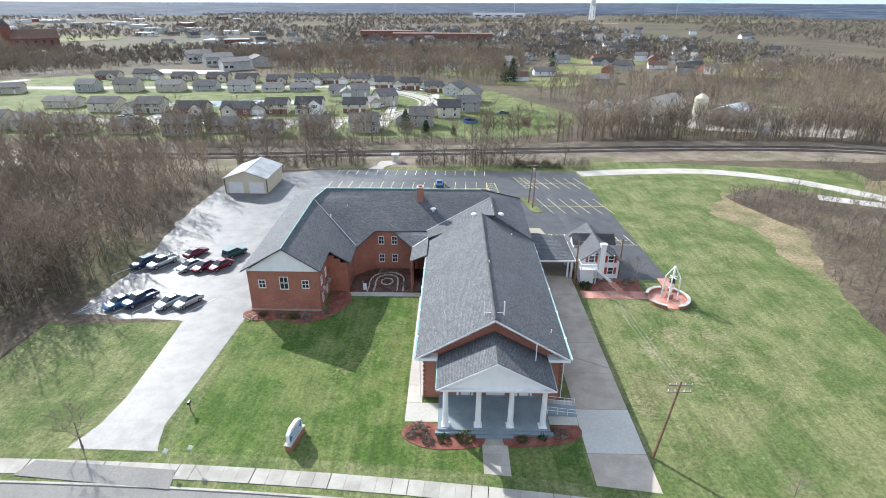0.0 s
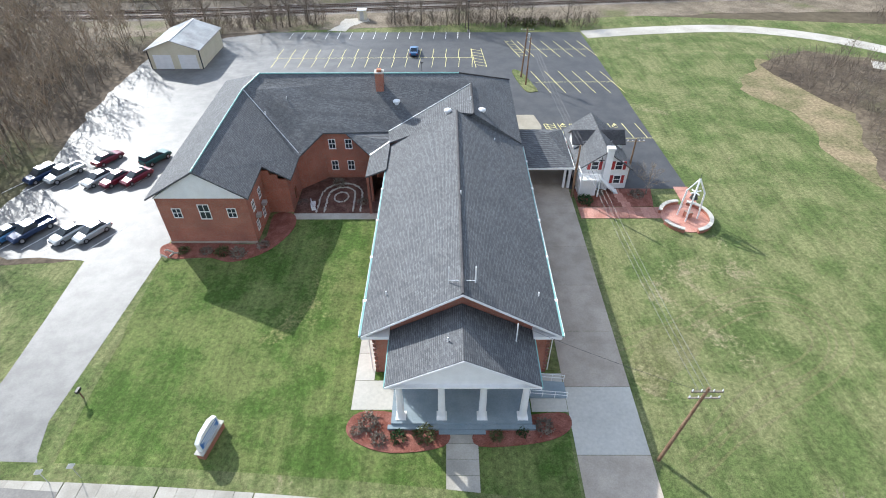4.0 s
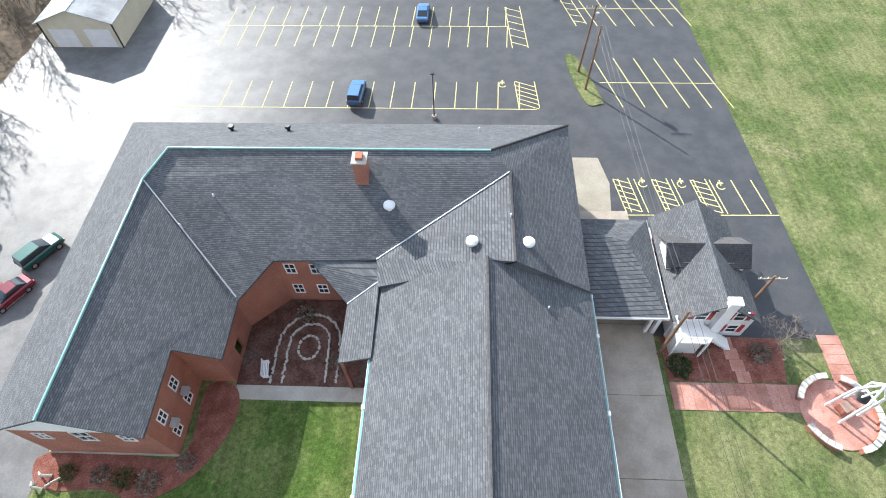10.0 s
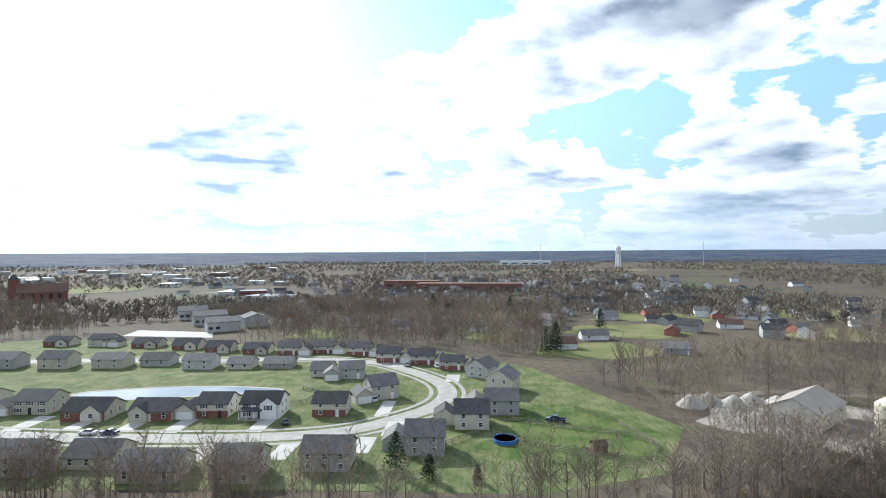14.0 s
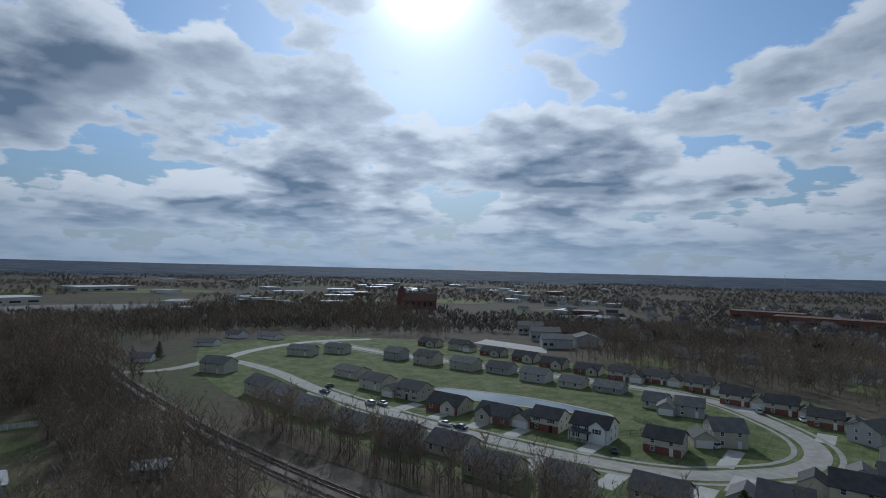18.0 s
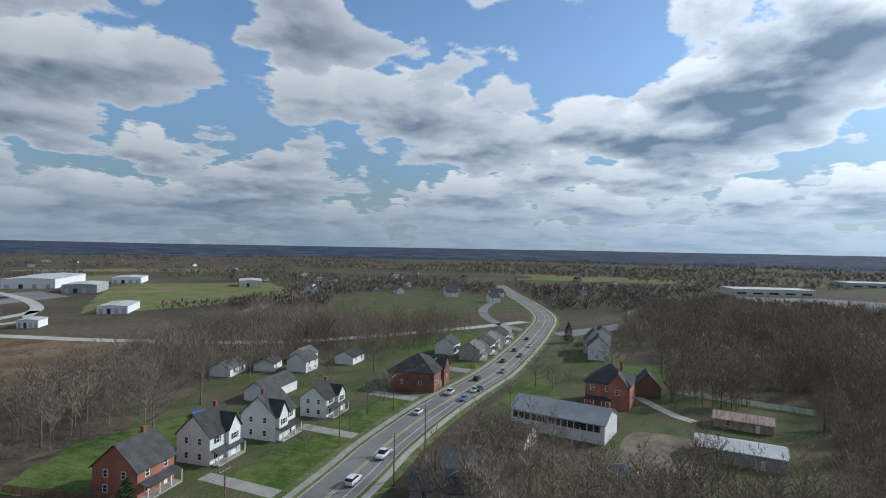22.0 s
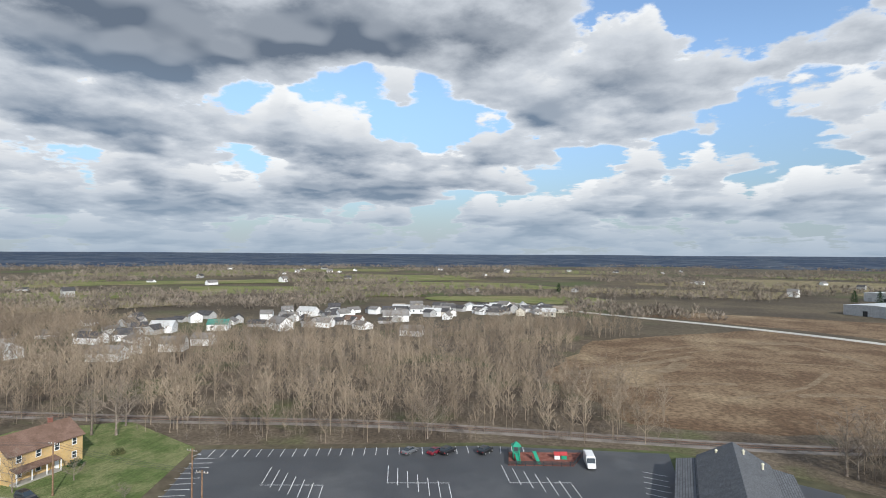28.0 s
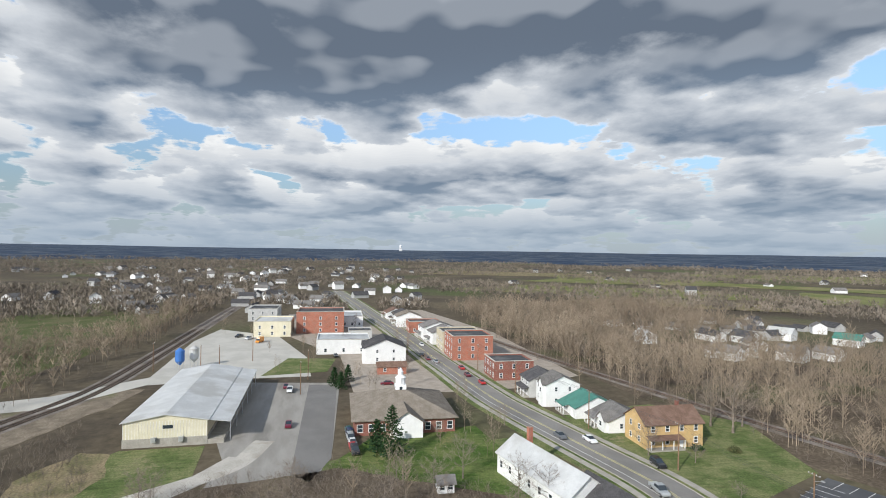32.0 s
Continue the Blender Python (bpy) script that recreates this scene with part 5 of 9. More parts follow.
# ---- vehicles ----
PAINTS = {k: plain(k + "_car_paint", c, 0.3, m, 0.6) for k, c, m in (("white", (0.74, 0.74, 0.73), 0.0), ("silver", (0.48, 0.50, 0.50), 0.4), ("black", (0.012, 0.013, 0.015), 0.0), ("navy", (0.02, 0.04, 0.10), 0.2), ("blue", (0.05, 0.16, 0.33), 0.2),
                                                                  ("maroon", (0.16, 0.015, 0.03), 0.2), ("red", (0.42, 0.02, 0.02), 0.0), ("green", (0.015, 0.09, 0.08), 0.2), ("tan", (0.40, 0.36, 0.28), 0.2), ("orange", (0.75, 0.28, 0.02), 0.0), ("grey", (0.16, 0.17, 0.18), 0.3))}
CARS = {}


def loft(rows):
    """A shell through rounded cross sections (y, bottom, top, half width)."""
    g = Geo()
    vs = []
    for y, b, t, hw in rows:
        c = min(0.12, (t - b) * 0.3)
        vs += [(-hw + 0.06, y, b), (hw - 0.06, y, b), (hw, y, b + c), (hw, y, t - c), (hw - c, y, t), (-hw + c, y, t), (-hw, y, t - c), (-hw, y, b + c)]
    fs = []
    for k in range(len(rows) - 1):
        for i in range(8):
            fs.append((8 * k + i, 8 * k + (i + 1) % 8, 8 * k + 8 + (i + 1) % 8, 8 * k + 8 + i))
    fs += [tuple(range(8)), tuple(range(8 * len(rows) - 8, 8 * len(rows)))[::-1]]
    return g.add(vs, fs)


BODIES = {
    "sedan": ([(-2.3, 0.35, 0.72, 0.78), (-2.2, 0.28, 0.92, 0.86), (-1.4, 0.24, 0.97, 0.9), (1.0, 0.24, 0.95, 0.9), (1.9, 0.26, 0.82, 0.87), (2.25, 0.32, 0.66, 0.78)], [(-1.75, 0.93, 0.98, 0.74), (-1.05, 0.93, 1.42, 0.66), (0.15, 0.93, 1.44, 0.66), (1.05, 0.93, 0.98, 0.74)], (-0.98, 0.1, 1.43), 0.33, (-1.38, 1.4)),
    "suv": ([(-2.3, 0.4, 0.95, 0.85), (-2.22, 0.34, 1.08, 0.92), (0.9, 0.32, 1.08, 0.93), (1.95, 0.34, 1.0, 0.9), (2.3, 0.4, 0.75, 0.82)], [(-2.2, 1.05, 1.1, 0.8), (-2.05, 1.05, 1.68, 0.74), (0.2, 1.05, 1.72, 0.74), (1.05, 1.05, 1.1, 0.8)], (-2.0, 0.15, 1.71), 0.37, (-1.4, 1.45)),
    "pickup": ([(-2.8, 0.5, 1.08, 0.92), (-0.55, 0.45, 1.1, 0.95), (1.4, 0.45, 1.1, 0.95), (2.4, 0.48, 1.02, 0.92), (2.75, 0.5, 0.8, 0.86)], [(-0.75, 1.08, 1.12, 0.82), (-0.6, 1.08, 1.78, 0.76), (0.75, 1.08, 1.8, 0.76), (1.45, 1.08, 1.12, 0.82)], (-0.55, 0.7, 1.79), 0.4, (-1.75, 1.8)),
    "van": ([(-2.9, 0.4, 2.35, 0.96), (-2.8, 0.36, 2.6, 0.98), (1.3, 0.36, 2.6, 0.98), (1.75, 0.38, 1.35, 0.98), (2.6, 0.4, 1.1, 0.92), (2.8, 0.42, 0.85, 0.86)], [(1.2, 1.35, 2.4, 0.9), (1.36, 1.35, 2.36, 0.9), (1.95, 1.3, 1.36, 0.88)], (-2.7, 1.2, 2.61), 0.36, (-1.9, 1.9)),
}


def car(kind, paint, x, y, yaw, label, group="", z=0.05):
    """yaw 0: nose towards +y."""
    rows, cabin, top, r, axles = BODIES[kind]
    if kind not in CARS:
        body = loft(rows)
        if kind == "pickup":
            body = loft([q for q in rows if q[0] > -0.6]).box(-0.93, -2.8, 0.5, 0.93, -0.55, 0.72).box(-0.93, -2.8, 0.72, -0.82, -0.55, 1.08).box(0.82, -2.8, 0.72, 0.93, -0.55, 1.08).box(-0.82, -2.8, 0.72, 0.82, -2.7, 1.08)
        ws = top[0], top[1]
        wheel = Geo().tube((-0.11, 0, 0), (0.11, 0, 0), r, None, 14)
        rim = Geo().tube((-0.118, 0, 0), (0.118, 0, 0), r * 0.6, None, 10)
        CARS[kind] = dict(body=mesh_of(body, PAINTS["white"], "body"), glass=mesh_of(loft(cabin), GLASS, "glasshouse"), roof=mesh_of(loft([(top[0], top[2] - 0.05, top[2] + 0.03, cabin[1][3] - 0.02), (top[1], top[2] - 0.05, top[2] + 0.03, cabin[1][3] - 0.02)]), PAINTS["white"], "roof"),
                          wheel=mesh_of(wheel, RUBBER, "wheel"), rim=mesh_of(rim, RIM, "rim"),
                          head=mesh_of(Geo().box(-0.16, -0.04, -0.07, 0.16, 0.05, 0.07), STEEL, "headlight"), tail=mesh_of(Geo().box(-0.12, -0.05, -0.1, 0.12, 0.04, 0.1), RED, "tail_light"))
    m = CARS[kind]
    ob = thing("van" if kind == "van" else "pickup_truck" if kind == "pickup" else "car", label, "van" if kind == "van" else "pickup" if kind == "pickup" else "car", (x, y, z), yaw, group)
    for nm in ("body", "roof"):
        o = part(nm, m[nm], None, ob)
        o.material_slots[0].link = "OBJECT"
        o.material_slots[0].material = PAINTS[paint]
    part("glasshouse", m["glass"], None, ob)
    hw = rows[2][3]
    for sx in (-1, 1):
        for ay in axles:
            o = part("wheel", m["wheel"], None, ob)
            o.matrix_basis = pose(sx * (hw - 0.1), ay, r)
            part("rim", m["rim"], None, o)
        part("headlight", m["head"], None, ob).matrix_basis = pose(sx * (hw - 0.28), rows[-1][0] - 0.06, (rows[-1][1] + rows[-1][2]) / 2 + 0.08)
        part("tail_light", m["tail"], None, ob).matrix_basis = pose(sx * (hw - 0.2), rows[0][0], (rows[0][1] + rows[0][2]) / 2 + 0.1)
    return ob


# ---- side car park ----
SIDE = "cars in the side car park"
car("suv", "navy", -57.6, 10.2, 150, "dark blue sport utility car parked in the side lot", SIDE)
car("pickup", "silver", -54.4, 10.6, 150, "silver pickup truck parked in the side lot", SIDE)
car("sedan", "maroon", -50.2, 15.0, -30, "dark red saloon parked in the side lot", SIDE)
car("sedan", "silver", -48.9, 9.4, 150, "silver saloon parked in the side lot", SIDE)
car("sedan", "maroon", -46.3, 9.3, 150, "maroon saloon parked in the side lot", SIDE)
car("sedan", "maroon", -43.6, 9.8, 150, "maroon saloon parked by the brick wing", SIDE)
car("suv", "green", -42.9, 15.0, -30, "dark green sport utility car in the side lot", SIDE)
car("sedan", "blue", -54.2, -3.6, 150, "blue saloon parked by the lawn", SIDE)
car("pickup", "navy", -51.4, -2.7, 150, "dark blue pickup truck parked by the lawn", SIDE)
car("sedan", "silver", -46.4, -3.3, 150, "silver saloon parked by the lawn", SIDE)
car("sedan", "silver", -43.6, -3.0, 150, "pale silver saloon parked by the lawn", SIDE)
car("sedan", "blue", -5.6, 59.2, 0, "blue-grey saloon in the rear car park")
car("suv", "blue", -13.2, 40.7, -3, "bright blue sport utility car near the church's rear")

# ---- garage shed ----
shed = thing("garage_shed", "cream metal two-bay garage with a pale roof", "garage", (-53.3, 57.4, 0), 0)
shed_wall = Geo().wall((-5.2, -6.4), (5.2, -6.4), -0.1, 3.9, 0.2, [(0.8, 0.0, 3.7, 2.9), (5.9, 0.0, 3.7, 2.9)])
shed_wall.wall((5.2, -6.4), (5.2, 6.4), -0.1, 3.9, 0.2).wall((5.2, 6.4), (-5.2, 6.4), -0.1, 3.9, 0.2).wall((-5.2, 6.4), (-5.2, -6.4), -0.1, 3.9, 0.2)
part("wall", shed_wall, CREAM, shed)
for y in (-6.4, 6.25):
    part("gable_wall", Geo().add([(-5.2, y, 3.9), (5.2, y, 3.9), (0, y, 5.7), (-5.2, y + 0.15, 3.9), (5.2, y + 0.15, 3.9), (0, y + 0.15, 5.7)], [(0, 1, 2), (5, 4, 3), (1, 4, 5, 2), (0, 2, 5, 3), (0, 3, 4, 1)]), CREAM, shed)
for s in (-1, 1):
    pts = [(0, -6.8, 5.86), (s * 5.6, -6.8, 3.92), (s * 5.6, 6.8, 3.92), (0, 6.8, 5.86)]
    part("roof_slope", Geo().slab(pts if s < 0 else pts[::-1], 0.1), FLATROOF, shed, "weathered pale metal roof sheet")
part("ridge_cap", Geo().box(-0.18, -6.82, 5.8, 0.18, 6.82, 5.9), STEEL, shed)
for x in (-4.4, 0.7):
    dd = part("garage_door", Geo().box(x, -6.35, 0.0, x + 3.7, -6.25, 2.9), WHITE, shed, "white sectional door")
    for k in range(4):
        part("door_panel", Geo().box(x + 0.06, -6.39, 0.06 + 0.71 * k, x + 3.64, -6.35, 0.7 + 0.71 * k), WHITE, dd)
for x in (-5.2, 5.2):
    part("corner_trim", Geo().box(x - 0.1, -6.5, 0, x + 0.1, -6.4, 3.8), DARK, shed)
patch("shed_floor", [(-58.4, 51.2), (-48.2, 51.2), (-48.2, 63.6), (-58.4, 63.6)], 0.06, CONCRETE, "bare concrete floor of the garage", category="floor")

# ---- white cottage and carport ----
cottage = thing("cottage", "small white cottage with grey shingle roof and red shutters", "house", (23.0, 12.8, 0), 90)
part("wall", gable_block(-5.4, 5.4, -3.4, 3.4, -0.1, 3.5, 2.5), SIDING, cottage)
for g in gable_roof(-5.4, 5.4, -3.4, 3.4, 3.56, 2.5, 0.4):
    part("roof_slope", g, SHINGLE, cottage)
for s in (-1, 1):
    part("dormer_wall", Geo().add([(-0.6, s * 1.4, 3.6), (2.2, s * 1.4, 3.6), (2.2, s * 3.5, 3.6), (-0.6, s * 3.5, 3.6), (-0.6, s * 1.4, 4.9), (2.2, s * 1.4, 4.9), (2.2, s * 3.5, 4.6), (-0.6, s * 3.5, 4.6), (0.8, s * 3.5, 5.7), (0.8, s * 0.6, 5.7)],
                                 [(2, 3, 7, 8, 6), (1, 2, 6, 5), (3, 0, 4, 7)]), SIDING, cottage)
    for e in (-1, 1):
        pts = [(0.8, s * 3.8, 5.85), (0.8, s * 0.2, 5.85), (0.8 + e * 1.75, s * 1.9, 4.5), (0.8 + e * 1.75, s * 3.8, 4.5)]
        part("dormer_roof", Geo().slab(pts if s * e > 0 else pts[::-1], 0.14), DARKSHINGLE, cottage)
part("chimney", Geo().box(-5.9, -0.75, 0, -5.3, 0.15, 6.6).box(-6.0, -0.85, 6.4, -5.2, 0.25, 6.65), WHITE, cottage, "white painted chimney")
for y, z in ((-1.9, 3.1), (1.4, 3.1), (-2.0, 0.9)):
    window(cottage, -5.42, y, z, 0.95, 1.25, -90, WHITE, RED)
part("door", Geo().box(-5.5, 1.6, 0.4, -5.38, 2.6, 2.5), RED, cottage)
part("cross", Geo().box(-5.48, 0.55, 3.9, -5.42, 0.67, 5.0).box(-5.48, 0.25, 4.5, -5.42, 0.97, 4.62), DARK, cottage)
part("landing", Geo().box(-7.6, 0.9, 2.55, -5.4, 3.6, 2.75), WHITE, cottage)
for x, y in ((-7.55, 0.95), (-7.55, 3.5), (-5.5, 3.5)):
    part("landing_post", Geo().box(x - 0.07, y - 0.07, 0, x + 0.07, y + 0.07, 3.7), WHITE, cottage)
part("railing", Geo().box(-7.6, 0.9, 3.6, -7.5, 3.6, 3.7), WHITE, cottage)
part("railing", Geo().box(-7.49, 3.5, 3.6, -5.4, 3.6, 3.7), WHITE, cottage)
baluster = mesh_of(Geo().box(-0.025, -0.025, 0, 0.025, 0.025, 0.85), WHITE, "baluster")
for k in range(16):
    part("baluster", baluster, None, cottage).matrix_basis = pose(-7.55, 0.98 + 0.16 * k, 2.75)
steps = Geo()
for k in range(10):
    steps.box(-6.9, 0.9 - 0.3 * (k + 1), 2.45 - 0.26 * k - 0.26, -5.7, 0.9 - 0.3 * k, 2.45 - 0.26 * k)
part("stair", steps, WHITE, cottage)
part("lower_porch_wall", Geo().box(-7.3, 1.2, 0, -5.4, 3.5, 2.5), SIDING, cottage)
for k in range(3):
    window(cottage, -3 + 3 * k, 3.42, 1.0, 0.95, 1.3, 180, WHITE, RED)
    window(cottage, -3 + 3 * k, -3.42, 1.0, 0.95, 1.3, 0, WHITE, RED)

carport = thing("carport", "shingled carport between the church and the cottage", "carport")
for pts in ([(12.0, 7.2, 3.5), (18.8, 7.2, 3.5), (16.0, 14.3, 5.0), (13.4, 15.0, 5.2), (11.5, 15.0, 5.2), (11.5, 7.2, 3.6)], [(18.8, 7.2, 3.5), (18.8, 18.0, 3.6), (16.0, 14.3, 5.0)], [(18.8, 18.0, 3.6), (11.5, 18.0, 3.6), (11.5, 15.0, 5.2), (13.4, 15.0, 5.2), (16.0, 14.3, 5.0)]):
    part("roof_slope", Geo().slab(pts, 0.2), SHINGLE, carport)
part("fascia", Geo().box(11.6, 7.1, 3.2, 18.9, 7.25, 3.5).box(18.75, 7.25, 3.25, 18.9, 18.0, 3.5), WHITE, carport)
for x, y in ((18.4, 7.6), (18.4, 12.5), (18.4, 17.5)):
    part("post", Geo().box(x - 0.18, y - 0.18, 0, x + 0.18, y + 0.18, 3.3), WHITE, carport)
part("post", Geo().box(17.6, 7.5, 0, 17.9, 7.8, 3.3), WHITE, carport)
part("railing", Geo().box(18.95, 8.6, 2.6, 19.05, 14.5, 2.7).box(18.95, 8.6, 1.6, 19.05, 14.5, 1.7), WHITE, carport)

# ---- brick plaza and bell frame ----
plaza = thing("brick_path", "pink brick paved paths and round terrace", "path", kind="structure")
for k in range(12):
    part("paver_bay", Geo().box(19.0 + 0.92 * k, 0.3, -0.1, 19.9 + 0.92 * k, 2.75, 0.07), PAVER, plaza)
for k in range(4):
    part("paver_bay", Geo().box(25.0 - 0.25 * k, 2.8 + 1.1 * k, -0.1, 26.2 - 0.25 * k, 3.88 + 1.1 * k, 0.075), PAVER, plaza)
for k in range(5):
    part("paver_bay", Geo().box(33.3, 2.9 + 0.95 * k, -0.1, 35.3, 3.82 + 0.95 * k, 0.07), PAVER, plaza)
disc = [(32.5 + 3.0 * math.cos(a * math.pi / 18), 0.3 + 3.0 * math.sin(a * math.pi / 18)) for a in range(36)]
part("terrace", Geo().prism(disc, -0.1, 0.1), PAVER, plaza)
wall_t = thing("terrace_wall", "low curved brick wall with pale coping", "garden wall")
for k in range(36):
    a0, a1 = k * 10, (k + 1) * 10
    if 150 < a0 < 200 or 245 < a0 < 275 or 60 < a0 < 85:
        continue
    ring = lambda r, a: (32.5 + r * math.cos(radians(a)), 0.3 + r * math.sin(radians(a)))
    part("brick_course", Geo().prism([ring(3.0, a0), ring(3.0, a1), ring(3.35, a1), ring(3.35, a0)], 0, 0.55), BRICK, wall_t)
    part("coping_stone", Geo().prism([ring(2.92, a0 + 0.3), ring(2.92, a1 - 0.3), ring(3.42, a1 - 0.3), ring(3.42, a0 + 0.3)], 0.55, 0.68), PALECONCRETE, wall_t)
bell = thing("bell_frame", "white steel bell frame rising to a point", "monument", (32.9, 0.6, 0), 20)
for x, y in ((-0.95, -0.8), (0.95, -0.8), (-0.95, 0.8), (0.95, 0.8)):
    part("leg", Geo().tube((x, y, 0), (x * 0.85, y * 0.85, 4.0), 0.11, None, 8), WHITE, bell)
    part("spire_bar", Geo().tube((x * 0.85, y * 0.85, 4.0), (0, 0, 5.9), 0.1, None, 8), WHITE, bell)
part("cross_bar", Geo().tube((-0.8, 0, 3.95), (0.8, 0, 3.95), 0.08, None, 8).tube((0, -0.7, 3.9), (0, 0.7, 3.9), 0.08, None, 8), WHITE, bell)
part("bell", Geo().lathe(0, 0, [(0.52, 3.0), (0.45, 3.1), (0.36, 3.4), (0.3, 3.7), (0.12, 3.85)], 16), DARK, bell)
part("pedestal", Geo().box(-0.4, -0.4, 0, 0.4, 0.4, 0.9), BRICK, bell)
part("finial", Geo().tube((0, 0, 5.8), (0, 0, 6.7), 0.03, 0.02, 6), DARK, bell)

# ---- monument sign, bench, letter box, small signs ----
sign = thing("church_sign", "low brick monument sign with a blue and white board", "sign", (-19.0, -31.6, 0), 78)
part("base", Geo().box(-1.6, -0.35, 0, 1.6, 0.35, 0.75), BRICK, sign)
part("cap", Geo().box(-1.7, -0.42, 0.75, 1.7, 0.42, 0.85), PALECONCRETE, sign)
part("board", Geo().box(-1.4, -0.18, 0.85, 1.4, 0.18, 1.95), WHITE, sign)
part("face", Geo().box(-1.25, -0.2, 0.98, 1.25, 0.2, 1.85), BLUE, sign, "blue sign face")
part("board_top", Geo().add([(-1.4, -0.2, 1.95), (1.4, -0.2, 1.95), (1.4, 0.2, 1.95), (-1.4, 0.2, 1.95), (-0.7, -0.2, 2.35), (0.7, -0.2, 2.35), (0.7, 0.2, 2.35), (-0.7, 0.2, 2.35)], [(0, 1, 5, 4), (2, 3, 7, 6), (4, 5, 6, 7), (1, 2, 6, 5), (3, 0, 4, 7)]), WHITE, sign)
for k, w in enumerate((2.2, 1.6, 2.0)):
    part("letter_bar", Geo().box(-w / 2, -0.215, 1.62 - 0.26 * k, w / 2, 0.215, 1.74 - 0.26 * k), WHITE, sign)
bench = thing("bench", "white slatted garden bench in the courtyard", "bench", (-16.6, 2.9, 0.06), 100)
for k in range(4):
    part("slat", Geo().box(-0.8, -0.25 + 0.14 * k, 0.42, 0.8, -0.15 + 0.14 * k, 0.46), WHITE, bench)
for k in range(3):
    part("back_slat", Geo().box(-0.8, 0.26, 0.55 + 0.14 * k, 0.8, 0.3, 0.65 + 0.14 * k), WHITE, bench)
for x in (-0.7, 0.7):
    part("leg", Geo().box(x - 0.04, -0.25, 0, x + 0.04, 0.3, 0.42).box(x - 0.04, 0.26, 0.42, x + 0.04, 0.32, 0.98), WHITE, bench)
box = thing("post_box", "dark letter box on a post by the drive", "letter box", (-32.4, -27.2, 0), 0)
part("post", Geo().box(-0.05, -0.05, 0, 0.05, 0.05, 1.1), WOOD, box)
part("box", Geo().box(-0.12, -0.3, 1.1, 0.12, 0.3, 1.4), DARK, box)
for x, y in ((-31.0, -35.3), (-28.7, -34.8)):
    s = thing("road_sign", "small white traffic sign on a steel post", "road sign", (x, y, 0), 40)
    part("post", Geo().tube((0, 0, 0), (0, 0, 2.3), 0.03, None, 6), STEEL, s)
    part("plate", Geo().add([(0, -0.03, 1.65), (0.35, -0.03, 2.0), (0, -0.03, 2.35), (-0.35, -0.03, 2.0), (0, -0.05, 1.65), (0.35, -0.05, 2.0), (0, -0.05, 2.35), (-0.35, -0.05, 2.0)], [(3, 2, 1, 0), (4, 5, 6, 7), (0, 1, 5, 4), (1, 2, 6, 5), (2, 3, 7, 6), (3, 0, 4, 7)]), WHITE, s)

# ---- poles and wires ----


def utility_pole(x, y, h, label, arms=1, lean=(0, 0), lamp=False, can=False, yaw=0.0):
    ob = thing("utility_pole", label, "utility pole", (x, y, 0), yaw, "utility poles")
    part("mast", Geo().tube((0, 0, -0.1), (lean[0], lean[1], h), 0.17, 0.11, 8), WOOD, ob)
    for k in range(arms):
        z = h - 0.5 - 0.8 * k
        part("cross_arm", Geo().box(-1.2 + lean[0], -0.06 + lean[1], z, 1.2 + lean[0], 0.06 + lean[1], z + 0.12), GREYWOOD, ob)
        for q in (-1.1, -0.45, 0.45, 1.1):
            part("insulator", Geo().tube((q + lean[0], lean[1], z + 0.12), (q + lean[0], lean[1], z + 0.32), 0.05, 0.03, 6), WHITE, ob)
    if can:
        part("transformer", Geo().lathe(0.35 + lean[0], lean[1], [(0.24, h - 1.9), (0.26, h - 1.2), (0.2, h - 1.05)], 10), STEEL, ob)
    if lamp:
        part("lamp_arm", Geo().tube((lean[0], lean[1], h - 1.5), (lean[0] - 1.6, lean[1], h - 0.9), 0.04, None, 6), STEEL, ob)
        part("lamp_head", Geo().box(-2.0 + lean[0], -0.12 + lean[1], h - 1.0, -1.4 + lean[0], 0.12 + lean[1], h - 0.82), STEEL, ob)
    return ob


def wires(p, q, n=3, gap=0.7, sag=0.8, r=0.016):
    p, q = Vector(p), Vector(q)
    side = (q - p).cross((0, 0, 1)).normalized()
    for k in range(n):
        o = side * (k - (n - 1) / 2) * gap
        line = [p.lerp(q, s / 10) + o - Vector((0, 0, 4 * sag * s / 10 * (1 - s / 10))) for s in range(11)]
        single("overhead_cable", Geo().cable(line, r), DARK, "thin sagging overhead power cable", "cable", group="overhead cables")


utility_pole(19.0, -33.2, 9.6, "leaning brown wooden utility pole by the drive", 2, (1.4, 0.4), can=False)
utility_pole(15.9, 46.0, 9.5, "dark wooden pole with a transformer on the island", 1, (0.5, 0.2), can=True)
utility_pole(16.4, 42.3, 9.0, "dark wooden service pole on the island", 0, (0.2, 0.3))
utility_pole(27.3, 9.8, 6.5, "short dark service pole beside the cottage", 1)
utility_pole(18.6, 5.4, 8.0, "dark service pole beside the carport", 0)
wires((20.4, -32.8, 9.0), (18.6, 5.4, 8.0), 3, 0.5, 0.6)
wires((18.6, 5.4, 8.0), (16.5, 42.5, 9.0), 3, 0.5, 0.6)
wires((7.2, -26.4, 9.3), (20.4, -32.8, 9.0), 1, 0.3, 0.3)
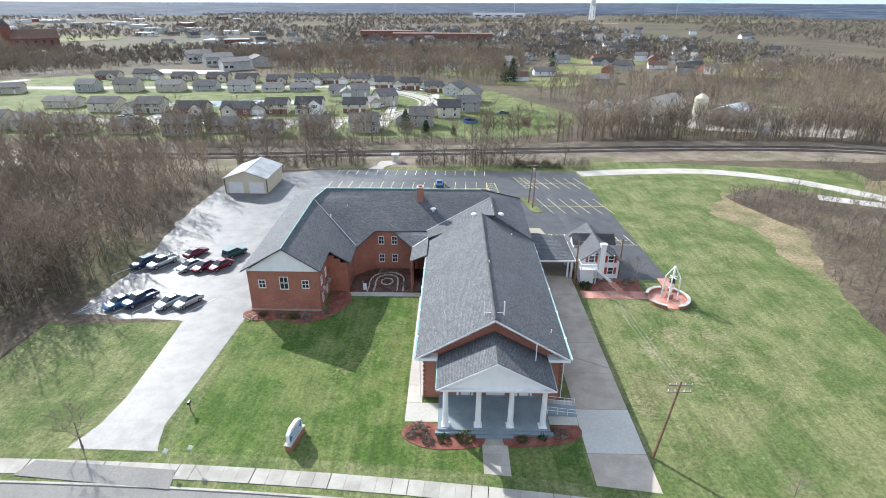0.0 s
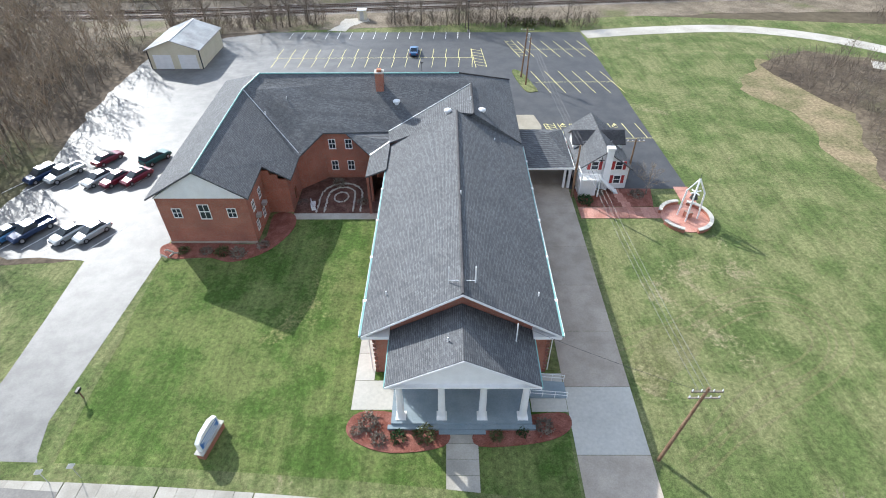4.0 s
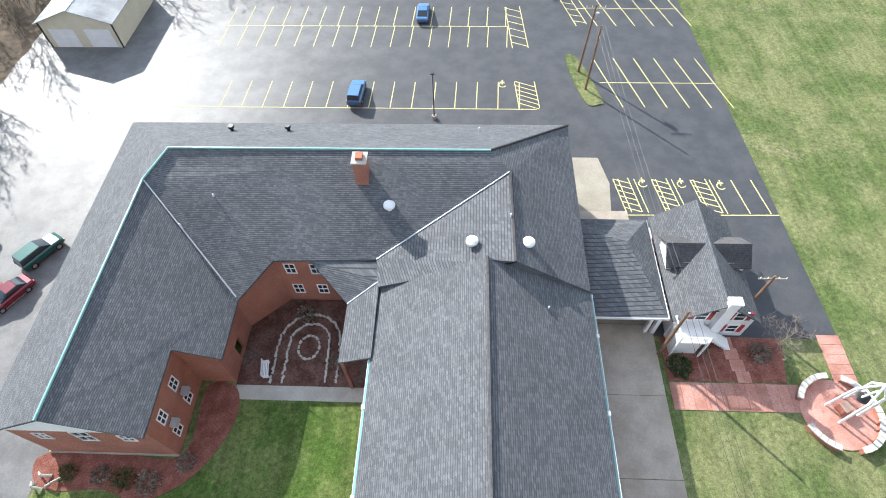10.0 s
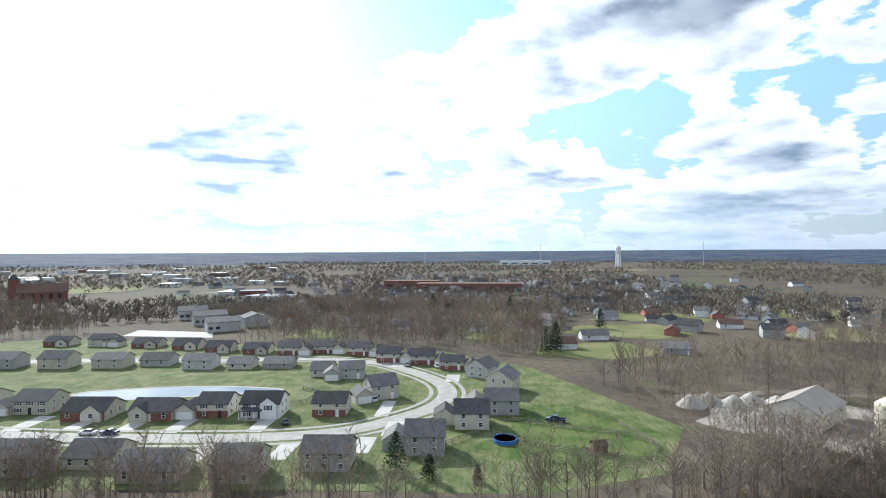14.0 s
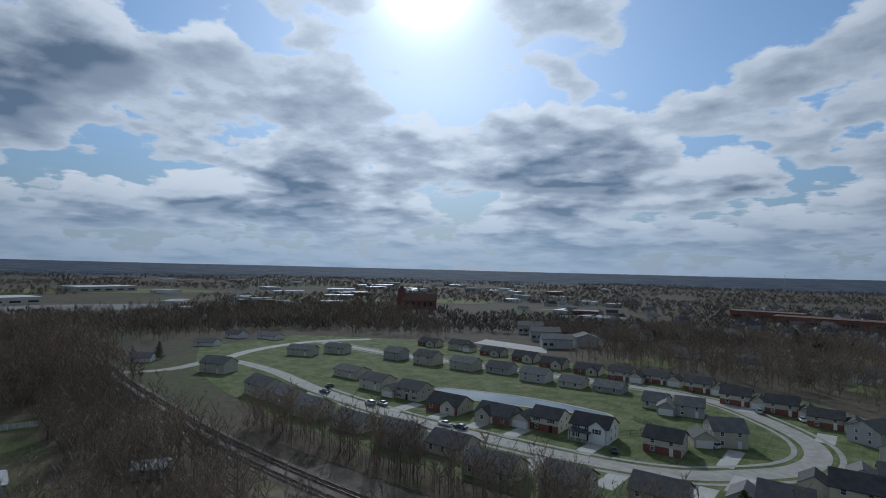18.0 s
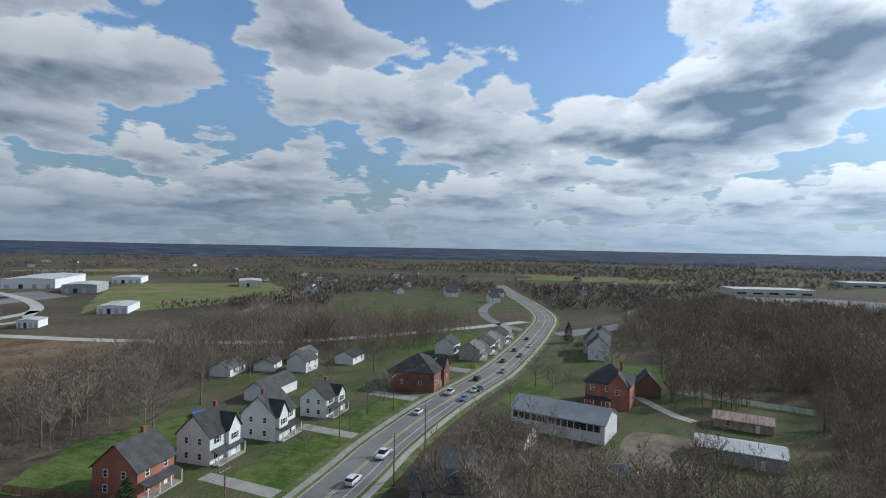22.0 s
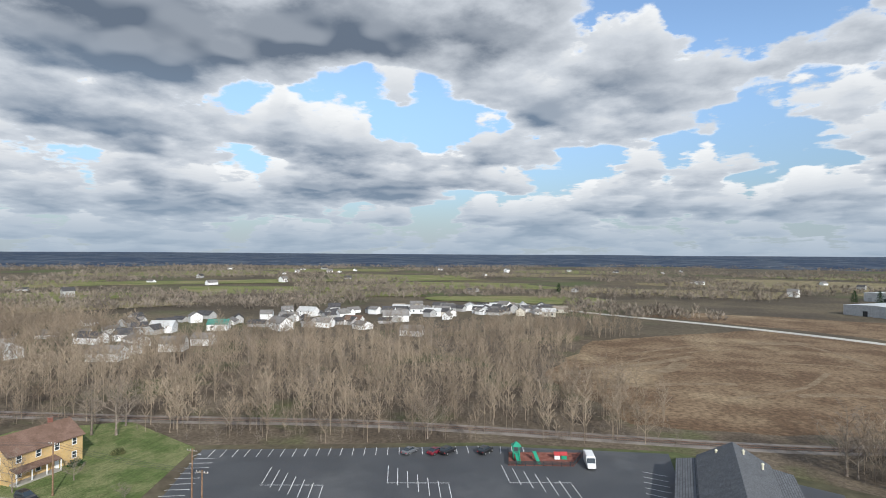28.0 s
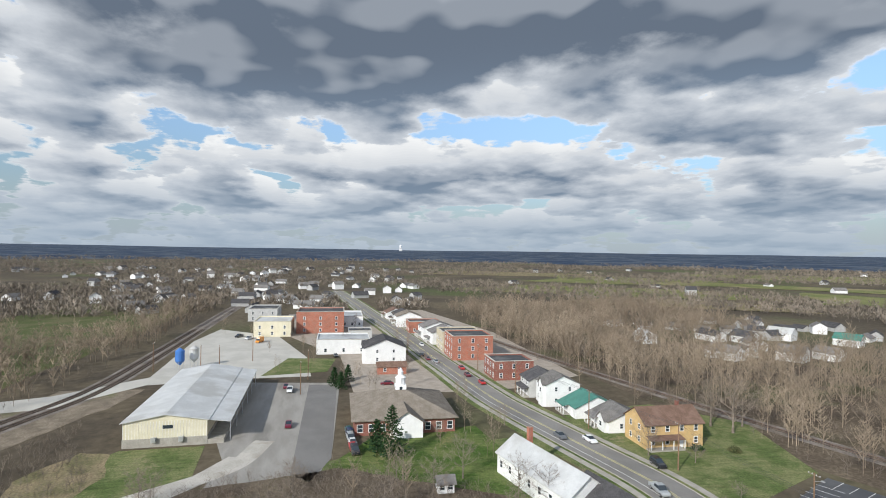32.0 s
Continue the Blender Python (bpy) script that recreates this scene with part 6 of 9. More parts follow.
for x, y in ((-3.0, 36.6), (6.5, 72.5)):
    lp = thing("lamp_post", "slim dark car park lamp post", "lamp post", (x, y, 0))
    part("mast", Geo().tube((0, 0, 0), (0, 0, 6.8), 0.08, 0.05, 8), DARK, lp)
    part("lamp_head", Geo().box(-0.25, -0.35, 6.75, 0.25, 0.25, 6.92), DARK, lp)
    part("footing", Geo().lathe(0, 0, [(0.3, 0), (0.3, 0.5)], 12), CONCRETE, lp)

# ---- railway ----
RAIL_LINE = smooth_line([(-520, 165), (-400, 133), (-260, 102), (-169, 88.5), (-123, 84.2), (-75, 84), (-28, 88.5), (0, 91), (70, 98), (122, 98), (160, 87), (197, 77.5), (266, 75), (377, 72.5), (470, 70), (700, 60), (1000, 30)], 6)
single("railway_bed", ribbon([p for p in RAIL_LINE if p.x > -112], 9.6, 2.2, -0.3, 0.06), BALLAST, "brown-grey gravel bed of the railway", "railway", kind="structure")

single("railway_bed", ribbon([p for p in RAIL_LINE if p.x < -92], 9.0, 2.2, -0.3, 0.055), BALLAST, "brown-grey gravel bed of the railway", "railway", kind="structure")


def track(line, off, ties=True):
    t = thing("railway_track", "rusty railway track on dark wooden ties", "railway track")
    for s in (-0.72, 0.72):
        part("rail", ribbon(line, 0.09, off + s, 0.16, 0.36), RUST, t)
    g = Geo()
    pieces = [(p, h) for p, h in along(line, 0.62) if abs(p.x) < 330]
    for p, h in pieces:
        c, s = math.cos(radians(h)), math.sin(radians(h))
        o = Vector((p.x - s * off, p.y + c * off))
        pts = [(o.x + c * a - s * b, o.y + s * a + c * b) for a, b in ((-0.12, -1.3), (0.12, -1.3), (0.12, 1.3), (-0.12, 1.3))]
        g.prism(pts, 0.05, 0.19)
    tagged(part("sleeper_bed", g, TIE, t), kind="stuff")


track(RAIL_LINE, 0.0)
track(RAIL_LINE, 4.4)
SOUTH_RAIL = smooth_line([(330, -70), (230, -88), (130, -110), (60, -128), (-31, -140), (-70, -150), (-130, -173), (-236, -216), (-362, -266), (-520, -330), (-760, -430)], 6)
single("railway_bed", ribbon(SOUTH_RAIL, 6.5, 0, -0.3, 0.08), BALLAST, "brown-grey gravel bed of the branch railway", "railway", kind="structure")
track(SOUTH_RAIL, 0.0)
near_rail = [p for p in RAIL_LINE if -112 < p.x < 200]
patch("railway_verge", ragged([(p.x, p.y - 14 if p.x < 0 else p.y - 13) for p in near_rail], 1.6, 3)[:-3] + ragged([(p.x, p.y + 13) for p in near_rail[::-1]], 2.5, 3)[:-3], 0.037, VERGE, "rough brown verge along the railway", category="verge")
cab = thing("signal_cabinet", "beige railway equipment hut on gravel", "equipment hut", (-19.4, 82.2, 0))
part("body", Geo().box(-1.0, -0.9, 0, 1.0, 0.9, 2.2), CREAM, cab)
part("roof", Geo().box(-1.15, -1.05, 2.2, 1.15, 1.05, 2.35), SHEDROOF, cab)
part("door", Geo().box(-0.45, -0.95, 0.1, 0.45, -0.9, 2.0), GREYSIDING, cab)
patch("gravel_pad", ragged([(-25, 77), (-23.4, 82.6), (-18.2, 83.4), (-17.6, 80.5), (-21, 78), (-22.6, 73.4), (-26.5, 73.4)], 0.8, 5), 0.05, GRAVEL, "pale gravel pad beside the railway", category="gravel")
single("gravel_track", ribbon(smooth_line([(33, 70.5), (50, 73.2), (68, 74), (84, 69), (97, 59), (108, 46), (122, 28), (138, 22)], 6), 5.0, 0, -0.2, 0.05), GRAVEL, "white gravel track curving round the lawn", "track", kind="structure")

# ---- housing estate beyond the railway ----
patch("estate_grass", [(-150, 111), (-100, 108), (-40, 112), (10, 113), (38, 124), (52, 155), (36, 190), (20, 225), (-20, 262), (-110, 275), (-230, 290), (-310, 240), (-300, 165), (-240, 132), (-190, 118)], 0.03, GRASS, "green lawns of the housing estate", category="lawn")
patch("back_garden", rounded([(-3, 135), (20, 126), (36, 132), (45, 150), (30, 172), (12, 172), (6, 150)]), 0.05, LAWN, "vivid green fenced back gardens", category="lawn")
ESTATE = smooth_line([(-330, 40), (-275, 70), (-262, 88), (-246, 122), (-253, 152), (-214, 154), (-168, 144), (-122, 138.5), (-80, 139), (-53, 142), (-36, 148), (-25, 158), (-16, 170), (-12.5, 184), (-16, 200), (-28, 217), (-47, 234), (-75, 240), (-112, 236), (-166, 233), (-212, 228), (-276, 232)], 6)
single("estate_road", ribbon(ESTATE[18:], 6.4, 0, -0.3, 0.07), CONCRETE, "pale concrete estate road in a loop", "road", kind="structure")
single("estate_road", ribbon(ESTATE[:20], 5.0, 0, -0.3, 0.06), CONCRETE, "pale lane leading to the estate", "road", kind="structure")
single("estate_road", ribbon(smooth_line([(-253, 152), (-268, 176), (-276, 204), (-276, 232), (-262, 262)], 5), 6.5, 0, -0.3, 0.065), PALECONCRETE, "pale concrete side road of the estate", "road", kind="structure")
for off in (-5.4, 5.4):
    single("estate_pavement", ribbon(ESTATE[36:], 1.4, off, -0.2, 0.09), CONCRETE, "pale pavement along the estate road", "pavement", kind="structure")
POND = rounded([(-137, 179), (-118, 187), (-95, 191), (-72, 189), (-70, 184), (-85, 181), (-106, 175), (-125, 172)])
patch("pond", POND, 0.07, WATER, "long still pond among the houses", category="pond")
bank = thing("pond_bank", "pale stone rim of the pond", "bank", kind="structure")
rim = [Vector(p) for p in POND] + [Vector(POND[0])]
part("rim", ribbon(rim, 1.4, 0, -0.2, 0.1), GRAVEL, bank)

E1, E2 = "houses of the estate", "estate houses with garages"


def estate(x, yb, w, h, facing, label, wall, roof, d=9.0, storeys=2, yaw=3, **more):
    """yb: the side that looks to the church; facing: 1 fronts the church, -1 backs on to it."""
    hip = more.pop("hip", 0)
    h *= 0.82
    wall_h = h * (0.64 if storeys > 1 else 0.52)
    return house(x, yb + d / 2, yaw if facing > 0 else yaw + 180, w, d, wall_h, h - wall_h, wall, roof, label, storeys, hip=hip, group=E1, **more)


for row in ((-101, 114, 10.5, 8.2, GREYSIDING), (-52, 114, 9.7, 8.2, TANSIDING), (-35, 121, 10.5, 7.9, GREYSIDING), (-141, 116, 11, 7.5, TANSIDING)):
    estate(*row[:4], -1, "two-storey pale siding house with grey shingle roof", row[4], GREYSHINGLE)
for row in ((-87, 119, 11.0, 6.4), (-70, 113, 12.4, 6.6), (-121, 116, 11.2, 5.9)):
    estate(*row, -1, "single-storey tan siding house seen from its garden", TANSIDING, GREYSHINGLE, storeys=1, d=9.5)
estate(-14.5, 131, 9.0, 9.0, -1, "two-storey pale house with a front garage wing", GREYSIDING, GREYSHINGLE, d=8.5, garage=1)
estate(-4, 150, 9.0, 8.6, -1, "two-storey pale house with a dark roof and garage", TANSIDING, DARKSHINGLE, d=9, garage=1)
estate(4.5, 163, 9.5, 8.3, -1, "two-storey pale house with a garage wing", GREYSIDING, GREYSHINGLE, d=9, garage=1)
estate(6, 187, 10.0, 9.6, -1, "tall pale house with a tan roof", TANSIDING, GREYSHINGLE, d=9, yaw=70)
estate(-1, 208, 9.5, 8.4, -1, "pale house with white trim by the road's bend", GREYSIDING, GREYSHINGLE, d=9, yaw=60)
estate(-133, 156, 10.5, 7.9, 1, "two-storey tan house with a garage at its end", TANSIDING, GREYSHINGLE, garage=-1, shutters=BLACK)
estate(-113, 151, 12.5, 6.8, 1, "single-storey house with a dark brick front gable", TANSIDING, DARKSHINGLE, storeys=1, lower=DARKBRICK, cross=1, d=10)
estate(-94, 152, 12.0, 6.6, 1, "single-storey brick-fronted house with front gable", TANSIDING, DARKSHINGLE, storeys=1, lower=DARKBRICK, cross=-1, d=10)
estate(-78, 156, 9.0, 7.8, 1, "two-storey house with a dark brick ground floor", TANSIDING, DARKSHINGLE, lower=DARKBRICK, garage=-1, shutters=BLACK)
estate(-64, 156, 11.0, 8.4, 1, "two-storey white-fronted house with two front gables", WHITE, DARKSHINGLE, cross=1, porch=1, shutters=BLACK)
estate(-45, 159, 9.5, 7.6, 1, "two-storey dark brick-fronted house", TANSIDING, DARKSHINGLE, lower=DARKBRICK)
estate(-34, 177, 9.0, 9.0, 1, "two-storey pale house with a garage wing", TANSIDING, GREYSHINGLE, garage=-1, yaw=30)
estate(-50, 204, 9.0, 7.4, 1, "pale gabled house inside the road's loop", GREYSIDING, GREYSHINGLE, garage=-1, yaw=12)
estate(-62, 207, 8.0, 6.4, -1, "low pale house inside the loop", TANSIDING, GREYSHINGLE, storeys=1)
for x, yb, w, h, s, m in ((-197, 214, 10, 7.8, 2, GREYSIDING), (-176, 215, 12, 8.4, 2, TANSIDING), (-154, 217, 13, 7.4, 2, TANSIDING), (-137, 222, 12, 6.4, 1, GREYSIDING), (-116, 217, 12, 7.2, 2, GREYSIDING), (-99, 218, 9.9, 5.6, 1, TANSIDING), (-84, 220, 11.5, 5.3, 1, GREYSIDING)):
    estate(x, yb, w, h, -1, "pale siding house backing on the pond", m, GREYSHINGLE, storeys=s, lite=1)
for x, yb, w, h, s in ((-216, 265, 13, 5.9, 1), (-194, 266, 11, 7.3, 2), (-168, 263, 13, 5.8, 1), (-145, 259, 12.5, 6.4, 1), (-125, 252, 12, 6.6, 1), (-106, 250, 12, 6.0, 1), (-90, 249, 10, 7.2, 2), (-75, 253, 9.5, 6.6, 2), (-57, 248, 9.7, 7.3, 2), (-41, 234, 10, 7.6, 2), (-26, 230, 10, 7.6, 2), (-13, 221, 9.5, 6.6, 2)):
    estate(x, yb, w, h, 1, "brick-fronted estate house with a dark roof", TANSIDING, DARKSHINGLE, storeys=s, lower=DARKBRICK if s == 1 or x > -100 else None, lite=1, garage=1 if s == 2 else 0, cross=1 if s == 1 else 0)
for x, yb, w, h, y in ((-227, 132, 13, 8.4, 20), (-175, 121, 14, 8.6, -6), (-160, 120, 10, 7.6, -4), (-179, 167, 14, 5.8, 0), (-154, 158, 12, 7.4, 0), (-240, 187, 14, 6.8, 25), (-233, 205, 12, 6.6, 20)):
    estate(x, yb, w, h, 1, "grey-roofed house on the estate's edge", TANSIDING, GREYSHINGLE, yaw=y, lite=1)
for x, y, w, h, yaw in ((-325, 203, 12, 5.0, 10), (-306, 216, 16, 4.2, 5), (-304, 172, 12, 4.2, 30), (-275, 124, 10, 4.2, 50), (37, 272, 13, 5.6, 8), (89, 262, 14, 5.2, -15), (84, 383, 13, 6, 0)):
    house(x, y, yaw, w, 8, h * 0.55, h * 0.45, SIDING if x < 60 else GREYSIDING, BROWNSHINGLE if x > 0 and x < 60 else GREYSHINGLE, "low ranch house among bare trees", 1, lite=1, group="ranch houses")

# driveways
for x, y0, y1, w in ((-126, 142, 155, 5), (-111, 143, 150, 4.5), (-96, 143, 151, 4.5), (-83, 143, 155, 4.5), (-61, 145, 155, 4.5), (-24, 144, 156, 6), (-30, 160, 176, 4), (-12, 202, 213, 5), (-36, 226, 233, 5)):
    patch("house_drive", [(x - w / 2, y0), (x + w / 2, y0), (x + w / 2, y1), (x - w / 2, y1)], 0.085, PALECONCRETE, "pale concrete house driveway", category="driveway")
for x, y in ((-90, 133), (-67, 133), (-48, 135), (-30, 140)):
    patch("house_drive", [(x - 2.3, y - 8), (x + 2.3, y - 8), (x + 2.3, y + 3), (x - 2.3, y + 3)], 0.085, PALECONCRETE, "pale concrete house driveway", category="driveway")

for kind, paint, x, y, yaw in (("sedan", "navy", -97.5, 141, 92), ("sedan", "black", -55, 152, 30), ("sedan", "white", -103, 140.5, 90), ("suv", "silver", -137, 142, 80), ("sedan", "white", -134, 145, 80), ("sedan", "blue", -162, 142.5, 95), ("sedan", "white", -19.5, 226, 20), ("suv", "silver", -32, 228, 10), ("sedan", "black", -168, 150, 20), ("suv", "white", -36, 175, 60)):
    car(kind, paint, x, y, yaw, paint + " car standing in the estate", "estate cars", 0.09)


def fence(line, label, gap=2.4, h=1.25, mat=None, rails=3):
    f = thing("fence", label, "fence", group="garden fences")
    mat = mat or GREYWOOD
    pts = [p for p, _ in along(line, gap)]
    post = mesh_of(Geo().box(-0.07, -0.07, 0, 0.07, 0.07, h), mat, "post")
    for p in pts:
        part("post", post, None, f).matrix_basis = pose(p.x, p.y, 0)
    for k in range(rails):
        z = 0.3 + (h - 0.45) * k / (rails - 1)
        part("rail", ribbon(line, 0.05, 0, z, z + 0.13), mat, f)


fence([Vector(p) for p in ((7, 158), (22, 152), (35, 148), (41, 140), (37, 131), (28, 127))], "weathered split-rail garden fence")
fence([Vector(p) for p in ((2, 146), (14, 137), (30, 131), (38, 131))], "weathered split-rail garden fence")
fence([Vector(p) for p in ((-2, 147), (-10, 138), (-12, 129))], "grey split-rail garden fence")
fence([Vector(p) for p in ((-62, 188), (-55, 184), (-56, 172), (-64, 167))], "brown paddock fence by the pond")
fence([Vector(p) for p in ((41, 140), (36, 158), (26, 170))], "pale split-rail garden fence")
pool = thing("paddling_pool", "round blue above-ground pool in a garden", "pool", (4.5, 141.5, 0))
part("pool_wall", Geo().lathe(0, 0, [(3.0, 0), (3.0, 1.1), (2.85, 1.1), (2.85, 0.9)], 24), BLUE, pool)
part("water", Geo().lathe(0, 0, [(2.84, 0.8), (2.84, 0.9)], 24), WATER, pool)
hut = thing("garden_shed", "small brown wooden garden shed on grass", "shed", (26.0, 136.0, 0), 12)
part("wall", gable_block(-1.6, 1.6, -1.3, 1.3, 0, 2.0, 0.9), WOOD, hut)
for g in gable_roof(-1.6, 1.6, -1.3, 1.3, 2.05, 0.9, 0.25, 0.08):
    part("roof_slope", g, BROWNSHINGLE, hut)
car("pickup", "navy", 19.0, 158.0, 75, "dark blue pickup parked on the grass")

# ---- stone yard and long shed to the north-east ----
patch("stone_yard", ragged([(60, 160), (72, 146), (95, 128), (135, 116), (150, 130), (140, 165), (110, 175), (84, 190), (66, 180)], 5), 0.04, material("yard_rubble", (0.24, 0.21, 0.17), (0.36, 0.325, 0.275), 0.09, 0.95, 1.5, 0.4, 0.4, c=(0.16, 0.13, 0.10)), "pale bare stone yard", category="yard")
house(88, 164, 44, 21, 13.4, 4.4, 3.4, TANSIDING, material("sand_metal_roof", (0.33, 0.29, 0.235), (0.38, 0.34, 0.28), 0.2, 0.6, 3.0, 0.08), "broad sand-coloured shed in the stone yard", 1, lite=1, name="yard_shed", category="shed")
house(108, 141, 44, 14, 11, 6, 2.0, BLOCK, FLATROOF, "grey block building in the stone yard", 1, lite=1, name="yard_shed", category="shed")
silo = thing("silo", "tan cylindrical silo in the stone yard", "silo", (96.6, 145.7, 0))
part("barrel", Geo().lathe(0, 0, [(2.6, 2.5), (2.6, 9.5), (0.7, 11.0)], 20), CREAM, silo)
for k in range(4):
    part("leg", Geo().tube((2.2 * math.cos(k * 1.57), 2.2 * math.sin(k * 1.57), 0), (2.2 * math.cos(k * 1.57), 2.2 * math.sin(k * 1.57), 2.8), 0.18, None, 6), STEEL, silo)
for k in range(5):
    heap = single("stone_heap", Geo().lathe(0, 0, [(4.5, 0), (3.2, 1.3), (1.6, 2.6), (0.3, 3.4)], 11), GRAVEL, "pale conical heap of crushed stone", "stone heap", (62 + 6.2 * k, 176 + 3.0 * (k % 2), 0), 20 * k, "stone heaps")
patch("gravel_works_road", [(62, 184), (100, 192), (150, 179), (190, 162), (190, 167), (150, 184), (100, 197), (60, 188)], 0.045, VERGE, "pale haul road past the stone yard", category="road")
for pts in ([(24, 250), (60, 246), (84, 262), (70, 290), (34, 286)], [(40, 320), (90, 300), (130, 330), (110, 360), (60, 352)], [(70, 380), (150, 372), (170, 410), (100, 430)], [(-10, 300), (14, 296), (20, 330), (-6, 336)], [(160, 300), (230, 290), (250, 340), (190, 352)], [(200, 400), (290, 380), (310, 440), (230, 460)], [(-20, 400), (30, 388), (40, 430), (-10, 446)], [(-110, 300), (-84, 296), (-80, 330), (-104, 336)]):
    patch("north_green", ragged(pts, 6, 6), 0.03, MEADOW, "green garden plot beyond the woods", category="lawn")
for x, y, w, yaw in ((58, 300, 14, 5), (105, 318, 12, 70), (148, 345, 13, -10), (180, 330, 11, 20), (215, 312, 13, -20), (120, 405, 12, 8), (160, 392, 11, 80), (90, 448, 13, 0), (30, 345, 12, -12), (-6, 350, 12, 10), (-50, 330, 13, 4), (-85, 345, 12, -8), (-30, 385, 14, 0), (-70, 400, 12, 12), (240, 370, 12, 0), (265, 410, 13, 30), (60, 410, 12, 90), (10, 440, 13, 5), (-110, 420, 12, 0), (-140, 395, 13, 15), (200, 440, 12, 0), (150, 470, 14, 10)):
    house(x, y, yaw, w, 8, 3.0, 2.4, SIDING if (x + y) % 3 else BRICK, BROWNSHINGLE if (x + y) % 2 else GREYSHINGLE, "low house among bare trees beyond the estate", 1, lite=1, group="ranch houses")

# ---- west along the main street ----
patch("west_gardens", [(-62, -48), (-140, -46), (-215, -46), (-300, -48), (-300, -100), (-215, -120), (-150, -128), (-110, -112), (-62, -102)], 0.03, GARDEN, "green gardens south of the street", category="lawn")
patch("west_gardens", [(-140, -31), (-215, -29), (-300, -28), (-290, -4), (-230, 14), (-190, 4), (-150, -12)], 0.03, GARDEN, "green gardens north of the street", category="lawn")
for pts in ([(-84, -51), (-118, -50), (-118, -66), (-86, -68)], [(-121, -50), (-153, -49), (-152, -66), (-124, -66)], [(-70, -88), (-112, -90), (-124, -104), (-90, -112), (-66, -104)], [(-196, -48), (-216, -48), (-214, -62), (-200, -66)], [(-160, -29), (-196, -28), (-196, -18), (-166, -10)], [(-204, -2), (-236, 2), (-240, 24), (-210, 22)], [(-218, -72), (-286, -72), (-286, -92), (-222, -96)]):
    patch("garden_lawn", ragged(pts, 2.0, 7), 0.036, LAWN, "bright green garden lawn by the street", category="lawn")
for x, y0, y1, w in ((-119.5, -50, -72, 4.0), (-86, -50, -72, 3.6), (-156, -49, -70, 5.0), (-200, -48, -70, 7.0), (-70, -52, -74, 3.6)):
    patch("house_drive", [(x - w / 2, y0), (x + w / 2, y0), (x + w / 2 - 1.5, y1), (x - w / 2 - 1.5, y1)], 0.05, CONCRETE, "pale concrete driveway beside a house", category="driveway")
patch("chapel_yard", [(-158, -52), (-184, -51), (-184, -58), (-158, -58)], 0.045, VERGE, "bare brown ground before the brick chapel", category="yard")
WEST = "houses along the main street"
house(-96, -79, 184, 9.5, 8.5, 6.4, 4.2, SIDING, DARKSHINGLE, "white two-storey farmhouse with dark shutters and porch", 2, porch=2, chimney=1, cross=1, shutters=BLACK, group=WEST)
house(-113, -76, 184, 9, 9.5, 6.2, 4.4, SIDING, DARKSHINGLE, "white gabled farmhouse with a front porch", 2, porch=2, cross=-1, chimney=-1, shutters=BLACK, group=WEST)
house(-133.5, -73.5, 184, 10, 8, 5.4, 3.0, SIDING, DARKSHINGLE, "white house with dark shutters and a porch", 2, porch=2, cross=1, shutters=BLACK, chimney=1, group=WEST)
house(-143, -98, 184, 17, 8, 3.4, 2.6, SIDING, DARKSHINGLE, "long white garage with a dark roof", 1, group=WEST, name="long_garage", category="garage", lite=1)
for x, y, w, h, r, yaw in ((-160, -130, 11, 5.2, GREYSHINGLE, 10), (-172, -122, 10, 5.0, DARKSHINGLE, 20), (-176, -109, 9, 7.2, DARKSHINGLE, 4), (-196, -100, 11, 5.2, DARKSHINGLE, 4), (-190, -118, 9, 5.8, GREYSHINGLE, 4)):
    house(x, y, yaw, w, 8, h * 0.6, h * 0.4, SIDING, r, "small white house behind the street", 2 if h > 7 else 1, lite=1, group=WEST)
chapel = house(-173, -60, 184, 17, 16, 6.2, 5.0, DARKBRICK, DARKSHINGLE, "dark red brick chapel with a hipped roof", 1, hip=1, cross=1, group=WEST, name="brick_chapel", category="church")
for k, (x, y) in enumerate(((-224, -56), (-238, -55), (-252, -56), (-266, -55), (-282, -57), (-232, -70))):
    house(x, y, 182, 10, 9, 4.6, 3.0, SIDING if k % 2 else GREYSIDING, DARKSHINGLE if k % 2 else GREYSHINGLE, "small pale frame house on the street", 2 if k % 3 == 0 else 1, lite=1, porch=1, group=WEST)
house(-176, 3, 84, 13, 12, 7.4, 4.8, BRICK, DARKSHINGLE, "large red brick house with a dark hipped roof", 2, hip=1, porch=1, cross=1, chimney=1, group=WEST)
house(-192, 14, 4, 9, 8, 3.6, 4.2, WOOD, DARKSHINGLE, "dark timber barn behind the brick house", 1, lite=1, group=WEST, name="barn", category="barn")
longb = house(-145.5, -7.5, 78, 25, 12, 5.0, 2.6, SIDING, material("grey_metal_roof", (0.27, 0.28, 0.29), (0.34, 0.35, 0.36), 0.2, 0.5, 4.0, 0.1, metal=0.2), "long white building with a grey metal roof", 2, lite=1, group=WEST, name="long_building", category="building")
for k in range(14):
    part("upper_pane", Geo().box(-11.6 + 1.66 * k, -6.16, 2.9, -10.3 + 1.66 * k, -6.02, 4.5), DARK, longb, "dark upper window band")
part("chimney", Geo().box(10.8, 1.2, 5, 11.6, 2.0, 8.6), DARKBRICK, longb)
house(-131, -17, 78, 8, 8, 2.8, 2.2, SIDING, BROWNSHINGLE, "low building with a rusty brown roof", 1, lite=1, group=WEST)
house(-104, -21, 12, 15, 11, 3.2, 3.2, GREYSIDING, GREYSHINGLE, "low house with a weathered grey-green roof", 1, lite=1, group=WEST)
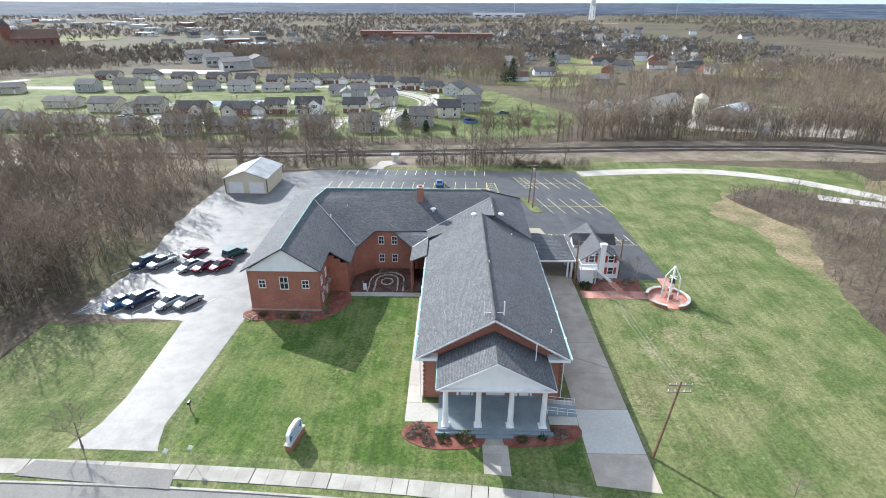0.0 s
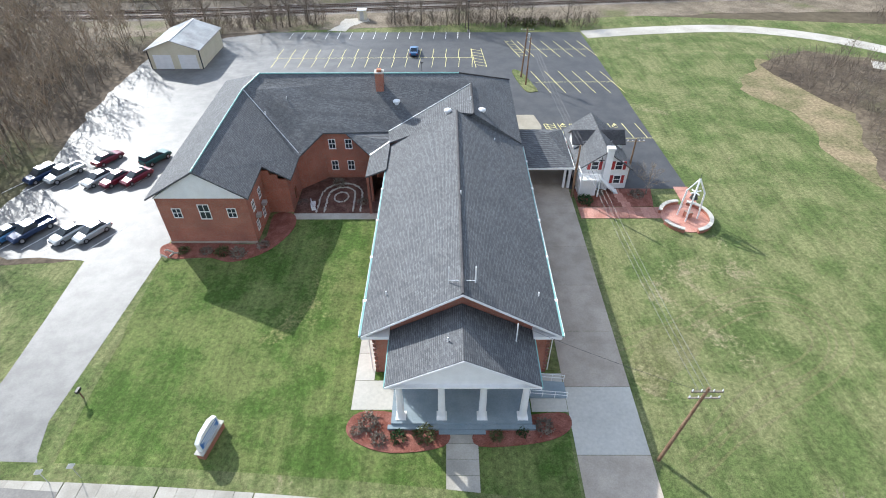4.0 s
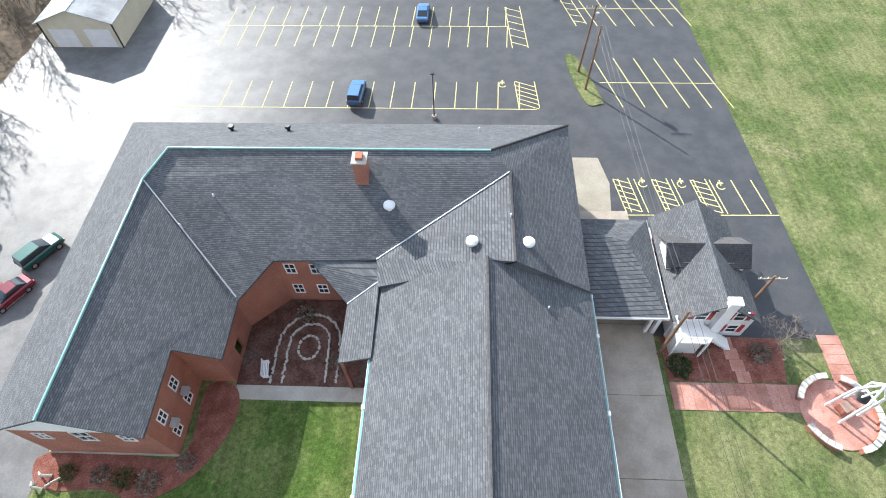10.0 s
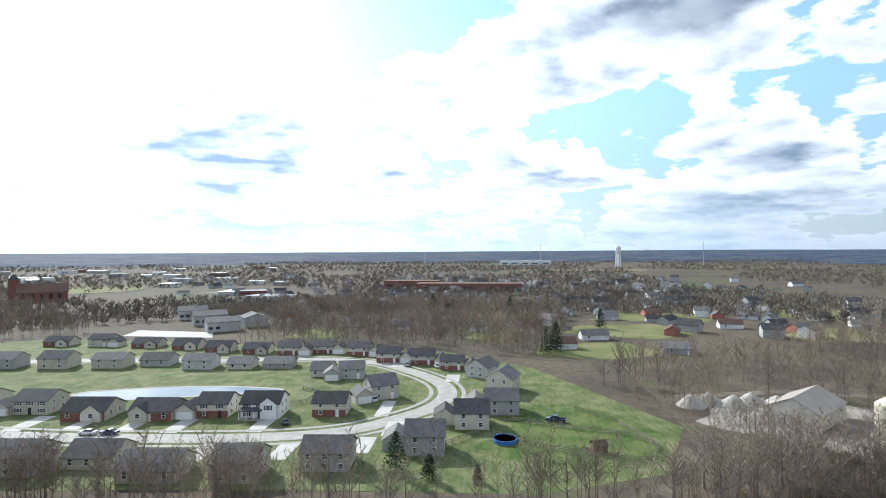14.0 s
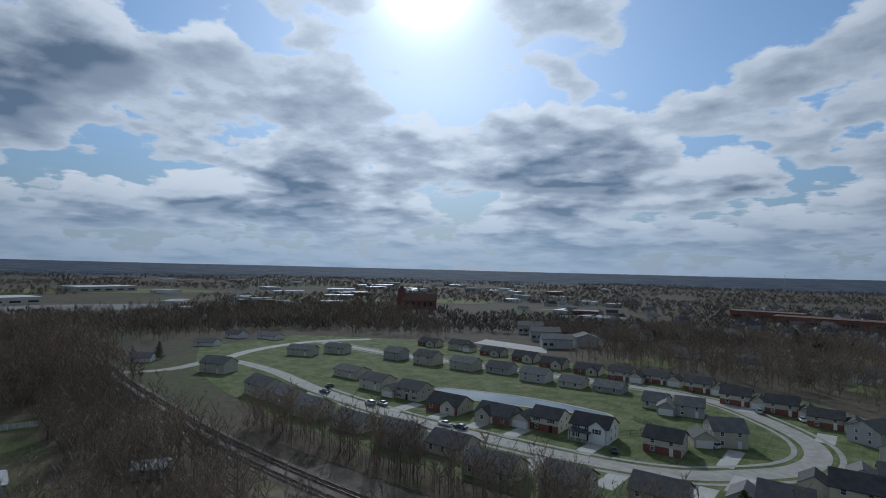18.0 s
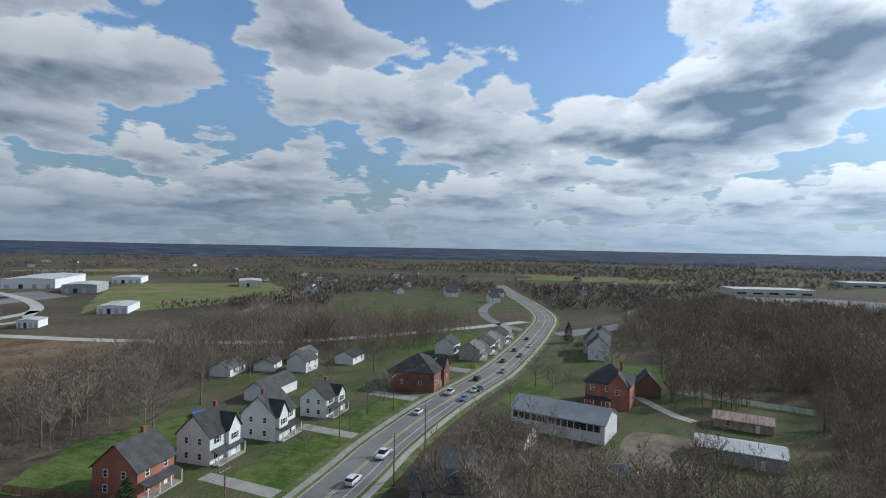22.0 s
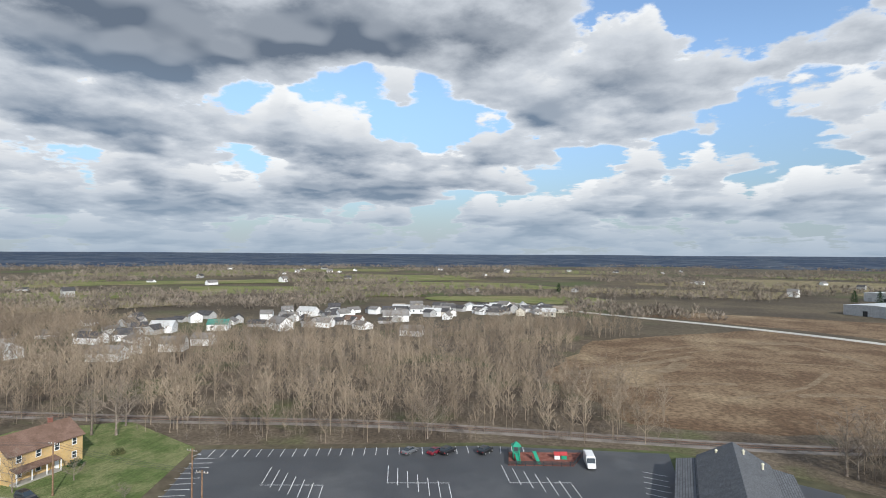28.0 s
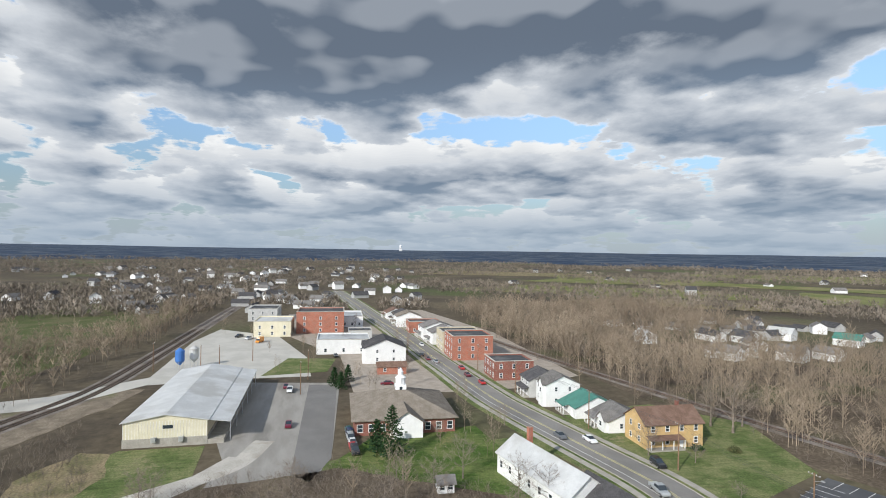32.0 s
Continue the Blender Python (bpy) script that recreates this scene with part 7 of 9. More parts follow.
house(-97, -24, 102, 11, 8, 3.0, 2.4, GREYSIDING, DARKSHINGLE, "low house with a dark brown roof", 1, lite=1, group=WEST)
house(-248, -5, 4, 11, 9, 6.2, 4.2, SIDING, DARKSHINGLE, "white two-storey house with dark roof", 2, lite=1, group=WEST)
house(-262, -8, 4, 12, 9, 6.5, 4.6, GREYSIDING, DARKSHINGLE, "tall grey gabled house by the crossroads", 2, lite=1, group=WEST)
house(-287, -6, 4, 12, 9, 5.5, 3.6, SIDING, DARKSHINGLE, "dark-roofed house by the crossroads", 2, lite=1, group=WEST)
house(-166, 38, 80, 14, 7, 2.6, 1.2, RUSTROOF, RUSTROOF, "open shed with a rusted metal roof", 1, lite=1, name="metal_shed", category="shed")
house(-140, 33, 82, 18, 9, 3.2, 1.2, GREYSIDING, SHEDROOF, "low shed with a shiny metal roof", 1, lite=1, name="metal_shed", category="shed")
house(-127, 66, 60, 8, 6, 2.4, 1.0, GREYSIDING, SHEDROOF, "small metal-roofed shed in the woods", 1, lite=1, name="metal_shed", category="shed")
patch("shed_gardens", ragged([(-200, 16), (-112, -4), (-108, 30), (-126, 48), (-196, 62)], 3), 0.028, GARDEN, "rough green yards round the sheds", category="lawn")
single("side_lane", ribbon(smooth_line([(-205, 8), (-190, 10), (-172, 20), (-166, 26)], 4), 3.4, 0, -0.2, 0.05), GRAVEL, "pale gravel lane between sheds", "lane", kind="structure")
patch("gravel_yard", rounded([(-150, 10), (-128, 8), (-126, 24), (-148, 26)]), 0.045, VERGE, "brown gravel yard with parked cars", category="yard")
fence([Vector(p) for p in ((-196, 22), (-186, 60))], "long white board fence", 2.5, 1.8, WHITE, 6)
tramp = thing("trampoline", "round black trampoline in a garden", "trampoline", (-118, -102, 0))
part("mat", Geo().lathe(0, 0, [(2.2, 0.85), (2.2, 0.9)], 20), BLACK, tramp)
part("frame", Geo().lathe(0, 0, [(2.2, 0.84), (2.45, 0.84), (2.45, 0.94), (2.2, 0.94)], 20), BLUE, tramp)
for k in range(6):
    part("leg", Geo().tube((2.3 * math.cos(k), 2.3 * math.sin(k), 0), (2.3 * math.cos(k), 2.3 * math.sin(k), 0.85), 0.05, None, 6), STEEL, tramp)
poolw = thing("garden_pool", "round above-ground pool with dark cover", "pool", (-121, 8, 0))
part("pool_wall", Geo().lathe(0, 0, [(3.2, 0), (3.2, 1.1), (3.0, 1.1), (3.0, 0.95)], 24), GREYSIDING, poolw)
part("cover", Geo().lathe(0, 0, [(3.0, 0.85), (3.0, 0.98)], 24), DARK, poolw)
STREETCARS = "cars on the main street"
for kind, paint, x, off, yaw in (("suv", "white", -96, 1.8, 92), ("pickup", "white", -110.5, 2.4, -88), ("sedan", "white", -143, -2.4, 90), ("pickup", "white", -166, -2.6, 90), ("sedan", "blue", -161, 4.2, -90), ("sedan", "black", -174, 4.0, -90), ("sedan", "silver", -172, 3.2, -90), ("suv", "black", -188, -2.2, 90), ("sedan", "grey", -203, 2.4, -90), ("sedan", "maroon", -222, -2.2, 90), ("sedan", "black", -236, 2.3, -90), ("suv", "grey", -248, -2.3, 90), ("sedan", "silver", -262, 2.2, -90), ("sedan", "black", -282, -2.3, 90),
                                  ("sedan", "grey", 127, 1.8, 95), ("pickup", "silver", 94, 2.2, 84), ("sedan", "white", 123, -3.6, 95), ("suv", "black", 106, -7.5, 84), ("sedan", "black", 80, 2.6, 82), ("sedan", "red", 184, -3.6, 90), ("sedan", "maroon", 196, -2.4, 90), ("sedan", "silver", 222, 2.0, -90), ("sedan", "white", 262, -2.2, 90), ("suv", "black", 236, 4.2, -90), ("sedan", "red", 208, -4.2, 90), ("sedan", "maroon", 228, 3.8, 90)):
    car(kind, paint, x, street_y(x) + off, yaw, paint + (" pickup" if kind == "pickup" else " car") + " on the main street", STREETCARS)
for x, s in ((-40, -1), (-72, -1), (-98, 1), (-112, -1), (-142, -1), (-170, -1), (-205, -1), (-245, -1), (-118, 1), (66, -1), (103, -1), (132, -1), (170, -1), (205, -1), (240, 1)):
    utility_pole(x, street_y(x) + s * 9.8, 10.5, "tall grey-brown street utility pole", 1, yaw=0)
for a, b in ((-40, -72), (-72, -112), (-112, -142), (-142, -170), (-170, -205), (-205, -245), (66, 103), (103, 132), (132, 170), (170, 205)):
    wires((a, street_y(a) - 9.8, 10.2), (b, street_y(b) - 9.8, 10.2), 3, 0.8, 0.7, 0.022)

# side streets at the crossroads
for pts, w in (([(-300, -38), (-340, -75), (-400, -100), (-470, -110)], 7), ([(-305, -30), (-380, 10), (-466, 18), (-532, 110), (-530, 205), (-525, 310), (-524, 460), (-500, 640)], 14), ([(-352, -58), (-328, -72), (-300, -90), (-225, -150), (-190, -230), (-165, -312), (-83, -388), (31, -458), (140, -560)], 8), ([(-165, -312), (-205, -345), (-250, -372), (-285, -430), (-312, -498), (-330, -560)], 8), ([(-250, -372), (-232, -350), (-218, -330), (-196, -326)], 6), ([(-694, -161), (-800, -220), (-900, -330)], 9)):
    single("country_road", ribbon(smooth_line(pts, 6), w, 0, -0.3, 0.055), STREET if w in (14, 7) else PALECONCRETE, "pale country road among fields", "road", kind="structure")

# ---- south side: brick house, flat-roofed shop, dark-roofed hall, car park ----
house(-78.5, -80.5, 187, 9.5, 10, 5.6, 4.4, BRICK, DARKSHINGLE, "red brick house with a dark roof and white trim", 2, porch=2, chimney=1, group=WEST, cross=0)
shop = thing("flat_roofed_shop", "brick shop with a grey flat roof and rooftop units", "shop", (-50.5, -83, 0), 4)
part("wall", Geo().wall((-7.6, 15), (-7.6, -15), -0.1, 4.8, 0.3).wall((-7.6, -15), (7.6, -15), -0.1, 4.8, 0.3).wall((7.6, -15), (7.6, 15), -0.1, 4.8, 0.3).wall((7.6, 15), (-7.6, 15), -0.1, 4.8, 0.3, [(2, 0.6, 3.2, 2.4), (8, 0.1, 1.2, 2.4), (10.5, 0.6, 3.2, 2.4)]), DARKBRICK, shop)
part("roof_deck", Geo().box(-7.4, -14.8, 4.2, 7.4, 14.8, 4.45), FLATROOF, shop)
part("parapet_cap", Geo().box(-7.75, -15.15, 4.8, -7.3, 15.15, 4.9).box(7.3, -15.15, 4.8, 7.75, 15.15, 4.9).box(-7.3, -15.15, 4.8, 7.3, -14.8, 4.9).box(-7.3, 14.8, 4.8, 7.3, 15.15, 4.9), STEEL, shop)
for x, y, s in ((-1.5, -9.0, 1.5), (1.8, -7.4, 1.1)):
    u = part("air_handler", Geo().box(x - s, y - s * 0.7, 4.45, x + s, y + s * 0.7, 4.45 + s * 0.9), CREAM, shop)
    part("fan", Geo().lathe(x, y, [(s * 0.5, 4.45 + s * 0.9), (s * 0.5, 4.55 + s * 0.9)], 14), DARK, u)
part("vent_pipe", Geo().tube((3.5, -5, 4.4), (3.5, -5, 5.3), 0.15, None, 8), STEEL, shop)
part("sign_board", Geo().box(-1.4, 15.2, 3.2, 1.6, 15.35, 4.4), BLUE, shop)
car("van", "white", -62.5, -104.5, 20, "white work van behind the shop")
single("box_trailer", Geo().box(-1.1, -2.2, 0.5, 1.1, 2.2, 2.7).box(-0.9, -1.2, 0.1, 0.9, -0.4, 0.5), WHITE, "small white box trailer behind the shop", "trailer", (-57.5, -106, 0), 12)
fence([Vector(p) for p in ((-43, -100), (-66, -107.5), (-64, -111), (-41, -104))], "bright yellow safety rail fence", 2.0, 1.0, YELLOW, 3)
fence([Vector(p) for p in ((-66, -108), (-72, -76))], "dark wooden board fence", 2.0, 1.8, WOOD, 8)
car("suv", "navy", -40.5, -88, 10, "dark blue car beside the shop")
patch("shop_yard", [(-36, -60), (-62, -60), (-66, -108), (-40, -112)], 0.04, ASPHALT, "dark asphalt yard round the shop", category="yard")
hall = thing("hall", "hall with a dark shingle roof and buff stone gable", "hall", (-22.2, -99.3, 0), 83.5)
part("wall", gable_block(-16, 15.6, -6.4, 6.4, -0.1, 4.9, 3.6), BRICK, hall)
for g in gable_roof(-16, 15.2, -6.4, 6.4, 4.96, 3.6, 0.45):
    part("roof_slope", g, SHINGLE, hall)
part("stone_front", Geo().add([(15.62, -4.2, 0), (15.62, 4.2, 0), (15.62, 4.2, 6.6), (15.62, 0, 8.9), (15.62, -4.2, 6.6), (16.1, -4.2, 0), (16.1, 4.2, 0), (16.1, 4.2, 6.6), (16.1, 0, 8.9), (16.1, -4.2, 6.6)], [(4, 3, 2, 1, 0), (5, 6, 7, 8, 9), (3, 4, 9, 8), (2, 3, 8, 7), (1, 2, 7, 6), (4, 0, 5, 9)]), STONE, hall, "buff stone gable front")
part("round_window", Geo().tube((16.05, 0, 5.2), (16.3, 0, 5.2), 1.5, None, 24), PALECONCRETE, hall)
part("round_pane", Geo().tube((16.25, 0, 5.2), (16.36, 0, 5.2), 1.15, None, 24), GLASS, hall)
for s in (-1, 1):
    y0, y1 = (4.2, 6.9) if s > 0 else (-6.9, -4.2)
    part("brick_pier", Geo().box(14.6, y0, -0.1, 16.0, y1, 6.2), BRICK, hall)
    part("coping", Geo().box(14.5, y0 - 0.1, 6.2, 16.1, y1 + 0.1, 6.4), PALECONCRETE, hall)
    e0, e1 = (6.4, 10.4) if s > 0 else (-10.4, -6.4)
    part("aisle_wall", Geo().box(-16, e0, -0.1, 13.4, e1, 3.4), BRICK, hall)
    pts = [(-16.3, s * 6.4, 4.3), (-16.3, s * 10.8, 3.5), (13.4, s * 10.8, 3.5), (13.4, s * 6.4, 4.3)]
    part("aisle_roof", Geo().slab(pts if s > 0 else pts[::-1], 0.2), SHINGLE, hall)
    part("aisle_front", Geo().box(13.4, e0, -0.1, 14.0, e1, 4.4), BRICK, hall)
    part("coping", Geo().box(13.3, e0 - 0.1, 4.4, 14.1, e1 + 0.1, 4.6), PALECONCRETE, hall)
for x, y in ((-12.0, 1.6), (-13.5, -3.2), (-9, 4.6)):
    part("roof_vent", Geo().lathe(x, y, [(0.2, 6.2 if abs(y) > 2 else 7.4), (0.2, 7.2 if abs(y) > 2 else 8.3), (0.34, 7.25 if abs(y) > 2 else 8.35), (0.1, 7.5 if abs(y) > 2 else 8.6)], 10), CREAM, hall)
patch("south_car_park", [(93.5, -96.5), (60, -108.5), (30, -120.5), (-13, -129), (-14, -92), (-12, -58), (40, -62), (74, -67.5), (81, -70)], 0.045, ASPHALT, "dark asphalt car park across the street", category="car park")
patch("hall_yard", [(-30, -122), (-44, -116), (-38, -70), (-28, -66), (-30, -90)], 0.032, ASPHALT, "dark asphalt yard beside the hall", category="yard")
southbays = thing("parking_lines", "white painted parking bays", "road marking", kind="structure")
white_bay = mesh_of(Geo().box(-0.06, -2.5, 0, 0.06, 2.5, 0.008), LINEWHITE, "bay_line")


def south_bay(x, y, yaw, scale=1.0):
    part("bay_line", white_bay, None, southbays).matrix_basis = pose(x, y, 0.05, 0, 0, yaw) @ Matrix.Diagonal((1, scale, 1, 1))


edge = [Vector(p) for p in ((92, -97), (60, -109), (30, -120.5), (20, -123))]
for p, h in along(edge, 2.75, 1.5):
    n = Vector((-math.sin(radians(h)), math.cos(radians(h)))) * -1
    south_bay(p.x + n.x * 2.6, p.y + n.y * 2.6, h)
for p, h in along([Vector((83, -73)), Vector((92, -94))], 2.75):
    south_bay(p.x - 2.8, p.y + 1.1, h)
for cx, cy in ((62, -86), (38, -95), (14, -103)):
    south_bay(cx, cy, -72, 2.6)
    for k in range(-3, 4):
        south_bay(cx + 2.6 * k, cy - 0.85 * k, 22, 1.7)
for k in range(5):
    south_bay(-9, -104 - 2.8 * k, 78, 1.0)
for kind, paint, x, y, yaw, lb in (("sedan", "grey", 45.6, -110.3, 160, "grey saloon in the far car park"), ("sedan", "maroon", 39.8, -112, 160, "dark red saloon in the far car park"), ("suv", "black", 37.0, -113, 160, "black sport utility car in the far car park"), ("suv", "black", 28.6, -116, 160, "black car by the playground"), ("van", "white", 4.6, -115.5, 12, "tall white passenger van near the playground")):
    car(kind, paint, x, y, yaw, lb)
patch("play_area", [(23.5, -118), (6, -123.5), (8, -114), (22, -110)], 0.06, MULCH, "brown mulched play area", category="playground", kind="stuff")
fence([Vector(p) for p in ((23.5, -118), (22, -110), (8, -114), (6, -123.5))], "dark low playground fence", 2.0, 1.1, DARK, 4)
play = thing("play_tower", "green playground tower with roof and slide", "play tower", (21, -114.5, 0), 20)
for x, y in ((-0.7, -0.7), (0.7, -0.7), (0.7, 0.7), (-0.7, 0.7)):
    part("post", Geo().box(x - 0.07, y - 0.07, 0, x + 0.07, y + 0.07, 3.2), GREENPAINT, play)
part("deck", Geo().box(-0.8, -0.8, 1.4, 0.8, 0.8, 1.52), GREENPAINT, play)
part("roof", Geo().add([(-1.1, -1.1, 3.1), (1.1, -1.1, 3.1), (1.1, 1.1, 3.1), (-1.1, 1.1, 3.1), (0, 0, 4.1)], [(0, 1, 4), (1, 2, 4), (2, 3, 4), (3, 0, 4), (3, 2, 1, 0)]), GREENPAINT, play)
part("slide", Geo().slab([(-0.4, 0.8, 1.5), (-0.4, 3.6, 0.2), (0.4, 3.6, 0.2), (0.4, 0.8, 1.5)], 0.1).slab([(-0.5, 0.8, 1.75), (-0.5, 3.6, 0.45), (-0.4, 3.6, 0.45), (-0.4, 0.8, 1.75)], 0.3), GREENPAINT, play)
slide = thing("slide", "small green playground slide", "slide", (17, -115.5, 0), 30)
part("chute", Geo().slab([(-0.4, 0, 1.9), (-0.4, 3.2, 0.2), (0.4, 3.2, 0.2), (0.4, 0, 1.9)], 0.12), GREENPAINT, slide)
part("ladder", Geo().tube((-0.35, 0, 1.9), (-0.4, -0.8, 0), 0.05, None, 6).tube((0.35, 0, 1.9), (0.4, -0.8, 0), 0.05, None, 6), GREENPAINT, slide)
for x, y, m in ((12.0, -117.5, WHITE), (10.5, -118, GREENPAINT)):
    ph = thing("playhouse", "small bright plastic playhouse", "playhouse", (x, y, 0.06), 15)
    part("wall", gable_block(-0.6, 0.6, -0.5, 0.5, 0, 1.1, 0.5), m, ph)
    for g in gable_roof(-0.6, 0.6, -0.5, 0.5, 1.12, 0.5, 0.15, 0.05):
        part("roof_slope", g, RED, ph)
utility_pole(77, -75, 9.5, "pale wooden pole with a lamp in the car park", 1, lamp=True)
patch("verge_south", [(120, -60), (84, -66), (96, -97), (128, -108), (150, -92), (148, -60)], 0.025, GRASS, "green lawn round the yellow house", category="lawn")

# ---- east: yellow house to the brick town centre ----
EAST = "buildings of the town centre"
house(120, -75.5, -92, 15.5, 9.5, 6.0, 3.0, YELLOWBRICK, BROWNSHINGLE, "yellow brick house with a brown gabled roof and porch", 2, porch=1, chimney=1, group=EAST)
house(132.5, -71, 177, 10.5, 12, 3.2, 2.6, SIDING, GREYSHINGLE, "white bungalow with a grey-green roof", 1, porch=1, cross=1, group=EAST)
house(145, -68.5, 177, 10, 13, 3.2, 3.0, SIDING, GREENMETAL, "white bungalow with a green metal roof", 1, porch=1, group=EAST)
house(157, -64, 177, 8.5, 11, 6.8, 2.6, SIDING, GREYSHINGLE, "tall plain white two-storey house", 2, cross=1, group=EAST)
house(168, -63.5, 177, 9, 12, 5.6, 2.8, GREYSIDING, DARKSHINGLE, "grey two-storey house with porch", 2, porch=2, group=EAST)
BLOCKS = (((194, -61, 14, 15, 7.0), DARKBRICK, "low brown brick shop with a flat roof"), ((233, -56, 18, 18, 10.5), BRICK, "red brick corner block with white windows"), ((251, -56.5, 16, 19, 9.5), STONE, "ornate pale brick shop front"), ((309, -50, 15, 18, 6.5), BRICK, "red and white shop with awning"), 
          ((256, -2, 20, 24, 6.5), SIDING, "long white workshop with a flat roof"), ((320, 8, 24, 26, 12.0), BRICK, "red brick warehouse with a faded painted wall"), ((311, 33, 24, 19, 8.2), CREAM, "cream block warehouse by the tracks"), ((346, -11, 30, 13, 6.5), SIDING, "white and red shop row"), ((376, 44, 26, 18, 8), GREYSIDING, "grey-roofed warehouse by the tracks"), ((288, -12, 13, 12, 5.0), GREYSIDING, "grey low shop with a flat roof"))
for (x, y, w, d, h), m, lb in BLOCKS:
    ob = thing("town_building", lb, "shop", (x, y, 0), 178 if y < -40 else -2, EAST)
    part("wall", Geo().wall((-w / 2, d / 2), (-w / 2, -d / 2), -0.1, h, 0.35).wall((-w / 2, -d / 2), (w / 2, -d / 2), -0.1, h, 0.35).wall((w / 2, -d / 2), (w / 2, d / 2), -0.1, h, 0.35).wall((w / 2, d / 2), (-w / 2, d / 2), -0.1, h, 0.35), m, ob)
    part("roof_deck", Geo().box(-w / 2 + 0.2, -d / 2 + 0.2, h - 0.7, w / 2 - 0.2, d / 2 - 0.2, h - 0.5), (SHEDROOF if m is CREAM else FLATROOF if m is SIDING else DARKROOF), ob)
    part("cornice", Geo().box(-w / 2 - 0.15, -d / 2 - 0.15, h, w / 2 + 0.15, -d / 2 + 0.35, h + 0.2).box(-w / 2 - 0.15, -d / 2 + 0.35, h, -w / 2 + 0.35, d / 2 + 0.15, h + 0.2).box(w / 2 - 0.35, -d / 2 + 0.35, h, w / 2 + 0.15, d / 2 + 0.15, h + 0.2), PALECONCRETE, ob)
    for fl in range(max(1, int(h / 3.4))):
        for k in range(4):
            window(ob, -w / 2 + w * (k + 0.5) / 4, -d / 2, 1.0 + 3.3 * fl, 1.1, 1.7, 0)
            if k < 3:
                window(ob, w / 2, -d / 2 + d * (k + 0.5) / 3, 1.0 + 3.3 * fl, 1.1, 1.7, 90)
                window(ob, -w / 2, -d / 2 + d * (k + 0.5) / 3, 1.0 + 3.3 * fl, 1.1, 1.7, -90)
for x, y, w, d, h, yaw, roof, lb in ((270, -54, 12, 16, 6.0, 92, GREYSHINGLE, "white frame shop with a grey gabled roof"), (287, -53, 13, 17, 6.4, 92, GREYSHINGLE, "white two-storey shop with a gable to the street"), (333, -45, 14, 15, 6.6, 2, TANSHINGLE, "white shop with a tan roof"), (352, -45, 16, 14, 5.5, 2, DARKSHINGLE, "white shop with a dark roof"), (372, -42, 13, 13, 4.5, 92, BROWNSHINGLE, "low frame shop with a brown roof")):
    house(x, y, yaw + 90 if yaw > 50 else 178, w, d, h, 2.8, SIDING, roof, lb, 2, lite=1, porch=1, group=EAST)
house(231, -18, 178, 16, 17, 6.6, 3.4, SIDING, DARKSHINGLE, "white two-storey building with a dark gabled roof", 2, cross=1, group=EAST)
house(206, -18, 88, 11, 5, 3.0, 1.4, BRICK, BROWNSHINGLE, "low brick shop with a brown roof", 1, lite=1, group=EAST)
library = thing("library", "long brick hall with a weathered hipped roof and white cupola", "library", (150, -13, 0), -2)
part("wall", Geo().box(-13, -13, -0.1, 13, 13, 3.9), DARKBRICK, library)
for g in hip_roof(-13, 13, -13, 13, 3.9, 5.0, 0.8):
    part("roof_slope", g, TANSHINGLE, library)
part("front_gable", Geo().add([(-16.5, -4, 0), (-16.5, 4, 0), (-16.5, 4, 3.9), (-16.5, 0, 6.6), (-16.5, -4, 3.9), (-13, -4, 0), (-13, 4, 0), (-13, 4, 3.9), (-8, 0, 6.6), (-13, -4, 3.9)], [(4, 3, 2, 1, 0), (1, 2, 7, 6), (4, 0, 5, 9)]), WHITE, library)
for s in (-1, 1):
    pts = [(-17, 0, 6.8), (-7, 0, 6.8), (-13, s * 4.6, 3.8), (-17, s * 4.6, 3.8)]
    part("roof_slope", Geo().slab(pts if s > 0 else pts[::-1], 0.15), TANSHINGLE, library)
for k in range(9):
    window(library, -13.02, -11.6 + 2.9 * k, 0.9, 1.4, 1.9, -90)
    window(library, -11.6 + 2.9 * k, -13.02, 0.9, 1.4, 1.9, 0)
part("cupola_base", Geo().box(-1.5, -1.5, 7.6, 1.5, 1.5, 9.6), WHITE, library)
part("cupola", Geo().lathe(0, 0, [(1.35, 9.6), (1.35, 11.4), (1.6, 11.5), (1.0, 12.0), (0.75, 12.1), (0.75, 13.0), (0.9, 13.05), (0.1, 14.2)], 8), WHITE, library, "white octagonal cupola")
for k in range(4):
    part("cupola_window", Geo().box(-0.4, -1.55, 8.1, 0.4, -1.48, 9.2), GLASS, library).matrix_basis = pose(0, 0, 0, 0, 0, 90 * k)
hallw = house(99, -35, 12, 24, 9, 4.4, 3.2, SIDING, SHEDROOF, "long white hall with a shiny metal roof", 1, group=EAST, name="white_hall", category="hall")
part("chimney", Geo().box(10.6, -3.6, 0, 11.6, -2.6, 9.0), BRICK, hallw)
house(86, -41, 12, 12, 9, 3.6, 3.0, GREYSIDING, DARKSHINGLE, "low house with a dark blue-grey roof", 1, lite=1, group=EAST)
barnlet = house(103, -15, 88, 3.2, 2.6, 2.2, 1.0, SIDING, GREYSHINGLE, "tiny white garden shed", 1, lite=1, name="garden_shed", category="shed")
whouse = thing("warehouse", "cream metal warehouse with a white roof and canopy", "warehouse", (167, 44.5, 0), 0)
part("wall", gable_block(-28.5, 28.5, -9.2, 9.2, 2.0, 6.0, 1.6), CREAM, whouse)
part("plinth", Geo().box(-28.6, -9.3, -0.1, 28.6, 9.3, 2.0), BLOCK, whouse)
for g in gable_roof(-28.5, 28.5, -9.2, 9.2, 6.06, 1.6, 0.5, 0.15):
    part("roof_slope", g, SHEDROOF, whouse)
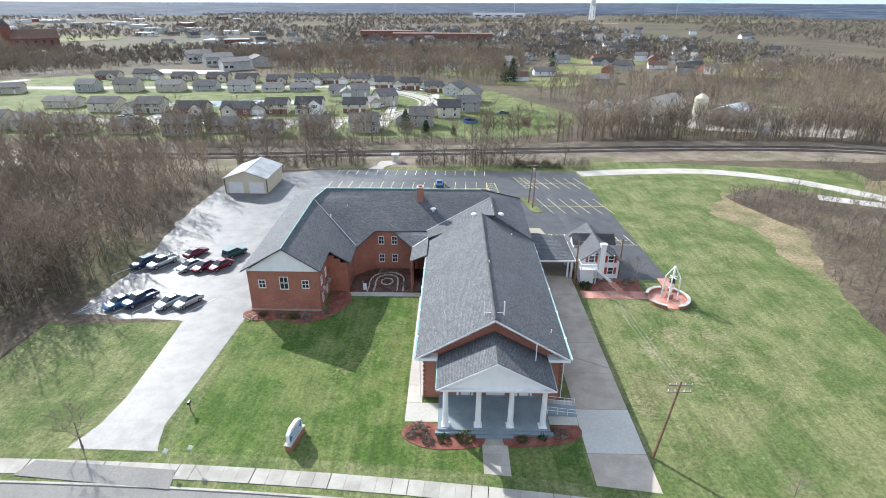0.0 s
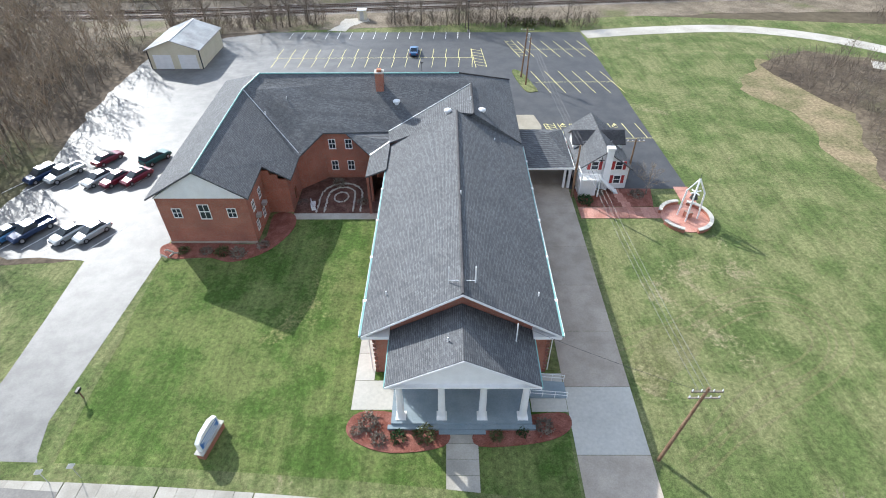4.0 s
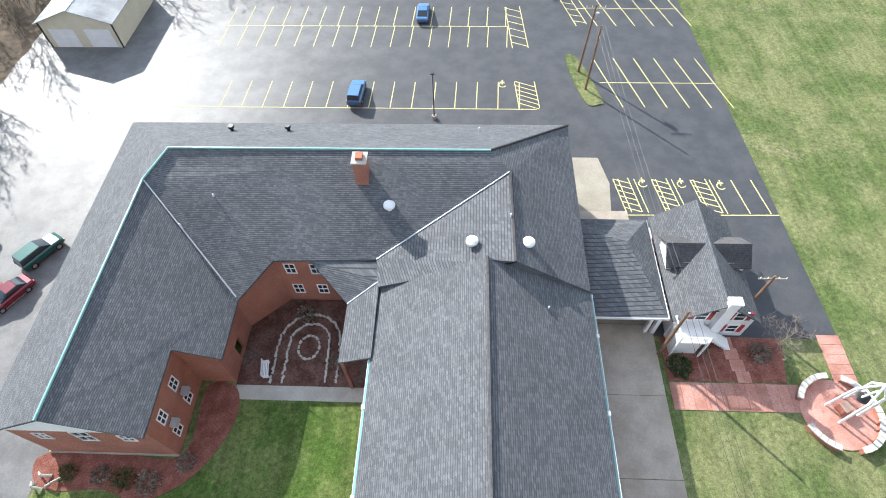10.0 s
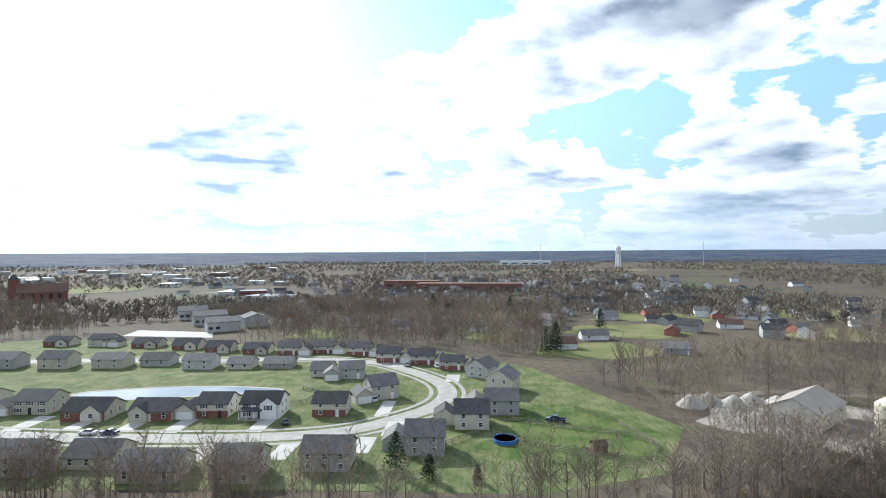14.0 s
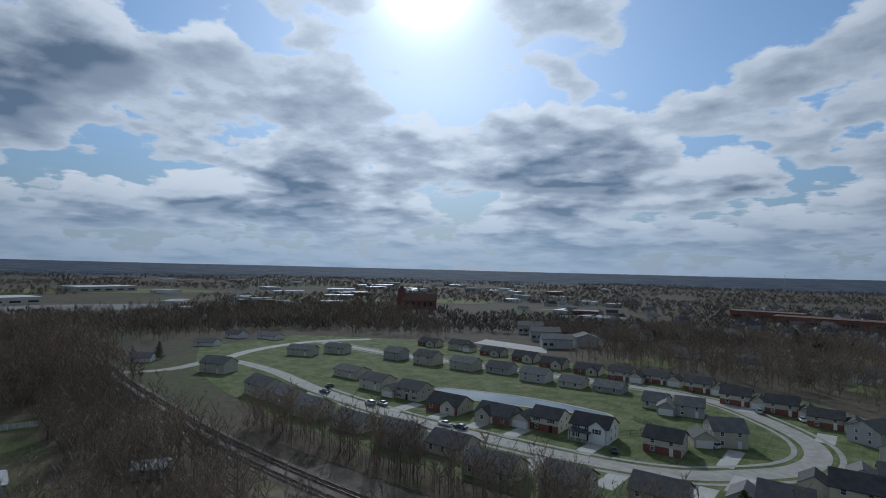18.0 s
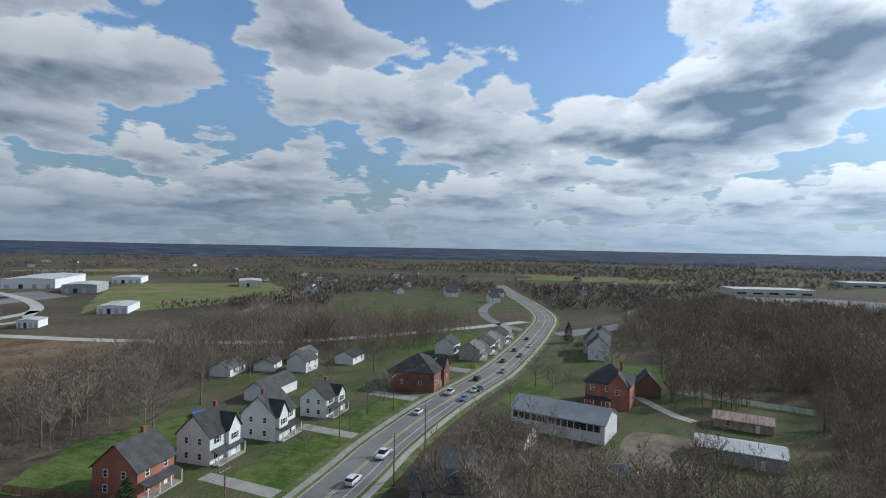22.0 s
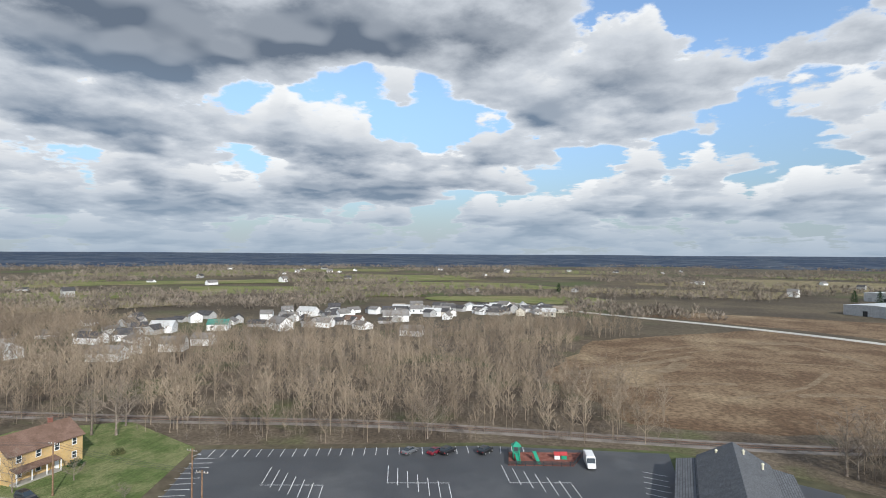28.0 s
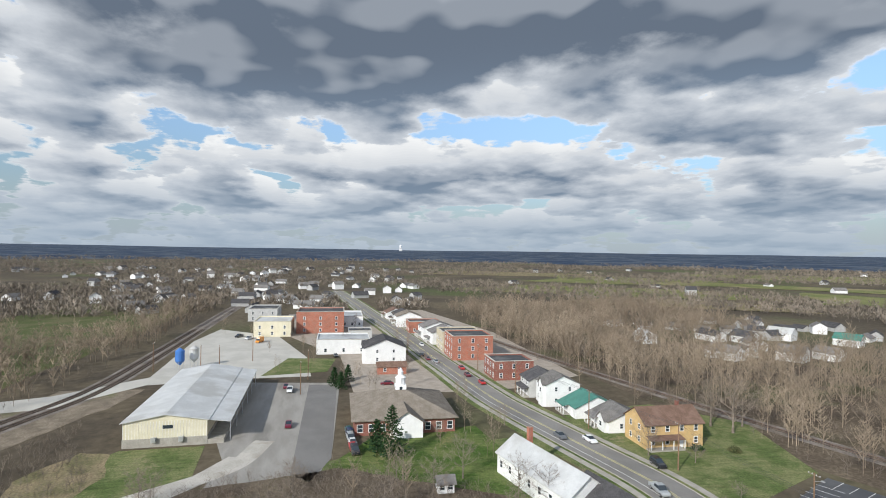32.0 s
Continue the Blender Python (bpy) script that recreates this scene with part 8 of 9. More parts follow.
part("canopy", Geo().slab([(-28.5, -9.2, 5.9), (-28.5, -14.5, 5.2), (28.5, -14.5, 5.2), (28.5, -9.2, 5.9)], 0.15), SHEDROOF, whouse)
for k in range(6):
    part("canopy_post", Geo().tube((-27 + 10.8 * k, -14.2, 0), (-27 + 10.8 * k, -14.2, 5.1), 0.1, None, 8), STEEL, whouse)
part("dock", Geo().box(-28.5, -13.0, -0.1, 28.5, -9.3, 1.1), BLOCK, whouse)
for y in (-3.5, 2.5):
    part("wall_unit", Geo().box(-29.3, y - 0.5, 1.2, -28.5, y + 0.5, 2.3), STEEL, whouse)
part("window", Geo().box(-28.6, -1.6, 4.2, -28.5, 0.6, 5.0), GLASS, whouse)
for k in range(29):
    part("siding_rib", Geo().box(-28.56, -9.1 + 0.65 * k, 2.0, -28.5, -9.04 + 0.65 * k, 6.0), WHITE, whouse)
patch("warehouse_lot", [(199, 35), (193, 2), (130, 6), (118, 8.5), (105, 12), (100, 26), (108, 32), (125, 29.5), (138, 33)], 0.04, OLDASPHALT, "worn streaked asphalt lot by the warehouse", category="car park")
patch("warehouse_lot_new", [(192, 12.5), (190, 3), (124, 6.4), (112, 11), (116, 15)], 0.05, NEWERASPHALT, "smoother grey asphalt strip", category="car park")
patch("east_lawn", [(120, 7), (108, 11), (98, 20), (92, -30), (118, -34), (140, -32), (136, -4)], 0.035, LAWN, "green lawn before the library", category="lawn")
patch("east_lawn", [(108, 34), (137, 35.5), (137, 54), (122, 62), (104, 52)], 0.03, GRASS, "rough grass before the warehouse", category="lawn")
patch("dirt_bank", ragged([(104, 56), (122, 52), (134, 55), (138, 62), (124, 68), (108, 66)], 2, 5), 0.05, DRYGRASS, "bare tan bank by the railway", category="bank")
single("gravel_track", ribbon(smooth_line([(88, 52), (104, 44), (116, 34), (128, 27)], 5), 4.4, 0, -0.2, 0.06), GRAVEL, "pale gravel track to the warehouse", "track", kind="structure")
patch("depot_yard", [(205, 34), (200, 68), (290, 70), (330, 64), (300, 30), (240, 14), (205, 12)], 0.03, PALECONCRETE, "pale gravel depot yard by the tracks", category="yard")
patch("depot_green", [(208, 30), (212, 6), (236, 2), (240, 22)], 0.045, GRASS, "green plot beside the depot lane", category="lawn")
patch("rail_field", ragged([(150, 113), (330, 104), (480, 102), (480, 190), (330, 210), (180, 160)], 5), 0.02, GARDEN, "rough green field north of the railway", category="field")
patch("town_ground", [(175, -34), (180, -2), (240, 0), (300, 25), (400, 30), (420, -70), (300, -90), (190, -88), (176, -60)], 0.02, GREYCONCRETE, "grey paved ground of the town centre", category="ground")
patch("crossing_road", [(190, 90), (212, 68), (206, 62), (176, 84), (168, 120), (178, 122)], 0.07, PALECONCRETE, "pale road across the railway", category="road")
for kind, paint, x, y, yaw in (("sedan", "maroon", 148, 17, 90), ("pickup", "white", 184, 18.5, 90), ("sedan", "maroon", 189, 20, 92), ("suv", "silver", 134.5, 1.5, 95), ("sedan", "white", 131.5, 1.2, 95), ("sedan", "red", 128.6, 1.3, 95), ("suv", "black", 126, 1.0, 95), ("suv", "navy", 137.5, 1.5, 95), ("sedan", "green", 140.5, 1.6, 95), ("van", "orange", 250, 5, 95), ("sedan", "black", 240, 2, 95), ("pickup", "white", 292, 44, 60), ("pickup", "black", 300, 50, 60), ("van", "orange", 282, 38, 70), ("suv", "white", 268, -12, 90), ("sedan", "maroon", 188, -14, 0)):
    car(kind, paint, x, y, yaw, paint + (" van" if kind == "van" else " vehicle") + " parked in the east lots", "vehicles in the east lots")
for x, y in ((223, 61), (228, 57)):
    tank = thing("depot_tank", "blue and white feed silo on legs", "silo", (x, y, 0))
    part("barrel", Geo().lathe(0, 0, [(0.4, 2.0), (1.7, 3.6), (1.7, 7.4), (0.4, 8.4)], 14), BLUE if x < 225 else SHEDROOF, tank)
    for k in range(4):
        part("leg", Geo().tube((1.4 * math.cos(k * 1.57), 1.4 * math.sin(k * 1.57), 0), (1.4 * math.cos(k * 1.57), 1.4 * math.sin(k * 1.57), 3.9), 0.09, None, 6), STEEL, tank)
for x, y in ((215, 52), (222, 70), (212, 45), (236, 36), (200, 13), (262, -2), (180, 15)):
    utility_pole(x, y, 11, "grey wooden pole by the depot", 1)
# houses across the valley
VALLEY = "white houses in the valley"
rng = random.Random(5)
for x, y, w, h, roof in ((258, -203, 14, 6, DARKSHINGLE), (248, -216, 12, 6.5, DARKSHINGLE), (211, -172, 14, 6.5, GREYSHINGLE), (202, -200, 11, 7, GREYSHINGLE), (201, -219, 10, 6, GREYSHINGLE), (231, -266, 12, 6.5, GREENMETAL), (196, -279, 16, 8, GREYSHINGLE), (220, -350, 14, 7, SHEDROOF), (145, -342, 18, 8, GREYSHINGLE), (111, -285, 13, 6, GREYSHINGLE), (254, -246, 13, 7, SHEDROOF), (230, -205, 12, 6, GREYSHINGLE), (256, -160, 10, 7, SHEDROOF), (215, -186, 9, 5, GREYSHINGLE), (178, -300, 12, 6, GREYSHINGLE), (165, -318, 11, 6, BROWNSHINGLE), (150, -300, 10, 5, GREYSHINGLE)):
    house(x, y, rng.uniform(-30, 30) + 180, w, 9, h * 0.6, h * 0.4, SIDING, roof, "white house among bare trees in the valley", 2 if h > 6.6 else 1, lite=1, group=VALLEY)
for k in range(46):
    x = rng.uniform(40, 170)
    y = -385 - rng.uniform(0, 75) + (x - 100) * 0.22
    h = rng.uniform(4.2, 6.5)
    house(x, y, rng.choice((10, 100, 190)) + rng.uniform(-8, 8), rng.uniform(9, 14), rng.uniform(6, 8), h * 0.62, h * 0.38, rng.choice((SIDING, SIDING, GREYSIDING, TANSIDING)), rng.choice((GREYSHINGLE, GREYSHINGLE, SHEDROOF, DARKSHINGLE, TANSHINGLE)), "small pale house in the crowded valley village", 1, lite=2, group=VALLEY)

# ---- industrial estate to the south-west ----
for x, y, yaw, w, d, h, m, lb in ((-232, -520, 37, 92, 46, 9.5, GREYSIDING, "long grey industrial hall with dock doors"), (-330, -690, 37, 140, 60, 11, SHEDROOF, "huge pale grey factory hall beyond fields"), (-405, -590, 40, 110, 45, 11, WHITE, "white factory hall beyond the meadow"), (-372, -487, 40, 46, 28, 9, GREYSIDING, "grey metal workshop by the road"), (-275, -325, 37, 34, 18, 6, WHITE, "low white metal shed in grass"), (-204, -303, 37, 13, 10, 5, WHITE, "small white shed with dark doors"), (-515, -412, 40, 46, 24, 8, CREAM, "long pale office shed beyond fields"), (-482, -560, 40, 50, 30, 8, WHITE, "white factory annex with flat roof")):
    ob = thing("industrial_hall", lb, "factory", (x, y, 0), yaw, "industrial halls")
    part("wall", gable_block(-w / 2, w / 2, -d / 2, d / 2, -0.1, h * 0.85, h * 0.12), m, ob)
    for g in gable_roof(-w / 2, w / 2, -d / 2, d / 2, h * 0.85 + 0.06, h * 0.12, 0.4, 0.2):
        part("roof_slope", g, SHEDROOF, ob)
    for k in range(4):
        part("dock_door", Geo().box(-w / 2 + w * (k + 0.4) / 4, -d / 2 - 0.12, 0, -w / 2 + w * (k + 0.4) / 4 + min(4.0, w / 8), -d / 2 - 0.02, min(4.2, h * 0.6)), DARK if k % 2 else GREYSIDING, ob)
        part("dock_door", Geo().box(w / 2 + 0.02, -d / 2 + d * (k + 0.3) / 4, 0, w / 2 + 0.12, -d / 2 + d * (k + 0.3) / 4 + min(3.5, d / 8), min(4.2, h * 0.6)), DARK if k == 1 else GREYSIDING, ob)
patch("factory_yard", [(-215, -475), (-300, -515), (-350, -520), (-330, -450), (-260, -430)], 0.04, STREET, "grey factory yard with parked cars", category="yard")
for k in range(14):
    car(rng.choice(("sedan", "suv", "pickup")), rng.choice(("white", "silver", "black", "red", "navy", "grey")), -258 - 3.0 * (k % 13) - 1.2 * (k // 13), -462 - 1.0 * (k % 13) - 14 * (k // 13), 40, "vehicle parked at the factory", "factory car park")
patch("fallow_field", ragged([(-30, -150), (-4, -152), (26, -204), (10, -300), (-28, -330), (-96, -384), (-160, -322), (-190, -262), (-190, -212), (-130, -182), (-72, -160)], 4), 0.03, REDFIELD, "broad russet fallow field", category="field")
patch("factory_field", ragged([(-190, -322), (-100, -398), (-20, -440), (-60, -480), (-190, -450), (-250, -400)]), 0.03, REDFIELD, "tan rough field beyond the road", category="field")
for k, (pts, wide) in enumerate((([(22, -206), (-8, -234), (-36, -266)], 5.0), ([(-14, -222), (-24, -234), (-30, -250)], 7.0), ([(-70, -316), (-84, -322), (-100, -328)], 8.0), ([(-90, -335), (-104, -300), (-108, -268)], 3.0), ([(-40, -190), (-66, -214), (-84, -246)], 2.2), ([(8, -214), (-20, -262), (-64, -300)], 1.8), ([(-120, -250), (-96, -262), (-60, -262)], 1.6), ([(4, -190), (-20, -204), (-44, -212)], 3.4), ([(-60, -200), (-74, -206), (-92, -208)], 4.6), ([(-112, -226), (-128, -238), (-140, -252)], 3.0), ([(-8, -262), (-30, -288), (-52, -304)], 2.4))):
    single("bare_patch", ribbon(smooth_line(pts, 5), wide, 0, -0.1, 0.05 + 0.005 * k), PALEDIRT, "pale bare streak in the fallow field", "field", kind="structure")
patch("factory_green", ragged([(-250, -330), (-330, -300), (-470, -320), (-570, -430), (-470, -540), (-400, -500), (-330, -420)]), 0.03, MEADOW, "rough green meadow by the factory", category="meadow")
patch("hill_meadow", ragged([(-310, -110), (-420, -70), (-540, -120), (-560, -220), (-450, -260), (-350, -210)]), 0.03, GARDEN, "green meadow on the rise", category="meadow")
for x, y, w in ((-520, -120, 14), (-500, -160, 12), (-545, -175, 16), (-470, -110, 10)):
    house(x, y, 130, w, 9, 5, 3.4, SIDING, DARKSHINGLE, "white farmhouse on the far rise", 2, lite=1, group="far farmhouses")
bridge = thing("railway_bridge", "pale concrete railway bridge with parapets", "bridge", (-318, -248, 0), 21)
part("deck", Geo().box(-32, -3.4, -0.05, 32, 3.4, 0.25), CONCRETE, bridge)
for s in (-1, 1):
    part("parapet", Geo().box(-32, s * 3.4 - 0.2, 0.25, 32, s * 3.4 + 0.2, 1.6), CONCRETE, bridge)

# ---- far town ----
FAR = "far buildings"


def far_block(name, x, y, yaw, w, d, h, wall, roof, label, category="building", pitched=0.15):
    ob = thing(name, label, category, (x, y, land_height(x, y) if math.hypot(x, y) > 690 else 0), yaw, FAR)
    part("wall", gable_block(-w / 2, w / 2, -d / 2, d / 2, -2, h, h * pitched), wall, ob)
    for g in gable_roof(-w / 2, w / 2, -d / 2, d / 2, h + 0.1, h * pitched, 0.5, 0.25):
        part("roof_slope", g, roof, ob)
    for k in range(5 if w > 60 else 2):
        part("window_band", Geo().box(-w / 2 + w * (k + 0.2) / 5, -d / 2 - 0.1, h * 0.3, -w / 2 + w * (k + 0.8) / 5, -d / 2, h * 0.55), GLASS, ob)
    return ob


tower_church = thing("tower_church", "large dark brick church with a square tower", "church", (-432, 508, 0), 40)
part("wall", gable_block(-20, 20, -11, 11, -0.5, 10, 8), DARKBRICK, tower_church)
for g in gable_roof(-20, 20, -11, 11, 10.1, 8, 0.6, 0.3):
    part("roof_slope", g, BROWNSHINGLE, tower_church)
part("tower", Geo().box(-27, -5, -0.5, -18, 5, 22), DARKBRICK, tower_church)
part("tower_roof", Geo().add([(-27.5, -5.5, 22), (-17.5, -5.5, 22), (-17.5, 5.5, 22), (-27.5, 5.5, 22), (-22.5, 0, 28)], [(0, 1, 4), (1, 2, 4), (2, 3, 4), (3, 0, 4), (3, 2, 1, 0)]), DARKSHINGLE, tower_church)
for k in range(5):
    part("window", Geo().box(-16 + 7 * k, -11.1, 3, -13.5 + 7 * k, -11, 8), GLASS, tower_church)
for x, y, yaw, w, h in ((-158, 324, 35, 19, 6.0), (-181, 352, 35, 20, 6.5), (-208, 380, 35, 19, 6.5), (-148, 346, 125, 16, 6.0)):
    far_block("apartment_building", x, y, yaw, w, 14, h, GREYSIDING, GREYSHINGLE, "grey apartment building with a grey roof", "apartments", 0.4)
patch("apartment_car_park", [(-205, 300), (-150, 296), (-160, 316), (-210, 322)], 0.04, PALECONCRETE, "pale apartment car park", category="car park")
far_block("school", -16, 660, -3, 125, 30, 9, DARKBRICK, BROWNSHINGLE, "long low red brick school", "school", 0.08)
far_block("school", -90, 700, -3, 70, 30, 10, DARKBRICK, BROWNSHINGLE, "red brick school block", "school", 0.08)
far_block("superstore", 130, 1650, -8, 150, 60, 12, WHITE, SHEDROOF, "far white superstore with flat roof", "store", 0.03)
far_block("superstore", -705, 150, 103, 85, 40, 8, TANSIDING, SHEDROOF, "low tan store with white roof", "store", 0.03)
far_block("superstore", -930, 330, 103, 90, 50, 8, GREYSIDING, SHEDROOF, "far low store with pale roof", "store", 0.03)
rng = random.Random(11)
for k in range(46):
    a = radians(rng.uniform(20, 66))
    r = rng.uniform(560, 1500)
    x, y = -math.sin(a) * r, math.cos(a) * r
    far_block("shop_unit", x, y, rng.uniform(0, 180), rng.uniform(18, 55), rng.uniform(12, 26), rng.uniform(4, 7), rng.choice((WHITE, GREYSIDING, TANSIDING, DARKBRICK)), rng.choice((SHEDROOF, FLATROOF, SHEDROOF)), "low pale commercial building in the far town", "shop", 0.04)
for pts in ([(-560, 120), (-580, 210), (-590, 330), (-760, 360), (-840, 200), (-740, 110)], [(-480, 560), (-640, 480), (-760, 620), (-560, 760)], [(-300, 620), (-360, 760), (-480, 800), (-420, 640)]):
    patch("store_car_park", pts, 0.05, STREET, "broad grey store car park", category="car park")


def water_tower(x, y, h, label, legs=6):
    z = land_height(x, y)
    ob = thing("water_tower", label, "water tower", (x, y, z))
    r = h * 0.13
    part("tank", Geo().lathe(0, 0, [(r * 0.3, h * 0.62), (r * 0.85, h * 0.68), (r, h * 0.78), (r, h * 0.9), (r * 0.7, h * 0.98), (0.2, h)], 20), WHITE, ob)
    for k in range(legs):
        a = 2 * math.pi * k / legs
        part("leg", Geo().tube((r * 1.1 * math.cos(a), r * 1.1 * math.sin(a), -2), (r * 0.85 * math.cos(a), r * 0.85 * math.sin(a), h * 0.74), h * 0.014, None, 6), WHITE, ob)
    part("riser", Geo().tube((0, 0, -2), (0, 0, h * 0.66), h * 0.025, None, 8), WHITE, ob)


water_tower(352, 1440, 54, "white legged water tower on the plain")
water_tower(3560, -520, 62, "far white water tower")
for x, y, h in ((560, 1420, 62), (150, 1420, 58), (-160, 1500, 50), (-480, 900, 40), (-700, 700, 36)):
    m = thing("radio_mast", "thin far lattice radio mast", "radio mast", (x, y, land_height(x, y)))
    part("mast", Geo().tube((0, 0, -1), (0, 0, h), 0.7, 0.35, 4), STEEL, m)
    part("beacon", Geo().lathe(0, 0, [(0.5, h), (0.5, h + 1.0), (0.1, h + 1.4)], 6), RED, m)

# far houses, too small to tell apart, in one mesh
HOUSEKIT = []
for w, d, h in ((12, 8, 3.2), (10, 9, 5.4), (14, 8, 3.0), (11, 7, 3.4)):
    shell, cover_slabs = gable_block(-w / 2, w / 2, -d / 2, d / 2, -1, h, 2.6), Geo()
    for q in gable_roof(-w / 2, w / 2, -d / 2, d / 2, h + 0.08, 2.6, 0.45, 0.2):
        cover_slabs.add(q.v, q.f)
    tri = lambda fs: [(p[0], p[i], p[i + 1]) for p in fs for i in range(1, len(p) - 1)]
    HOUSEKIT.append(((np.array(shell.v), np.array(tri(shell.f))), (np.array(cover_slabs.v), np.array(tri(cover_slabs.f)))))
spots = []
for lo, hi, r0, r1, n in ((-35, 12, 300, 900, 100), (-20, 30, 420, 1000, 70), (-75, -45, 500, 1300, 40), (-100, -70, 420, 1250, 110), (-170, -105, 620, 1500, 26), (-240, -175, 700, 1600, 20), (82, 128, 480, 900, 26)):
    for k in range(n):
        a, r = radians(rng.uniform(lo, hi)), rng.uniform(r0, r1)
        x, y = -math.sin(a) * r, math.cos(a) * r
        spots.append((x, y, land_height(x, y) if r > 690 else 0.0, rng.uniform(0.85, 1.15)))
# far fields
for k, (a, r, w, d) in enumerate(((-8, 1250, 260, 90), (-22, 1500, 300, 80), (195, 800, 260, 120), (186, 1150, 300, 110), (205, 620, 160, 90), (222, 900, 280, 120), (170, 900, 260, 110), (160, 1300, 320, 120), (240, 700, 300, 120), (248, 1100, 320, 130), (90, 900, 300, 140), (110, 1200, 340, 120), (140, 1000, 300, 110), (48, 820, 300, 120), (70, 1000, 260, 110), (232, 560, 180, 70), (200, 1000, 300, 200), (214, 700, 220, 160), (176, 720, 240, 130), (226, 1250, 340, 220), (184, 1400, 320, 200), (163, 1050, 300, 180), (236, 950, 300, 180), (208, 1350, 320, 200), (150, 780, 260, 140), (192, 560, 160, 90))):
    cx, cy = -math.sin(radians(a)) * r, math.cos(radians(a)) * r
    g = Geo()
    n = 10
    rows = []
    c, s = math.cos(radians(a)), math.sin(radians(a))
    for j in range(n + 1):
        for i in range(n + 1):
            u, v = (i / n - 0.5), (j / n - 0.5)
            f = 1 + 0.25 * math.sin(3 * u + k) + 0.2 * math.cos(4 * v + k)
            lx, ly = u * w * f, v * d * f
            x, y = cx + c * lx - s * ly, cy + s * lx + c * ly
            rows.append((x, y, (land_height(x, y) if math.hypot(x, y) > 650 else 0) + 0.5))
    g.add(rows, [(j * (n + 1) + i, j * (n + 1) + i + 1, (j + 1) * (n + 1) + i + 1, (j + 1) * (n + 1) + i) for j in range(n) for i in range(n)])
    single("far_field", g, MEADOW if k % 3 else DRYGRASS, "far rolling green and tan field", "field", kind="structure")
# far hills: the blue of distant haze is put into their base colour
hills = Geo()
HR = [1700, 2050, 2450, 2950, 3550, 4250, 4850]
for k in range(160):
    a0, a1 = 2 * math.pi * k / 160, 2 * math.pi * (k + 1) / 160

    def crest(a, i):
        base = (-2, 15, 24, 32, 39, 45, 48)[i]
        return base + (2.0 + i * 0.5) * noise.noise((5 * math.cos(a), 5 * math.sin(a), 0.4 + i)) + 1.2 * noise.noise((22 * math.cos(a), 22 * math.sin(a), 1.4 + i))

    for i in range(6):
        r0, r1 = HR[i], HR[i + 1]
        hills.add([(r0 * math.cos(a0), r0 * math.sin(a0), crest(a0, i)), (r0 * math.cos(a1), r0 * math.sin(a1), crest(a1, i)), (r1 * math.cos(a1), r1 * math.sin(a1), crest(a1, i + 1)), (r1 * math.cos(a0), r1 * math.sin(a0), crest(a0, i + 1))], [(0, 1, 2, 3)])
single("backdrop", hills, material("haze_blue_hills", (0.026, 0.042, 0.074), (0.074, 0.090, 0.112), 0.010, 1.0, 0.05, 0.6, spread=(0.42, 0.6)), "wooded hills on the horizon, blue haze painted in", "hills", kind="structure")

# ---- bare trees ----


def sliver(out, p, q, w, rnd):
    d = q - p
    s = d.cross(Vector((rnd.uniform(-1, 1), rnd.uniform(-1, 1), rnd.uniform(-1, 1)))).normalized() * w
    out.add([p - s, p + s, q], [(0, 1, 2)])


def bare_tree(seed, h, spread=0.42, limbs=15, subs=8, twigs=8, start=0.2):
    rnd = random.Random(seed)
    wood, crown = Geo(), Geo()
    pts = [Vector((0, 0, -0.2))]
    for k in range(1, 7):
        pts.append(Vector((rnd.uniform(-0.02, 0.02) * h * k / 6, rnd.uniform(-0.02, 0.02) * h * k / 6, h * 0.92 * k / 6)))
    r = h * 0.017
    for k in range(6):
        wood.tube(pts[k], pts[k + 1], r * (1 - k / 6.6) * (1.5 if k == 0 else 1), r * (1 - (k + 1) / 6.6), 6, False)
    for i in range(limbs):
        t = start + (0.95 - start) * (i + rnd.random() * 0.6) / limbs
        f = t * 6
        base = pts[min(int(f), 5)].lerp(pts[min(int(f), 5) + 1], f - int(f))
        a = i * 2.4 + rnd.uniform(-0.4, 0.4)
        long = h * spread * (1.12 - t * 0.75) * rnd.uniform(0.75, 1.15)
        rise = rnd.uniform(0.55, 1.0)
        mid = base + Vector((math.cos(a), math.sin(a), rise * 0.75)) * long * 0.5
        tip = mid + Vector((math.cos(a + 0.25), math.sin(a + 0.25), rise * 1.35)) * long * 0.48
        rr = r * (1 - t * 0.75) * 0.58
        wood.tube(base, mid, rr, rr * 0.6, 4, False)
        wood.tube(mid, tip, rr * 0.6, rr * 0.2, 3, False)
        for j in range(subs):
            u = 0.3 + 0.7 * (j + rnd.random()) / subs
            b = base.lerp(mid, u * 2) if u < 0.5 else mid.lerp(tip, u * 2 - 1)
            q = b + Vector((rnd.uniform(-1, 1) + math.cos(a) * 0.5, rnd.uniform(-1, 1) + math.sin(a) * 0.5, rnd.uniform(0.2, 1.1))).normalized() * long * rnd.uniform(0.25, 0.45)
            crown.tube(b, q, rr * 0.32, rr * 0.1, 3, False)
            for _ in range(twigs):
                c = b.lerp(q, rnd.uniform(0.25, 1))
                sliver(crown, c, c + Vector((rnd.uniform(-1, 1), rnd.uniform(-1, 1), rnd.uniform(-0.1, 1.1))).normalized() * long * rnd.uniform(0.16, 0.36), 0.018, rnd)
    return mesh_of(wood, BARK, "trunk"), mesh_of(crown, TWIG, "crown")


BARE = [bare_tree(s, h, sp) for s, h, sp in ((1, 12, 0.46), (2, 14, 0.40), (3, 10, 0.54), (4, 15, 0.34), (5, 11, 0.58))]
LABELS = ["tall bare deciduous tree with a fine twiggy crown", "slender bare tree with upswept limbs", "spreading bare tree with grey bark"]


